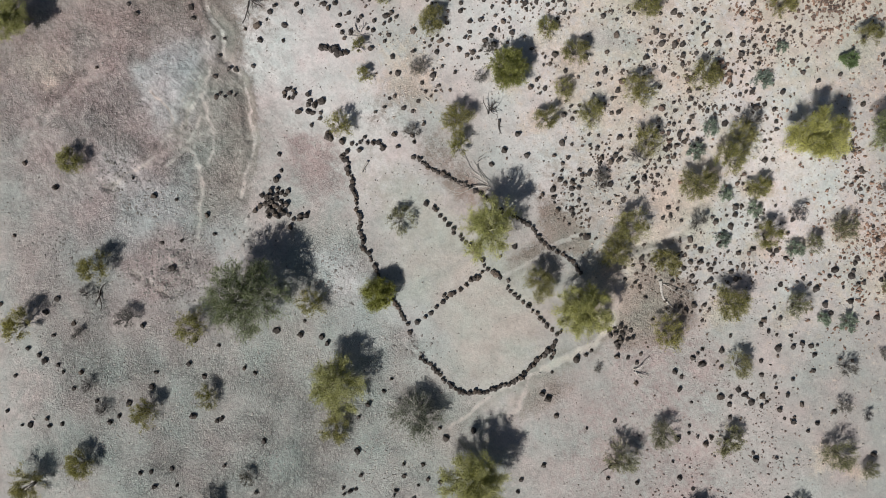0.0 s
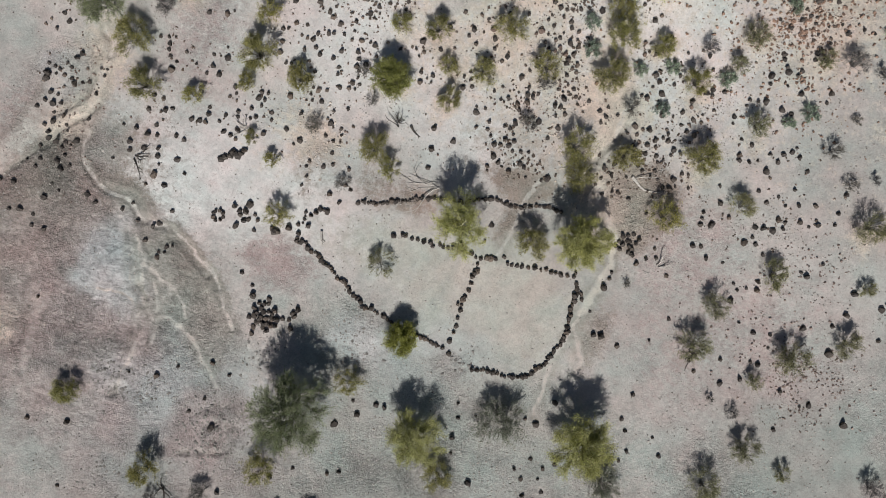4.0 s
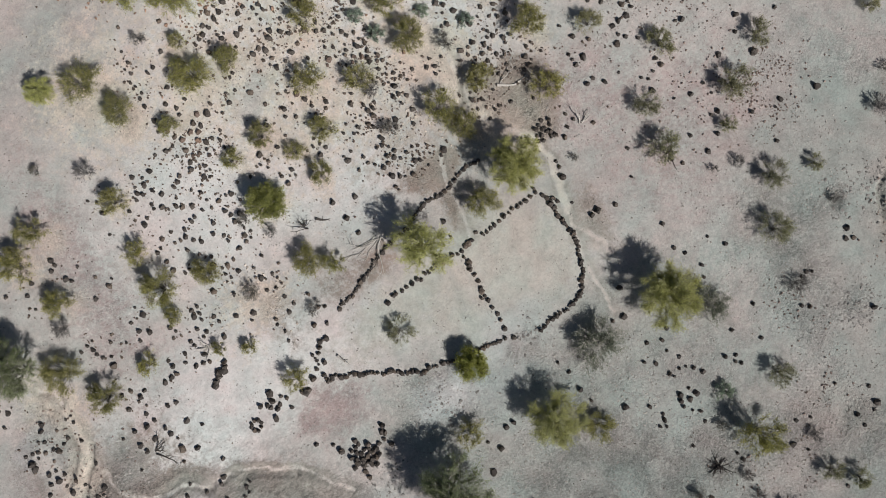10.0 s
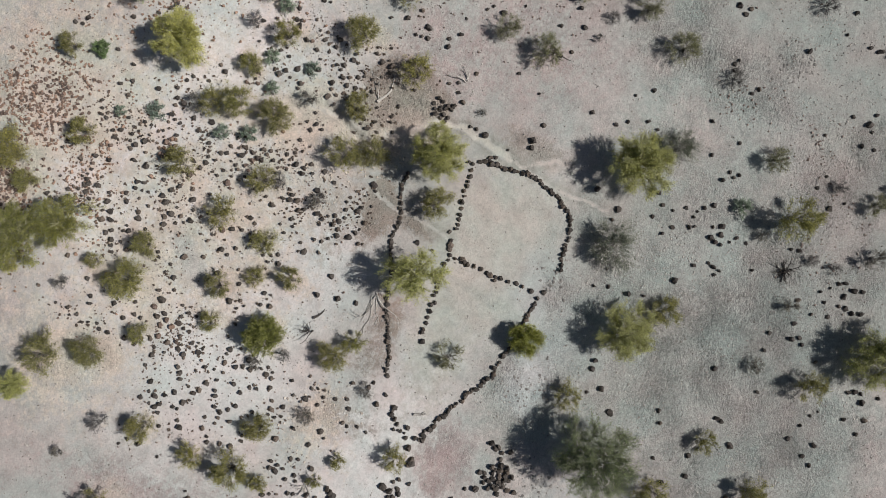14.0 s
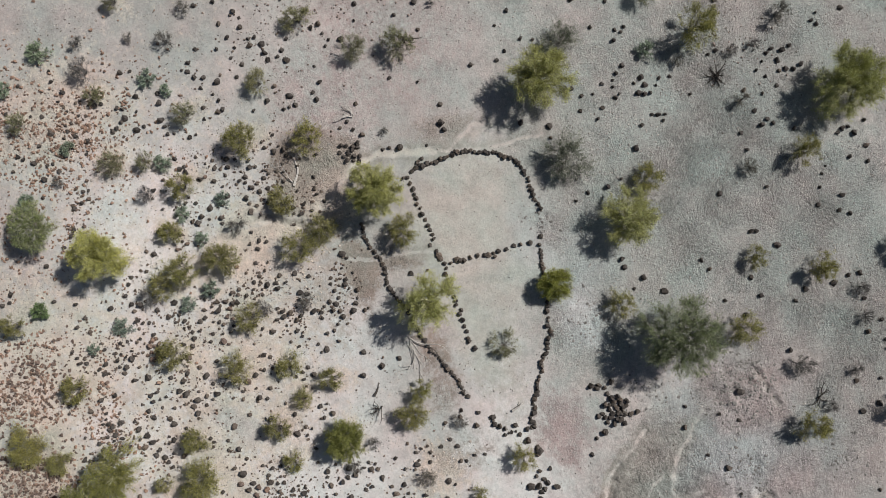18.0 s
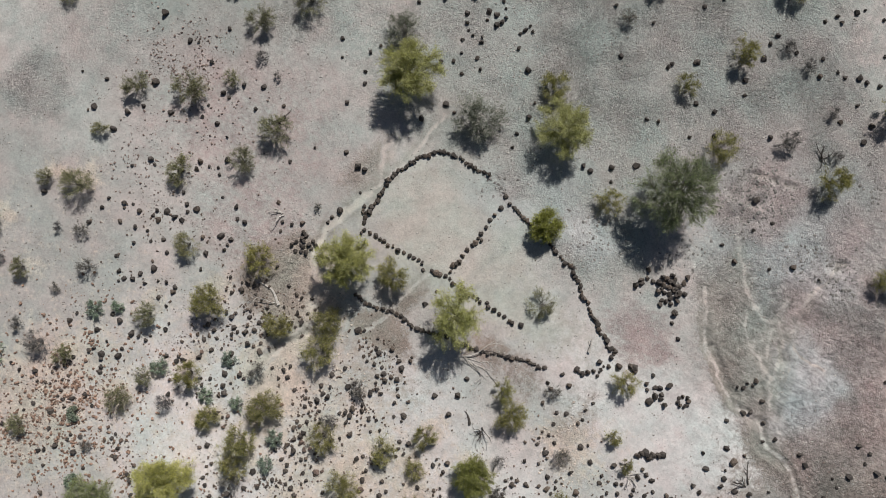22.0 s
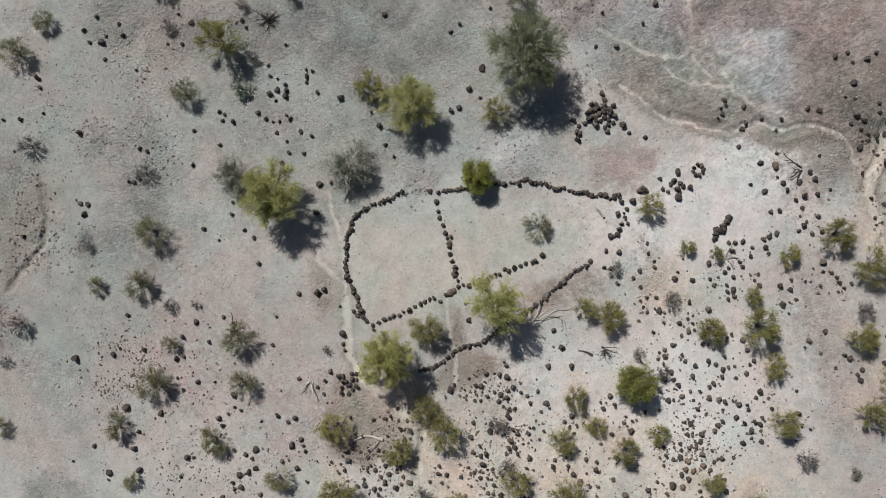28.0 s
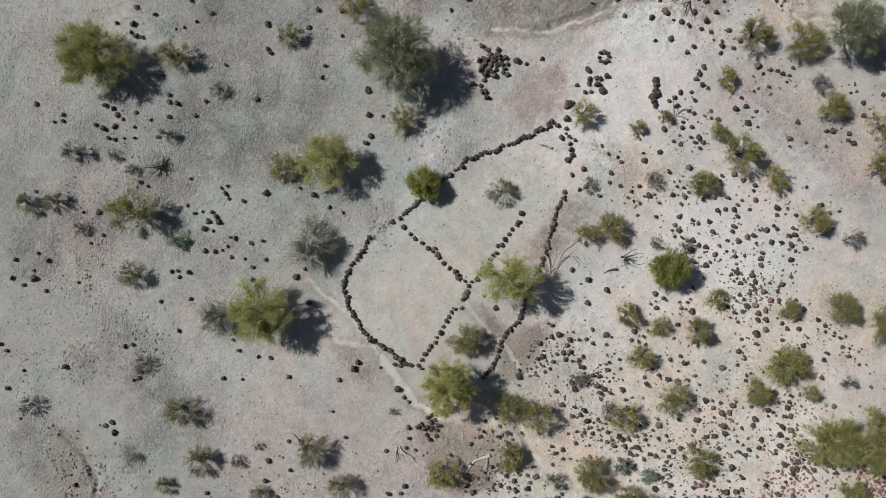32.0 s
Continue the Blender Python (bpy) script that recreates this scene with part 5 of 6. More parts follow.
BOULDERS += [(3.88, 17.62, 0.24), (3.54, 16.29, 0.31), (3.00, 16.96, 0.27), (2.92, 15.86, 0.27), (3.64, 15.27, 0.34), (1.39, 14.78, 0.34), (0.94, 15.02, 0.27), (0.42, 15.42, 0.31), (0.07, 17.99, 0.43), (0.96, 18.93, 0.34), (1.00, 20.24, 0.31), (1.52, 20.06, 0.31), (2.05, 21.39, 0.27), (2.28, 16.94, 0.24), (-0.35, 16.74, 0.24), (-0.40, 15.77, 0.31), (-0.88, 14.80, 0.34), (-2.91, 17.38, 0.37), (-2.08, 17.10, 0.24), (-1.30, 17.31, 0.24), (-0.85, 17.73, 0.27), (-2.22, 18.33, 0.31), (-2.57, 19.39, 0.37), (-3.18, 19.48, 0.24), (-3.68, 19.36, 0.34), (-2.80, 20.47, 0.24), (-3.40, 20.17, 0.27), (-2.67, 21.76, 0.31), (-1.18, 20.89, 0.24), (-0.79, 21.71, 0.27), (-0.36, 20.93, 0.31), (-4.56, 18.45, 0.34), (-5.22, 18.15, 0.24)]
BOULDERS += [(-4.79, 17.40, 0.31), (-2.04, 15.69, 0.37), (-2.35, 16.00, 0.37), (-2.46, 15.26, 0.24), (-2.00, 14.48, 0.43), (-4.31, 15.64, 0.24), (-6.37, 14.87, 0.24), (-6.81, 14.48, 0.46), (-7.44, 15.88, 0.24), (-8.11, 15.72, 0.24), (-7.08, 18.92, 0.27), (-6.26, 20.49, 0.27), (-8.37, 21.46, 0.24), (-9.19, 18.81, 0.24), (-9.00, 19.43, 0.27), (-9.55, 17.30, 0.27), (10.46, -13.66, 0.24), (7.16, -14.01, 0.31), (7.28, -14.90, 0.24), (5.14, -19.25, 0.27), (10.58, -19.29, 0.34), (6.73, -21.08, 0.24), (6.90, -21.43, 0.27), (5.53, -21.46, 0.24), (4.60, -20.19, 0.24), (7.45, -24.28, 0.31), (7.85, -25.85, 0.31), (2.92, -19.59, 0.34), (2.85, -18.36, 0.31), (2.17, -21.24, 0.24), (0.00, -24.82, 0.27), (-0.31, -23.71, 0.27), (-0.86, -24.58, 0.27)]
BOULDERS += [(-1.42, -21.55, 0.24), (-2.36, -21.20, 0.27), (-2.23, -22.60, 0.31), (-3.00, -22.21, 0.27), (-3.37, -22.73, 0.27), (-0.04, -16.16, 0.31), (-0.51, -18.81, 0.27), (-2.61, -17.16, 0.31), (-3.82, -18.34, 0.40), (-5.12, -16.37, 0.31), (-3.93, -14.29, 0.27), (-3.31, -14.00, 0.24), (-5.90, -14.58, 0.27), (-6.68, -19.03, 0.37), (-7.12, -18.32, 0.27), (-7.06, -15.42, 0.34), (-6.65, -21.55, 0.31), (-8.15, -21.94, 0.27), (-9.58, -22.51, 0.27), (-10.01, -21.58, 0.31), (-10.67, -22.33, 0.27), (-11.21, -22.30, 0.31), (-11.86, -22.77, 0.40), (-12.66, -21.37, 0.24), (-12.39, -20.01, 0.31), (-9.65, -17.08, 0.31), (-14.12, -19.85, 0.34), (-13.95, -20.84, 0.37), (-28.98, -6.44, 0.34), (-27.70, -4.84, 0.27), (-21.36, -16.15, 0.31), (-19.08, -15.73, 0.43), (-18.55, -19.34, 0.24)]
BOULDERS += [(-16.08, -22.60, 0.37), (-13.08, -23.03, 0.31), (-12.36, -22.76, 0.31), (-11.63, -26.79, 0.27), (-9.29, -24.82, 0.27), (-8.48, -24.34, 0.24), (-8.89, -24.99, 0.27), (15.59, -21.32, 0.27), (15.75, -19.83, 0.40), (16.50, -20.84, 0.27), (15.90, -18.86, 0.27), (14.41, -17.73, 0.24), (19.80, -19.10, 0.37), (21.55, -17.21, 0.27), (22.49, -17.46, 0.24), (15.28, -13.11, 0.27), (19.45, -11.31, 0.31), (0.68, 19.21, 0.31), (-8.32, 18.32, 0.27), (-10.03, 10.02, 0.24)]
STONES = []
STONES += [(-25.84, 14.12), (-25.50, 13.63), (-25.43, 13.04), (-25.40, 12.58), (-24.94, 12.25), (-23.19, 14.00), (-23.62, 13.78), (-23.36, 13.51), (-21.04, 11.41), (-20.45, 11.86), (-21.04, 10.50), (-18.82, 12.37), (-18.78, 12.01), (-19.14, 11.82), (-18.68, 10.97), (-18.48, 10.68), (-17.76, 11.23), (-16.52, 9.60), (-17.89, 9.09), (-24.40, 10.88), (-19.35, 7.21), (-19.55, 6.43), (-19.35, 6.08), (-18.89, 5.88), (-17.78, 6.10), (-16.31, 5.84), (-17.03, 5.71), (-16.77, 6.23), (-15.07, 5.09), (-13.76, 5.18), (-14.83, 13.70), (-14.89, 12.99), (-15.25, 14.06), (-15.21, 11.73), (-13.52, 12.23), (-13.26, 11.10), (-16.12, 6.91), (-16.28, 7.49), (-25.97, 6.78), (-26.13, 5.81), (-25.57, 6.39), (-22.66, 4.33), (-22.72, 3.94), (-24.31, 4.82), (-26.02, 3.79), (-25.62, 3.69), (-25.46, 3.30), (-25.95, 3.20)]
STONES += [(-22.88, 2.81), (-25.95, 2.88), (-25.02, 2.16), (-24.69, 1.77), (-25.12, 1.58), (-25.61, 1.67), (-24.12, 0.60), (-24.88, 0.60), (-24.95, -0.05), (-24.28, -0.47), (-23.79, -0.37), (-23.46, -0.44), (-23.62, -1.09), (-23.19, -1.57), (-23.95, -1.51), (-23.62, -1.90), (-24.94, -1.67), (-25.10, -2.16), (-25.76, -1.93), (-17.15, 2.99), (-15.58, 3.28), (-15.19, 2.79), (-14.67, 4.15), (-14.61, 3.83), (-17.73, 1.80), (-17.24, 1.67), (-20.09, 1.60), (-19.33, 1.34), (-19.33, 0.60), (-20.22, 0.76), (-20.93, -0.50), (-20.84, 1.57), (-18.81, 1.51), (-18.51, 0.79), (-10.60, 14.15), (-12.55, 13.20), (-11.90, 13.45), (-11.41, 13.51), (-12.38, 13.78), (-12.06, 13.03), (-12.87, 12.55), (-12.61, 12.81), (-12.38, 12.61), (-11.80, 12.48), (-12.28, 11.90), (-11.50, 12.06), (-9.95, 13.99), (-9.46, 14.01)]
STONES += [(-8.81, 13.98), (-8.97, 13.43), (-9.56, 13.37), (-8.07, 13.42), (-7.74, 13.16), (-7.35, 13.16), (-6.71, 13.31), (-5.42, 14.27), (-2.36, 13.12), (-1.94, 12.63), (-1.71, 12.08), (-1.55, 11.57), (-3.06, 12.32), (-3.16, 11.90), (-2.68, 11.58), (-4.35, 12.07), (-3.77, 11.00), (-4.54, 10.65), (-5.61, 10.89), (-5.09, 11.21), (-8.78, 12.85), (-9.13, 12.69), (-7.03, 12.83), (-8.00, 12.45), (-7.61, 12.51), (-7.03, 12.32), (-8.42, 11.71), (-10.11, 12.37), (-10.33, 12.15), (-10.69, 12.02), (-10.92, 11.41), (-11.89, 11.41), (-12.31, 11.58), (-11.63, 11.09), (-10.92, 10.79), (-10.43, 10.53), (-9.94, 11.30), (-9.62, 10.91), (-9.29, 11.23), (-8.65, 11.39), (-9.52, 10.36), (-9.52, 9.85), (-10.91, 9.82), (-12.21, 9.96), (-12.86, 9.87), (-11.47, 9.63), (-12.37, 9.31), (-12.02, 9.25)]
STONES += [(-11.66, 9.25), (-11.07, 8.53), (-11.95, 8.57), (-10.26, 8.59), (-9.94, 9.07), (-8.97, 9.94), (-8.48, 10.00), (-8.16, 9.94), (-7.93, 9.35), (-8.97, 9.29), (-8.87, 8.49), (-8.64, 8.26), (-8.38, 8.71), (-9.77, 7.75), (-8.58, 7.84), (-8.41, 7.52), (-9.45, 7.04), (-13.35, 8.67), (-13.28, 8.03), (-11.56, 8.02), (-12.04, 5.76), (-11.07, 7.53), (-11.23, 7.05), (-10.91, 6.63), (-10.58, 6.56), (-10.91, 6.24), (-10.74, 5.92), (-10.10, 6.72), (-13.41, 5.18), (-9.35, 4.94), (-7.51, 10.25), (-6.70, 10.09), (-5.90, 10.34), (-5.61, 9.98), (-4.51, 8.79), (-5.15, 8.60), (-5.19, 9.14), (-2.68, 8.94), (-2.20, 9.16), (-1.94, 10.93), (-1.62, 11.12), (-2.35, 5.89), (-1.65, 8.13), (-1.55, 7.81), (-2.52, 9.97), (-2.77, 9.58), (-2.36, 9.51), (1.01, 14.28)]
STONES += [(1.27, 13.73), (1.11, 13.15), (0.69, 13.25), (1.08, 12.70), (1.81, 13.15), (1.91, 13.47), (2.29, 13.88), (2.71, 13.78), (2.77, 13.30), (2.45, 13.01), (2.93, 12.88), (1.97, 12.60), (1.71, 12.38), (2.29, 12.37), (2.77, 12.50), (2.58, 12.12), (1.59, 12.93), (1.33, 12.45), (2.93, 11.66), (3.22, 11.53), (2.55, 11.80), (2.45, 10.83), (2.99, 10.73), (2.51, 10.35), (2.80, 10.25), (3.57, 10.19), (2.99, 9.87), (2.61, 9.39), (2.93, 9.39), (2.77, 8.84), (0.95, 9.56), (1.01, 9.14), (1.49, 9.78), (0.37, 10.37), (0.95, 11.32), (-0.75, 11.34), (-0.91, 9.25), (-0.43, 8.93), (-0.05, 9.08), (0.53, 8.92), (0.69, 8.60), (1.11, 8.21), (1.39, 8.11), (1.74, 7.95), (1.97, 8.27), (0.75, 7.80), (0.21, 7.51), (0.53, 7.48)]
STONES += [(-0.69, 7.52), (-1.14, 8.19), (0.75, 6.52), (1.01, 6.29), (1.49, 6.35), (1.90, 6.45), (2.22, 6.35), (0.69, 5.27), (1.17, 5.07), (1.33, 5.55), (1.58, 5.71), (1.90, 5.55), (2.13, 5.07), (3.34, 5.32), (3.02, 5.16), (2.54, 5.61), (5.10, 9.79), (5.32, 9.21), (6.11, 9.85), (5.79, 7.45), (6.20, 6.81), (6.74, 6.49), (6.36, 7.23), (6.75, 7.13), (7.00, 5.69), (7.38, 5.69), (8.01, 5.53), (7.54, 6.65), (6.82, 13.78), (7.23, 13.75), (7.55, 14.00), (6.60, 13.53), (6.28, 12.98), (7.71, 12.88), (7.55, 12.56), (7.86, 12.24), (8.66, 12.39), (8.82, 12.93), (8.66, 13.19), (7.55, 11.92), (7.39, 11.22), (9.13, 10.63), (9.51, 11.01), (9.67, 10.31), (8.97, 9.83), (9.60, 8.49), (8.49, 9.04), (8.65, 8.72)]
STONES += [(8.18, 8.72), (8.81, 8.24), (8.97, 7.92), (9.28, 8.17), (8.97, 7.44), (8.81, 7.06), (10.07, 6.64), (10.33, 6.89), (11.02, 7.02), (10.86, 7.75), (6.91, 9.05), (7.22, 9.52), (7.70, 9.46), (8.02, 9.52), (10.24, 10.78), (10.08, 9.99), (10.55, 9.98), (10.65, 11.16), (9.92, 11.74), (10.24, 13.50), (10.87, 12.37), (10.81, 12.69), (10.56, 12.31), (9.92, 11.42), (14.70, 14.00), (12.93, 12.68), (12.86, 12.36), (13.87, 12.83), (14.82, 12.66), (15.35, 12.59), (12.36, 11.57), (12.39, 11.18), (13.11, 10.45), (14.84, 10.05), (15.38, 9.79), (15.57, 10.27), (16.17, 10.84), (15.98, 10.55), (13.86, 9.33), (13.30, 9.27), (14.90, 9.10), (17.16, 7.78), (16.47, 7.56), (14.84, 7.95), (15.97, 7.95), (18.03, 6.80), (19.35, 7.30), (19.38, 7.93)]
STONES += [(16.18, 6.01), (12.25, 5.96), (12.25, 5.61), (15.21, 5.35), (15.49, 5.06), (16.05, 4.61), (19.51, 9.07), (19.34, 5.02), (16.68, 6.29), (13.09, 3.51), (14.04, 3.57), (15.70, 2.55), (14.95, 2.59), (15.26, 2.30), (15.04, 1.64), (16.72, -2.42), (19.06, -2.45), (20.78, -2.73), (20.31, -2.95), (19.26, 1.28), (18.34, 4.23), (18.68, 4.13), (17.67, 0.43), (17.76, -0.30), (17.47, -1.37), (15.82, 0.59), (16.76, 0.27), (11.26, 1.96), (12.05, -0.33), (11.32, -1.79), (-23.88, -2.84), (-23.38, -3.13), (-21.71, -2.87), (-19.51, -3.12), (-19.09, -2.63), (-25.25, -4.75), (-24.43, -4.85), (-24.11, -3.78), (-16.15, -4.34), (-16.47, -4.82), (-16.80, -4.89), (-10.87, -10.49), (-13.85, -10.83), (-16.48, -11.97), (-26.08, -3.39), (-1.87, -9.70), (-3.66, -9.84), (3.23, -8.65)]
STONES += [(7.30, -6.63), (6.12, -10.92), (7.57, -11.04), (7.95, -11.70), (6.97, -12.18), (7.10, -12.47), (7.60, -12.27), (7.98, -12.36), (8.61, -13.12), (6.81, -13.55), (2.31, -9.04), (13.66, -7.87), (13.04, -6.95), (11.09, -6.45), (11.46, -7.02), (16.22, -11.80), (16.84, -11.82), (19.81, -10.83), (10.66, -13.36), (10.13, -13.11), (8.25, -2.37), (7.72, -1.16), (9.43, 2.18), (10.19, 3.23), (10.44, 2.72), (-8.80, 3.33), (-8.60, 2.72), (-9.93, 2.53), (-10.02, 2.21), (-9.61, 5.11), (-8.57, 4.46), (-8.57, 4.07), (-8.96, 3.98), (0.94, 0.98), (19.61, 22.35), (16.91, 21.95), (16.95, 22.40), (18.26, 20.10), (18.32, 20.65), (16.93, 21.28), (16.39, 19.94), (16.35, 16.99), (16.70, 18.15), (17.13, 17.76), (17.86, 18.18), (16.00, 17.86), (18.51, 18.15), (17.04, 13.69)]
STONES += [(15.80, 16.25), (15.78, 15.85), (15.29, 15.07), (15.57, 17.27), (15.26, 17.81), (15.23, 18.21), (14.90, 18.19), (14.51, 17.82), (14.00, 17.27), (14.19, 15.40), (13.69, 14.32), (15.58, 13.81), (14.14, 21.10), (14.59, 19.98), (13.73, 20.60), (13.36, 19.90), (13.37, 19.56), (12.87, 19.31), (13.31, 17.53), (11.32, 18.39), (10.70, 18.64), (11.68, 20.70), (12.66, 20.26), (11.26, 22.84), (11.27, 18.07), (11.42, 12.79), (10.14, 14.46), (8.94, 14.31), (9.07, 19.70), (9.36, 19.50), (10.55, 19.16), (14.40, 15.07), (14.59, 14.78), (6.51, 24.25), (6.65, 15.54), (7.73, 14.89), (6.47, 14.19), (5.45, 17.45), (4.85, 17.80), (4.30, 17.62), (4.46, 18.84), (4.10, 17.16), (3.08, 17.31), (3.32, 17.60), (2.94, 15.53), (2.89, 15.21), (2.55, 15.53), (2.47, 15.02)]
STONES += [(2.17, 14.18), (2.11, 14.84), (2.10, 15.17), (1.72, 14.80), (1.71, 14.35), (0.44, 13.04), (1.24, 15.46), (0.17, 18.66), (2.24, 17.76), (1.78, 18.39), (1.11, 19.30), (1.35, 20.45), (1.51, 19.34), (1.79, 19.07), (1.53, 18.85), (1.35, 18.55), (1.92, 19.45), (2.41, 18.88), (2.35, 18.50), (2.34, 19.88), (2.18, 20.55), (2.33, 21.51), (1.88, 21.09), (2.78, 21.68), (-0.78, 16.09), (-0.29, 15.04), (-0.46, 17.51), (0.24, 17.41), (-1.30, 13.72), (-2.57, 17.50), (-1.83, 17.71), (-0.96, 18.07), (-1.34, 18.13), (-1.80, 18.53), (-2.11, 19.49), (-3.08, 19.04), (-2.13, 22.50), (-3.07, 21.65), (-3.31, 21.36), (-2.79, 20.96), (-2.01, 20.75), (-1.81, 20.98), (-2.13, 21.03), (-1.48, 21.03), (-1.93, 20.24), (-0.54, 22.92), (-0.06, 22.26), (-0.32, 20.10)]
STONES += [(-3.31, 22.83), (-3.52, 22.54), (-4.30, 18.90), (-4.06, 18.60), (-4.87, 18.33), (-4.49, 17.88), (-3.77, 17.68), (-3.89, 17.95), (-3.52, 17.87), (-3.36, 16.80), (-2.75, 15.89), (-1.61, 15.50), (-1.51, 16.20), (-1.26, 16.55), (-1.58, 16.53), (-2.27, 14.84), (-1.99, 15.13), (-3.07, 14.90), (-1.43, 14.56), (-4.77, 14.73), (-5.27, 14.87), (-4.59, 15.52), (-7.35, 14.79), (-7.76, 14.43), (-8.19, 14.10), (-7.82, 13.82), (-9.11, 14.40), (-9.26, 14.91), (-9.74, 15.15), (-8.17, 15.30), (-7.60, 16.94), (-7.92, 16.99), (-7.96, 18.40), (-8.98, 20.18), (-9.36, 19.16), (-9.48, 18.36), (-9.37, 18.02), (-9.29, 17.52), (-9.57, 16.75), (-9.55, 15.77), (-8.51, 16.26), (10.68, -13.92), (6.93, -14.61), (7.63, -13.92), (7.18, -15.52), (6.67, -13.83), (6.62, -14.15), (5.43, -13.89)]
STONES += [(5.31, -14.19), (5.19, -14.56), (4.93, -14.39), (5.86, -16.28), (5.98, -20.25), (5.50, -20.65), (11.46, -18.24), (7.70, -17.96), (7.79, -18.45), (6.67, -22.03), (6.73, -22.46), (6.16, -21.56), (6.36, -20.70), (5.54, -21.85), (5.41, -22.24), (5.59, -22.75), (4.78, -21.08), (8.04, -24.44), (7.71, -24.06), (11.81, -22.81), (11.12, -19.96), (12.23, -18.53), (2.82, -20.22), (1.82, -18.36), (3.81, -19.48), (1.18, -23.47), (1.29, -23.81), (1.33, -24.14), (1.41, -25.11), (0.88, -24.38), (-0.40, -22.26), (-0.74, -21.94), (-2.72, -17.46), (-6.24, -16.57), (-6.72, -22.18), (-27.20, -4.14), (-26.89, -3.46), (-25.85, -4.95), (-18.70, 3.01), (-18.25, -0.08), (-17.58, -1.13), (-16.44, -4.50), (-12.41, -24.59), (-6.84, -20.68), (-11.17, -26.31), (-9.66, -25.78), (-9.99, -26.15), (-12.22, -27.64)]
STONES += [(14.49, -20.53), (15.41, -20.13), (14.48, -19.84), (16.45, -20.07), (19.92, -18.53), (20.23, -17.10), (18.61, -15.35), (22.45, -15.54), (16.56, -11.64), (24.82, 2.19), (13.79, -2.24), (23.19, -11.29), (23.46, -10.78), (-1.67, 21.28), (-2.48, 21.24), (-3.06, 21.19), (-2.52, 20.78), (-1.36, 17.74), (-3.49, 18.85), (3.15, -19.98)]
STONES += [(-7.2, 1.6), (-7.5, 1.8), (-10.0, 1.1), (-8.7, 4.8), (-10.8, 3.5), (-11.1, 3.2), (-11.7, 3.9), (-12.7, 4.2), (-12.8, 4.6), (-13.5, 4.8), (-14.0, 4.5), (-13.6, 4.1), (-13.9, 3.9), (-14.4, 3.1), (-12.9, 3.3), (-10.2, 6.0), (-8.6, 7.2), (-8.8, 7.5), (-12.5, 7.6), (9.2, 5.0), (8.9, 6.2), (6.5, 5.4), (6.0, 5.8), (8.2, 8.2), (5.2, 8.2), (5.5, 9.6), (5.5, 10.1), (3.8, 9.8), (3.1, 8.2), (1.6, 8.4), (0.8, 7.2), (1.3, 9.5), (-17.5, -3.6), (-20.1, 0.3), (-19.6, 3.7), (-23.2, -0.1), (-23.8, 3.2), (-23.0, 4.3), (-24.5, 4.5)]
STONES += [(-25.3, 3.6), (-25.0, 4.1), (-24.7, 3.9), (-25.4, 2.2), (-23.9, 0.3), (-24.9, -0.4), (-23.9, -0.7), (-22.9, 1.3)]
PALO_VERDES = []
PALO_VERDES += [(9.1, -8.2, 3.54), (7.4, 17.7, 3.22), (-0.7, 1.4, 3.54), (6.0, 2.3, 3.38), (0.2, -10.6, 3.05), (-27.5, -11.1, 2.89), (-13.9, 20.3, 1.93)]
BROAD_TREES = [(3.7, -24.3, 4.1)]
GREY_TREES = []
GREY_TREES += [(-6.7, -11.1, 4.82), (-23.3, 8.0, 3.70), (10.0, 21.1, 2.90)]
OLIVE_TREES = []
OLIVE_TREES += [(-5.6, 22.9, 3.9), (-4.6, 20.9, 3.1), (-7.2, 23.8, 2.7)]
WISPY_SHRUBS = []
WISPY_SHRUBS += [(4.7, -8.5, 2.89), (10.9, -10.2, 2.1)]
CREOSOTES = []
CREOSOTES += [(4.3, 7.4, 1.99), (9.3, -17.4, 2.44), (16.3, -8.6, 1.70), (5.2, 14.0, 1.83), (-14.3, 7.5, 2.14), (13.7, -1.4, 1.85), (-1.6, 25.3, 2.14), (-6.2, 16.5, 2.14), (-11.7, 19.4, 2.14), (-18.6, 14.2, 1.83), (-20.4, 13.1, 2.06), (-21.4, 6.5, 1.99), (21.1, 7.7, 1.78), (11.2, 8.7, 1.83), (5.2, 11.8, 1.91), (1.5, 11.4, 1.61), (-0.9, 12.9, 1.83), (-13.8, -16.8, 1.83), (-20.2, 4.1, 1.99), (-6.5, 4.2, 1.68), (3.4, 1.6, 1.83), (10.1, 5.0, 1.83), (16.8, 3.6, 1.56), (18.9, -0.6, 1.70), (-14.2, -22.1, 1.83), (-7.0, -27.7, 1.83), (9.7, 12.7, 1.53), (-10.8, 17.2, 1.83), (7.1, 7.6, 1.53), (-4.2, -8.9, 1.59), (0.7, -21.2, 1.68), (0.9, 16.1, 1.76)]
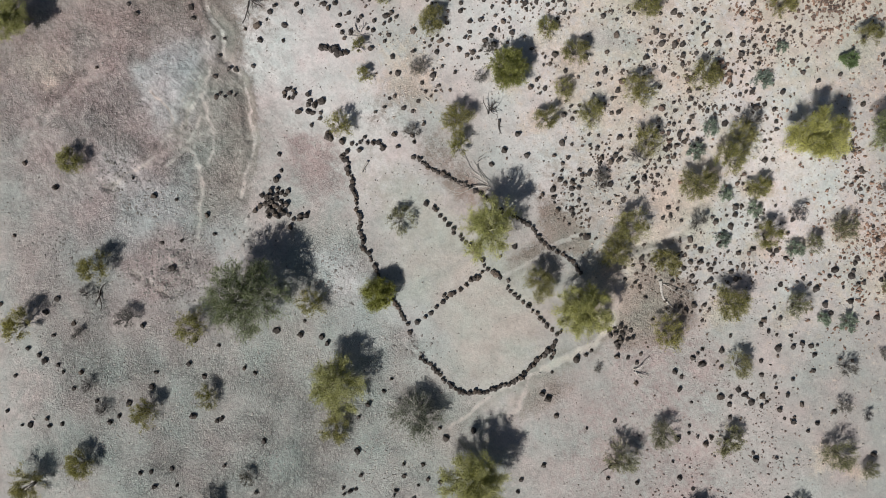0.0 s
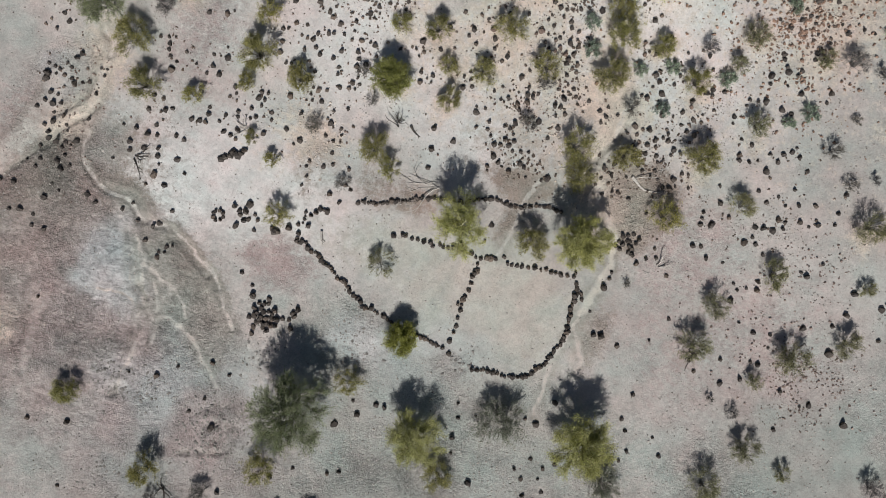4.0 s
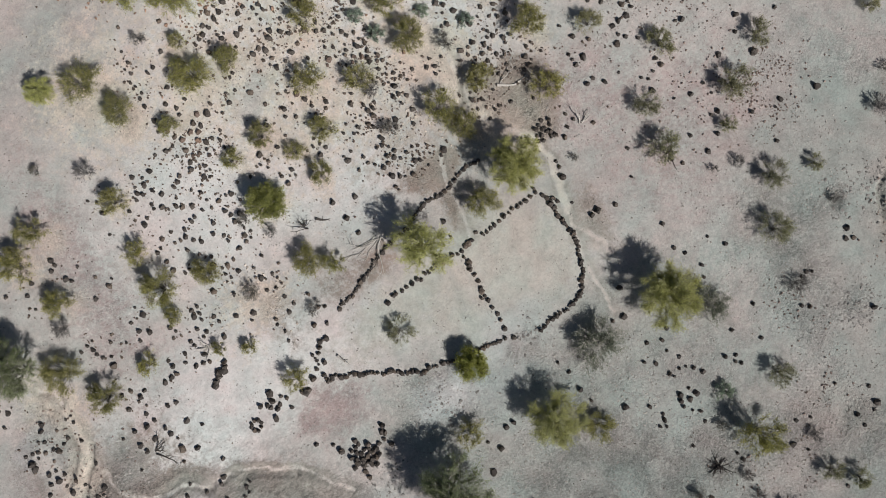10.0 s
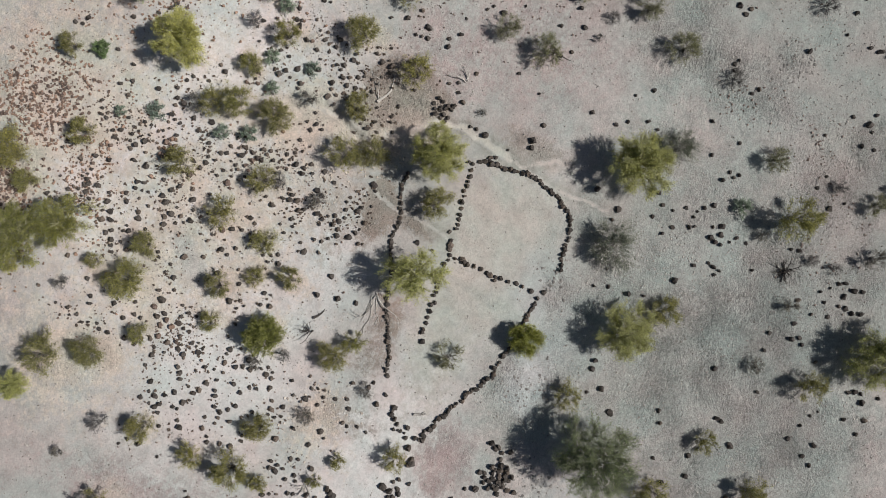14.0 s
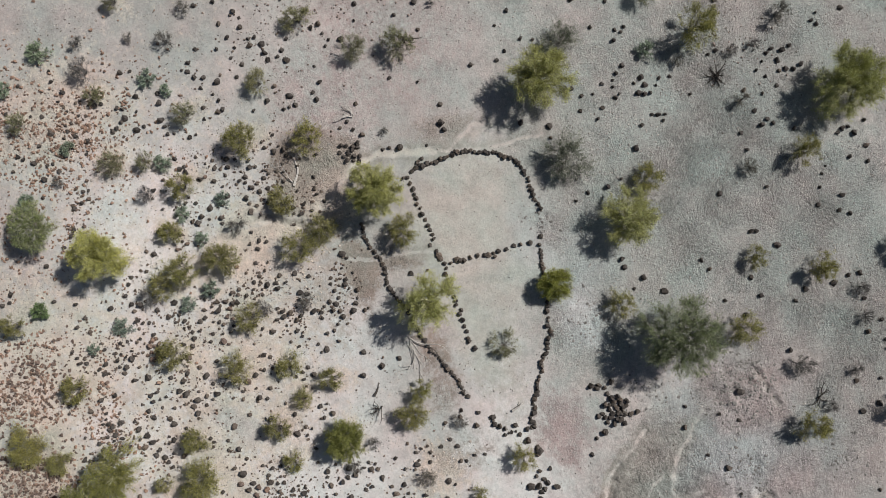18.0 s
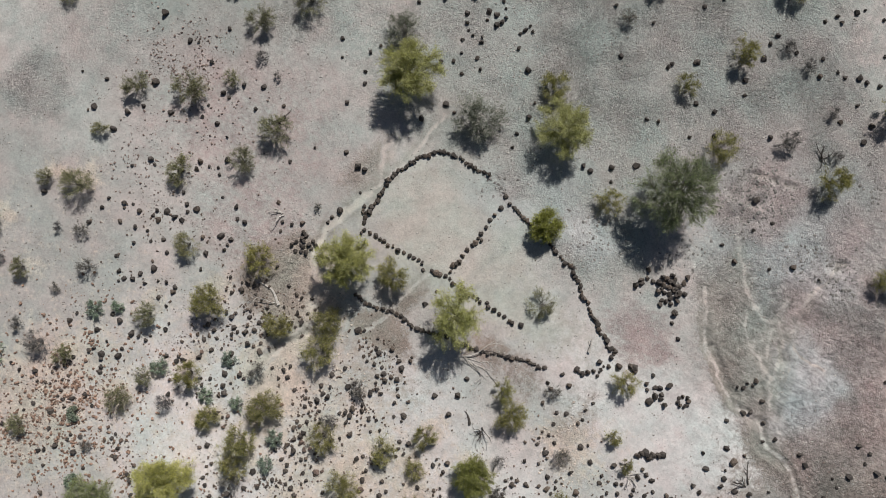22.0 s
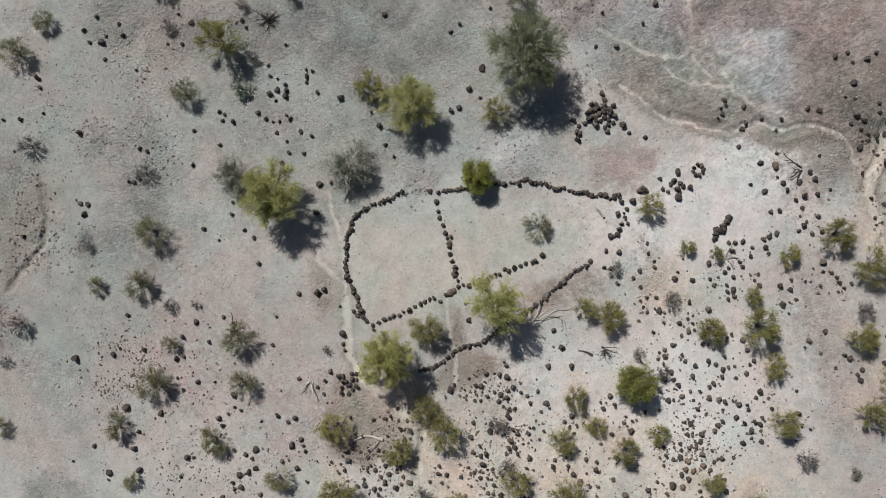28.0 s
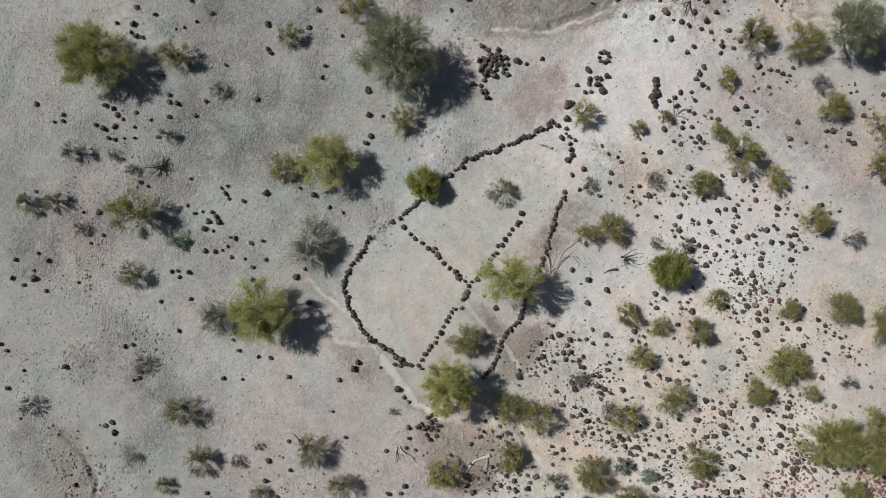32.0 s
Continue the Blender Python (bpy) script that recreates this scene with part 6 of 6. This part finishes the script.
CREOSOTES += [(0.7, 21.9, 1.68), (-4.1, 16.3, 1.45), (-19.4, -13.9, 1.53), (-7.5, -14.8, 1.83), (20.4, -20.7, 1.70), (-14.4, 10.0, 1.53), (-13.9, 13.1, 1.61), (13.6, 11.3, 1.50), (14.3, 1.2, 1.42), (21.7, 1.1, 1.42), (17.9, -6.1, 1.42), (2.1, -12.4, 1.53), (12.2, 16.1, 1.56), (5.0, 5.8, 1.53), (-11.6, 6.8, 1.53), (-10.7, -1.0, 1.53), (12.1, -15.4, 1.42), (-4.1, -16.9, 1.38), (-5.8, -20.1, 1.53), (14.0, 6.8, 1.42), (-4.9, 11.7, 1.53), (-19.6, 10.0, 1.53), (-5.9, -24.8, 1.53), (4.7, 15.4, 1.45), (5.2, 24.1, 1.45), (-1.8, 10.1, 1.38), (-3.2, 8.0, 1.38), (21.9, 4.3, 0.91), (20.3, -6.8, 0.92), (-3.0, 24.1, 1.38), (7.5, 14.2, 1.23), (-3.8, 9.8, 1.23), (-5.3, 3.4, 1.23)]
CREOSOTES += [(-17.3, 4.3, 1.23), (17.4, -2.3, 0.92), (22.9, 8.3, 1.07), (23.8, 12.1, 1.14), (21.1, 13.3, 1.14), (16.3, 15.9, 1.14), (11.8, 14.4, 1.00), (-7.0, 11.5, 1.19), (16.1, 20.6, 1.14), (18.4, -22.0, 1.14), (-9.0, 15.0, 1.23), (11.5, -21.5, 1.23), (12.6, -22.7, 1.14), (27.8, -1.0, 0.97), (-14.6, 5.9, 1.07), (-5.9, 18.8, 1.07), (22.8, 15.3, 1.00), (-13.4, 2.9, 0.91), (-12.0, 2.0, 0.88)]
ROUND_BUSHES = []
ROUND_BUSHES += [(-6.6, 8.3, 1.94), (-2.0, -5.6, 1.80)]
BLUE_SHRUBS = []
BLUE_SHRUBS += [(19.6, 18.3, 1.21), (16.3, 12.8, 0.96), (11.4, 13.4, 0.96), (3.2, 18.4, 1.03), (3.7, 12.9, 0.96), (11.7, 21.5, 0.96), (9.0, -14.6, 0.96), (18.3, 21.0, 0.96), (3.3, 14.5, 0.90), (6.6, 12.6, 0.80), (8.3, 13.3, 0.80), (13.9, 18.4, 0.80), (8.4, 10.8, 0.80), (2.5, 20.4, 0.68), (15.3, 12.0, 0.71)]
GREEN_SHRUBS = []
GREEN_SHRUBS += [(5.5, 22.6, 0.93)]
GREY_SHRUBS = []
GREY_SHRUBS += [(-10.5, -17.4, 1.45), (17.8, 16.1, 1.59), (15.7, -11.8, 1.16), (8.6, -22.2, 1.45), (1.8, 10.5, 1.02), (-10.1, 4.6, 1.16), (18.0, 11.2, 1.16), (4.5, 16.3, 1.30), (20.1, -9.0, 0.70), (25.1, -6.1, 1.30), (-14.4, 15.4, 1.16), (6.8, 10.4, 1.16), (-20.3, 8.7, 1.16), (1.3, 8.0, 1.09), (21.4, -15.4, 1.16), (4.6, -18.9, 1.02), (10.0, 14.9, 1.02), (0.8, -18.2, 1.02), (-7.7, 1.8, 0.86), (-7.7, 20.2, 1.02), (-8.3, 8.2, 1.02), (-7.4, 6.9, 0.81), (19.5, 9.7, 0.86), (-11.8, -20.2, 0.79), (11.9, -19.4, 0.86), (7.4, -20.5, 0.79), (22.6, 13.5, 0.86), (19.5, 16.1, 0.86), (7.5, -19.2, 0.79), (-7.5, -21.9, 0.86), (-9.2, -21.7, 0.86), (-13.2, -18.3, 0.86), (-16.7, 17.1, 0.86)]
GREY_SHRUBS += [(16.8, -4.3, 0.81), (12.3, 19.4, 0.81), (20.8, 10.3, 0.65), (18.9, 13.2, 0.72), (7.7, -16.1, 0.72), (26.6, -4.3, 0.72), (15.4, -3.9, 0.55), (9.2, 0.9, 0.55)]
TWIGGY_SHRUBS = []
TWIGGY_SHRUBS += [(-4.4, -1.9, 1.61)]
DEAD_BRUSH = [
    ("dead_brush", "bleached grey branches fallen beside a palo verde", -2.36, 3.17, 180, 2.6, 7, 1, DEAD_WOOD, 0.3),
    ("driftwood", "long crooked bleached log with twigs", 7.85, 6.67, -8, 2.1, 2, 2, DEAD_WOOD, 0.2),
    ("dead_brush", "small heap of bare grey branches", 10.57, 2.35, 20, 1.0, 5, 3, DEAD_WOOD, 0.7),
    ("dead_shrub", "dark dead shrub skeleton with bare forked branches", -5.68, 5.82, 90, 1.1, 7, 4, DARK_WOOD, 1.3),
    ("fallen_twig", "thin dark dead branch on pale ground", -4.94, 6.01, -20, 0.9, 1, 5, DARK_WOOD, 0.3),
    ("dead_brush", "dark dead brush lying among rocks", -19.74, -0.02, 0, 1.6, 5, 6, DARK_WOOD, 0.4),
    ("dead_brush", "bleached tangle of branches beside rocks", -13.70, 3.51, 200, 1.3, 7, 7, DEAD_WOOD, 0.9),
    ("dead_shrub", "dark dead shrub skeleton with bare forked branches", 6.39, -17.79, -99, 1.15, 24, 8, DARK_WOOD, 2.6),
    ("dead_brush", "dark dead brush lying on stony soil", -12.70, -17.59, -89, 1.2, 6, 9, DARK_WOOD, 1.2),
    ("fallen_twig", "thin bleached twigs lying inside the enclosure", -8.17, -1.17, -50, 0.8, 2, 10, DEAD_WOOD, 0.4),
    ("dead_brush", "dark dead brush under a dry shrub", 14.19, -1.63, 215, 1.4, 5, 11, DARK_WOOD, 0.6),
]


# ---- stone walls and stone settings ----
stone_line("stone_wall", "low single row of dark basalt stones closing the enclosure towards the rocky slope", "stone wall", NORTH_WALL, 1, 0.25, 0.39, group="enclosure walls", tight=True)
stone_line("stone_wall", "low row of dark stones passing under a palo verde crown", "stone wall", INNER_WALL, 2, 0.25, 0.4, group="enclosure walls")
stone_line("stone_wall", "tightly set curved row of dark basalt stones", "stone wall", EAST_WALL, 3, 0.26, 0.39, group="enclosure walls", stacked=3, tight=True)
stone_line("stone_wall", "uneven short row of stones dividing the enclosure", "stone wall", CROSS_WALL, 4, 0.25, 0.4, group="enclosure walls")
stone_line("stone_wall", "long straight row of dark stones meeting at a pointed end", "stone wall", SOUTH_WALL, 5, 0.26, 0.41, group="enclosure walls", tight=True)
stone_line("fire_ring", "small ring of dark stones on pale ground", "fire ring", RING, 6, 0.24, 0.31)
stone_line("stone_heap", "spread heap of dark basalt stones beside a grey tree", "stone heap", MOUND, 7, 0.28, 0.44, stacked=16)
stone_line("stone_heap", "tight heap of brown stones beside a foot trail", "stone heap", BROWN_HEAP, 11, 0.26, 0.42, stacked=4)
stone_line("stone_heap", "heap of reddish-brown stones at the foot of a bush", "stone heap", SLOPE_HEAP, 12, 0.22, 0.36, REDDISH_ROCKS, stacked=5)
stone_line("stone_row", "short tight row of large dark boulders", "stone row", BIGROW, 8, 0.4, 0.54)
stone_line("stone_cluster", "loose cluster of large dark stones on pale ground", "stone cluster", CLUSTER, 9, 0.26, 0.5)


def strew():
    """Loose rocks, each a thing of its own."""
    rng = random.Random(20)
    for x, y, size in BOULDERS:
        red = grain(x, y, 5, 2) > 0.72 and y > 9
        ob = new("boulder", rng.choice(REDDISH_ROCKS if red else BASALT_ROCKS))
        ob.matrix_basis = lie(x, y, size * 1.12, rng, 0.06)
        tagged(ob, "angular reddish-brown boulder on desert soil" if red else "angular dark brown basalt boulder on desert soil", "boulder", "loose boulders")
    near = sorted(STONES, key=lambda p: math.hypot(p[0] + 1, p[1] - 5))
    for x, y in near[:300]:
        red = y > 11 and rng.random() < 0.18
        ob = new("stone", rng.choice(REDDISH_ROCKS if red else BASALT_ROCKS))
        ob.matrix_basis = lie(x, y, 0.2 + 0.22 * rng.random() ** 1.3, rng, 0.06)
        tagged(ob, "small reddish-brown stone on desert soil" if red else "small dark brown stone on desert soil", "stone", "loose stones")
    verts, faces = [], []
    for x, y in near[300:]:
        v, f = rng.choice(ROCK_SHAPES)
        m = lie(x, y, 0.2 + 0.22 * rng.random() ** 1.3, rng, 0.06)
        faces += [[a + len(verts) for a in face] for face in f]
        verts += [m @ p for p in v]
    tagged(new("outlying_stones", mesh_of("outlying_stones", verts, faces, BASALT)), "dark brown stones strewn over the outer ground", "stones", kind="stuff")


strew()


def scatter(name, label, seed, count, low, high, mat, density, round_places=(), reach=0.5, flat=0.8):
    """Countless small stones as one mesh; density gives 0 to 1 at each place. With round_places they gather round those."""
    rng = np.random.RandomState(seed)
    verts, faces, done = [], [], 0
    tries = min(count * 200, 260000)
    x, y = rng.uniform(-31, 31, (2, tries))
    if len(round_places):
        tries = count * 6
        hosts = np.array(round_places)[rng.randint(0, len(round_places), tries)]
        x, y = hosts[:, 0] + rng.normal(0, reach, tries), hosts[:, 1] + rng.normal(0, reach, tries)
    keep = np.where(rng.rand(tries) < density(x, y))[0][:count]
    x, y = x[keep], y[keep]
    z = height(x, y)
    size = low + (high - low) * rng.rand(len(x)) ** 1.6
    turn = rng.uniform(0, 6.283, len(x))
    shapes = [(np.array(v), f) for v, f in STONE_SHAPES]
    which = rng.randint(0, len(shapes), len(x))
    for i in range(len(x)):
        v, f = shapes[which[i]]
        c, s = math.cos(turn[i]) * size[i], math.sin(turn[i]) * size[i]
        p = np.stack([v[:, 0] * c - v[:, 1] * s + x[i], v[:, 0] * s + v[:, 1] * c + y[i], (v[:, 2] * size[i] - 0.08 * size[i]) * flat + z[i]], 1)
        verts += p.tolist()
        faces += [[a + done for a in face] for face in f]
        done += len(v)
    return tagged(new(name, mesh_of(name, verts, faces, mat)), label, "stones", kind="stuff")


def patchy(x, y):
    return np.clip(grain(x, y, 1.7, 3) * 1.9 - 0.35, 0.04, 1.3) * np.clip(grain(x, y, 4.5, 1) * 2.4 - 0.5, 0.05, 1)


def red_density(x, y):
    """The reddish stone fields of the upper slope."""
    return (0.95 * blob(x, y, 8, 26, 13, 6) + 0.7 * blob(x, y, -5, 26, 7, 5) + 0.45 * blob(x, y, 17, 19, 7, 5) + 0.7 * blob(x, y, 15.9, 18.8, 4, 4)) * 1.5 * patchy(x, y) ** 2


def dark_density(x, y):
    """The dark cobbles round the enclosure's rocky side."""
    d = 0.55 * blob(x, y, 4, 20, 14, 7) + 0.5 * blob(x, y, -8, 19, 12, 6) + 0.5 * blob(x, y, 8, 9, 6, 3.5) + 0.45 * blob(x, y, -25, 5, 4, 10) + 0.3 * blob(x, y, 0, 12, 14, 5) + 0.3 * blob(x, y, 3, 7, 4, 3)
    return d * patchy(x, y)


def flat_density(x, y):
    d = 0.12 - 0.1 * blob(x, y, 22, -10, 7, 6) + 0.15 * blob(x, y, 20, -1, 6, 4) + 0.4 * blob(x, y, 16, 8, 8, 6) + 0.4 * blob(x, y, 0, 14, 18, 6) + 0.35 * blob(x, y, 13, -19, 8, 5)
    inside = np.maximum(blob(x, y, 0, -2, 8, 2.6), np.clip(1.6 * blob(x, y, 4.3, -3, 3.6, 3.4), 0, 1))
    return d * np.clip(grain(x, y, 1.2, 2) * 2.2 - 0.5, 0.06, 1.5) * (1 - 0.9 * inside)


def grit_density(x, y):
    """Grit lies where the soil is grey, brown or gravelly."""
    d = np.zeros(len(x))
    for kind, cx, cy, rx, ry, turn, much in PATCHES:
        if kind in ("grey", "gravel", "brown"):
            d = np.maximum(d, much * blob(x, y, cx, cy, min(rx, ry) * 1.2, min(rx, ry) * 1.2))
    return d


scatter("slope_stones", "thickly strewn reddish-brown stones on the rocky slope", 31, 1200, 0.09, 0.31, REDDISH, red_density)
scatter("slope_cobbles", "dark brown cobbles gathered round larger stones on the rocky slope", 32, 1100, 0.1, 0.27, BASALT,
        lambda x, y: np.clip(0.12 + 1.4 * dark_density(x, y), 0, 1), [p[:2] for p in STONES + BOULDERS if p[1] > 3], 0.42)
scatter("slope_chips", "small reddish-brown chips lying between the stones of the slope", 37, 2000, 0.06, 0.18, REDDISH,
        lambda x, y: np.clip(0.15 + dark_density(x, y) + 0.6 * red_density(x, y), 0, 1), [p[:2] for p in STONES + BOULDERS if p[1] > 2], 0.7)
scatter("desert_gravel", "fine brown gravel scattered over the flat ground", 33, 5000, 0.03, 0.12, GRIT, flat_density, flat=0.7)
scatter("soil_clods", "rough clods of grey soil on broken banks", 38, 1000, 0.07, 0.28, CLOD,
        lambda x, y: sum(0.55 * blob(x, y, cx, cy, r, r) for cx, cy, r in CLODDY), flat=0.32)
scatter("rock_rubble", "pale broken rock rubble beside the sandy trail", 39, 900, 0.05, 0.2, PALE_ROCK,
        lambda x, y: 0.5 * blob(x, y, 4.6, 6.6, 1.0, 1.7) + 0.4 * blob(x, y, 2.6, 8.2, 1.0, 1.2) + 0.4 * blob(x, y, -9.4, 3.6, 0.9, 1.2) + 0.3 * blob(x, y, -11.3, 5.4, 1.1, 1.0), flat=0.6)
PEBBLE_FIELDS = [
    (0.5, [(5.5, 26.6), (4.8, 23.1), (3.6, 21.9), (1.3, 23.2), (-0.7, 23.1), (-0.6, 25.5), (0.9, 28.1)]),
    (0.38, [(0.5, 21.7), (-0.1, 19.7), (-3.3, 20.4), (-3.0, 22.5), (-1.0, 22.4)]),
    (0.32, [(18.6, 21.8), (18.1, 19.2), (16.3, 17.9), (12.2, 19.0), (12.6, 21.3), (13.3, 23.5)]),
    (0.3, [(17.3, 17.8), (15.9, 14.6), (13.3, 14.9), (12.0, 17.4), (14.2, 18.8)]),
    (0.5, [(-1.5, 28.5), (-2.9, 25.9), (-3.9, 24.8), (-5.4, 25.5), (-4.1, 29.3)]),
    (0.12, [(13.4, 23.8), (11.4, 15.5), (7.1, 15.9), (6.2, 21.6), (6.3, 26.0)]),
    (0.1, [(21.2, 21.4), (17.5, 10.2), (10.7, 12.3), (11.4, 16.6), (18.7, 22.1)]),
]
scatter("pebble_field", "crowded fields of reddish-brown pebbles on the upper slope", 40, 3600, 0.07, 0.27, REDDISH,
        lambda x, y: np.clip(sum(k * area_share(x + grain(x, y, 0.9, 2) - 0.5, y + grain(x, y, 0.9, 3) - 0.5, points, 0.5) for k, points in PEBBLE_FIELDS), 0, 0.6) * np.clip(1.6 * grain(x, y, 0.8, 5), 0.2, 1))
scatter("red_rock_field", "crowded field of reddish-brown rocks", 36, 2600, 0.14, 0.34, REDDISH,
        lambda x, y: np.clip(blob(x, y, -3.9, 26.7, 2.6, 2.4) + 0.9 * blob(x, y, 1.7, 24.6, 1.6, 2.4) + 0.5 * blob(x, y, -7.9, 25.7, 2.0, 1.6), 0, 1) * 0.36)
scatter("pebble_patch", "thick patches of small pinkish-brown stones on the open flat", 35, 2800, 0.06, 0.2, PINKISH,
        lambda x, y: (blob(x, y, 20.3, -1.2, 2.6, 1.6) + 0.6 * blob(x, y, 20.0, -3.2, 1.8, 1.2) + 0.5 * blob(x, y, 17.0, 0.5, 2.0, 1.2) + 0.5 * blob(x, y, 18.5, 4.5, 2.2, 2.0)
                      + 0.5 * blob(x, y, 14.5, -13.5, 1.4, 1.8) + 0.5 * blob(x, y, 22.5, -13.0, 1.6, 1.6) + 0.4 * blob(x, y, 9.0, -20.0, 2.5, 1.5) + 0.8 * blob(x, y, 23.3, -10.5, 1.2, 1.1) + 0.5 * blob(x, y, 26.9, -6.6, 1.1, 1.3) + 0.6 * blob(x, y, 24.3, -9.6, 1.0, 1.0) + 0.3 * blob(x, y, -23, 0.5, 1.5, 3) + 0.6 * blob(x, y, 13.8, -17.8, 1.6, 1.2)) * np.clip(grain(x, y, 0.8, 1) * 2 - 0.3, 0.1, 1.2) * 0.5)
scatter("pale_gravel", "pale soil-coloured gravel scattered over the ground", 34, 16000, 0.05, 0.16, PALE_ROCK,
        lambda x, y: (0.05 + flat_density(x, y) + 0.9 * grit_density(x, y)) * np.clip(grain(x, y, 2.2, 4) * 2.2 - 0.3, 0.1, 1.3) + 0.2 * blob(x, y, -4, -7, 4, 1.6), flat=0.5)

# ---- trees and shrubs ----
plant([tree("palo_verde", 40 + s, 3.3, 2.95, 15, boughs, full, 3, 0.055, 0.042, PALO_VERDE, GREEN_BARK, rag=0.1, thin=0.2, splay=0.6) for s, (boughs, full) in enumerate([(13, 5), (14, 6), (11, 4), (13, 6), (12, 5)])], PALO_VERDES, 3.3, 1,
      "yellow-green palo verde tree with a dense broken crown", "tree", "palo verde trees")
plant([tree("broad_tree", 47, 4.1, 2.5, 18, 13, 5, 3, 0.055, 0.045, LIME_LEAF, GREEN_BARK, rag=0.12, thin=0.2, splay=0.55)], BROAD_TREES, 4.1, 12,
      "broad low desert tree with a yellowish-green crown", "tree", "broad trees")
plant([tree("olive_tree", 50 + s, 3.5, 2.6, 15, 10, 5, 3, 0.05, 0.045, OLIVE, GREEN_BARK, rag=0.3, thin=0.2, splay=0.45, twig_wood=BARK) for s in range(3)], OLIVE_TREES, 3.5, 2,
      "olive-green desert tree with a dense crown", "tree", "olive trees")
plant([tree("ironwood_tree", 60 + s, 4.7, 3.4, 24, 12, 5, 3, 0.045, 0.046, IRONWOOD, PALE_BARK, 0.5, 0.18, thin=0.2, splay=0.5, bare_arms=22, twig_wood=BARK) for s in range(2)], GREY_TREES, 4.85, 3,
      "grey-green ironwood tree with bare pale branches showing", "tree", "grey trees")
plant([bush("wispy_shrub", 70, 2.8, 1.5, 56, 3, 3, 0.05, 0.05, WISPY, PALE_BARK, 0.3, 0.2, 0.18)], WISPY_SHRUBS, 2.8, 4,
      "large wispy grey-green shrub with fine upright stems", "shrub", "wispy shrubs")
plant([bush("round_bush", 80 + s, 2.1, 1.75, 50, 5, 4, 0.065, 0.042, DENSE, BARK, 0.15, 0.08, 0.34) for s in range(2)], ROUND_BUSHES, 2.1, 5,
      "dense dark-green rounded bush", "bush", "round bushes")
plant([bush("creosote_bush", 90 + s, 1.8, 1.4, 22 + 2 * s, 3, 5, 0.06, 0.036, CREOSOTE, BARK, 0.35, 0.2, 0.26) for s in range(6)], [p for p in CREOSOTES if p[0] < 11.5], 1.8, 6,
      "olive-green creosote bush with splayed twiggy stems", "bush", "creosote bushes")
plant([bush("creosote_bush", 98 + s, 1.8, 1.4, 26 + s, 3, 4, 0.06, 0.036, DRY_CREOSOTE, BARK, 0.38, 0.2, 0.24) for s in range(5)], [p for p in CREOSOTES if p[0] >= 11.5], 1.8, 11,
      "greyish creosote bush with many bare dark twigs", "bush", "creosote bushes")
plant([bush("grey_shrub", 110 + s, 1.2, 0.8, 22, 3, 1, 0.04, 0.04, GREY_TWIG, GREY_WOOD, 0.3, 0.2, 0.2) for s in range(4)], GREY_SHRUBS, 1.2, 7,
      "low dry grey twiggy shrub", "shrub", "grey shrubs")
plant([bush("brittlebush", 120 + s, 0.9, 0.55, 14, 2, 2, 0.04, 0.045, BLUE_LEAF, BARK, 0.4, 0.2, 0.4) for s in range(3)], BLUE_SHRUBS, 0.9, 8,
      "small pale blue-green brittlebush", "shrub", "brittlebushes")
plant([bush("green_shrub", 130, 0.9, 0.55, 18, 2, 3, 0.04, 0.045, BRIGHT_LEAF, BARK, 0.4, 0.2, 0.4)], GREEN_SHRUBS, 0.9, 9,
      "small bright green leafy shrub", "shrub", "green shrubs")
plant([bush("sparse_shrub", 140, 1.7, 0.9, 24, 3, 3, 0.05, 0.036, DRY_CREOSOTE, BARK, 0.45, 0.26, 0.22)], TWIGGY_SHRUBS, 1.7, 10,
      "sparse dry shrub with bare grey twigs inside the enclosure", "shrub", "sparse shrubs")


def dead_brush(name, label, x, y, turn, length, sticks, seed, wood, fan=0.9):
    """Fallen bare branches lying on the ground."""
    rng = random.Random(seed)
    segments = []
    for n in range(sticks):
        way = Vector((math.cos(rng.gauss(0, fan)), math.sin(rng.gauss(0, fan)), rng.uniform(0.1, 0.7) if fan > 1.2 else rng.uniform(-0.05, 0.15)))
        start = Vector((rng.uniform(0, 0.3) * length * (n > 0), rng.uniform(-0.12, 0.12), 0.05))
        more, joints = branch(rng, start, way, length * (1 if n == 0 else rng.uniform(0.3, 0.8)), (0.1 if sticks < 3 else 0.045) if n == 0 else 0.03, 6, 0.2, -0.01)
        segments += more
        for p, d, far in joints[1:-1]:
            if rng.random() < 0.6:
                segments += branch(rng, p, d + Vector((rng.gauss(0, 0.8), rng.gauss(0, 0.8), 0.1)), length * 0.25, 0.02, 3, 0.25, 0)[0]
    segments = [(Vector((a.x, a.y, max(a.z, 0.02))), Vector((b.x, b.y, max(b.z, 0.02))), ra, rb) for a, b, ra, rb in segments]
    ob = new(name, mesh_of(name, *tube(segments, 4), wood))
    ob.matrix_basis = Matrix.LocRotScale((x, y, z_at(x, y)), Euler((0, 0, radians(turn))), None)
    return tagged(ob, label, "dead branches")


for spot in DEAD_BRUSH:
    dead_brush(*spot)
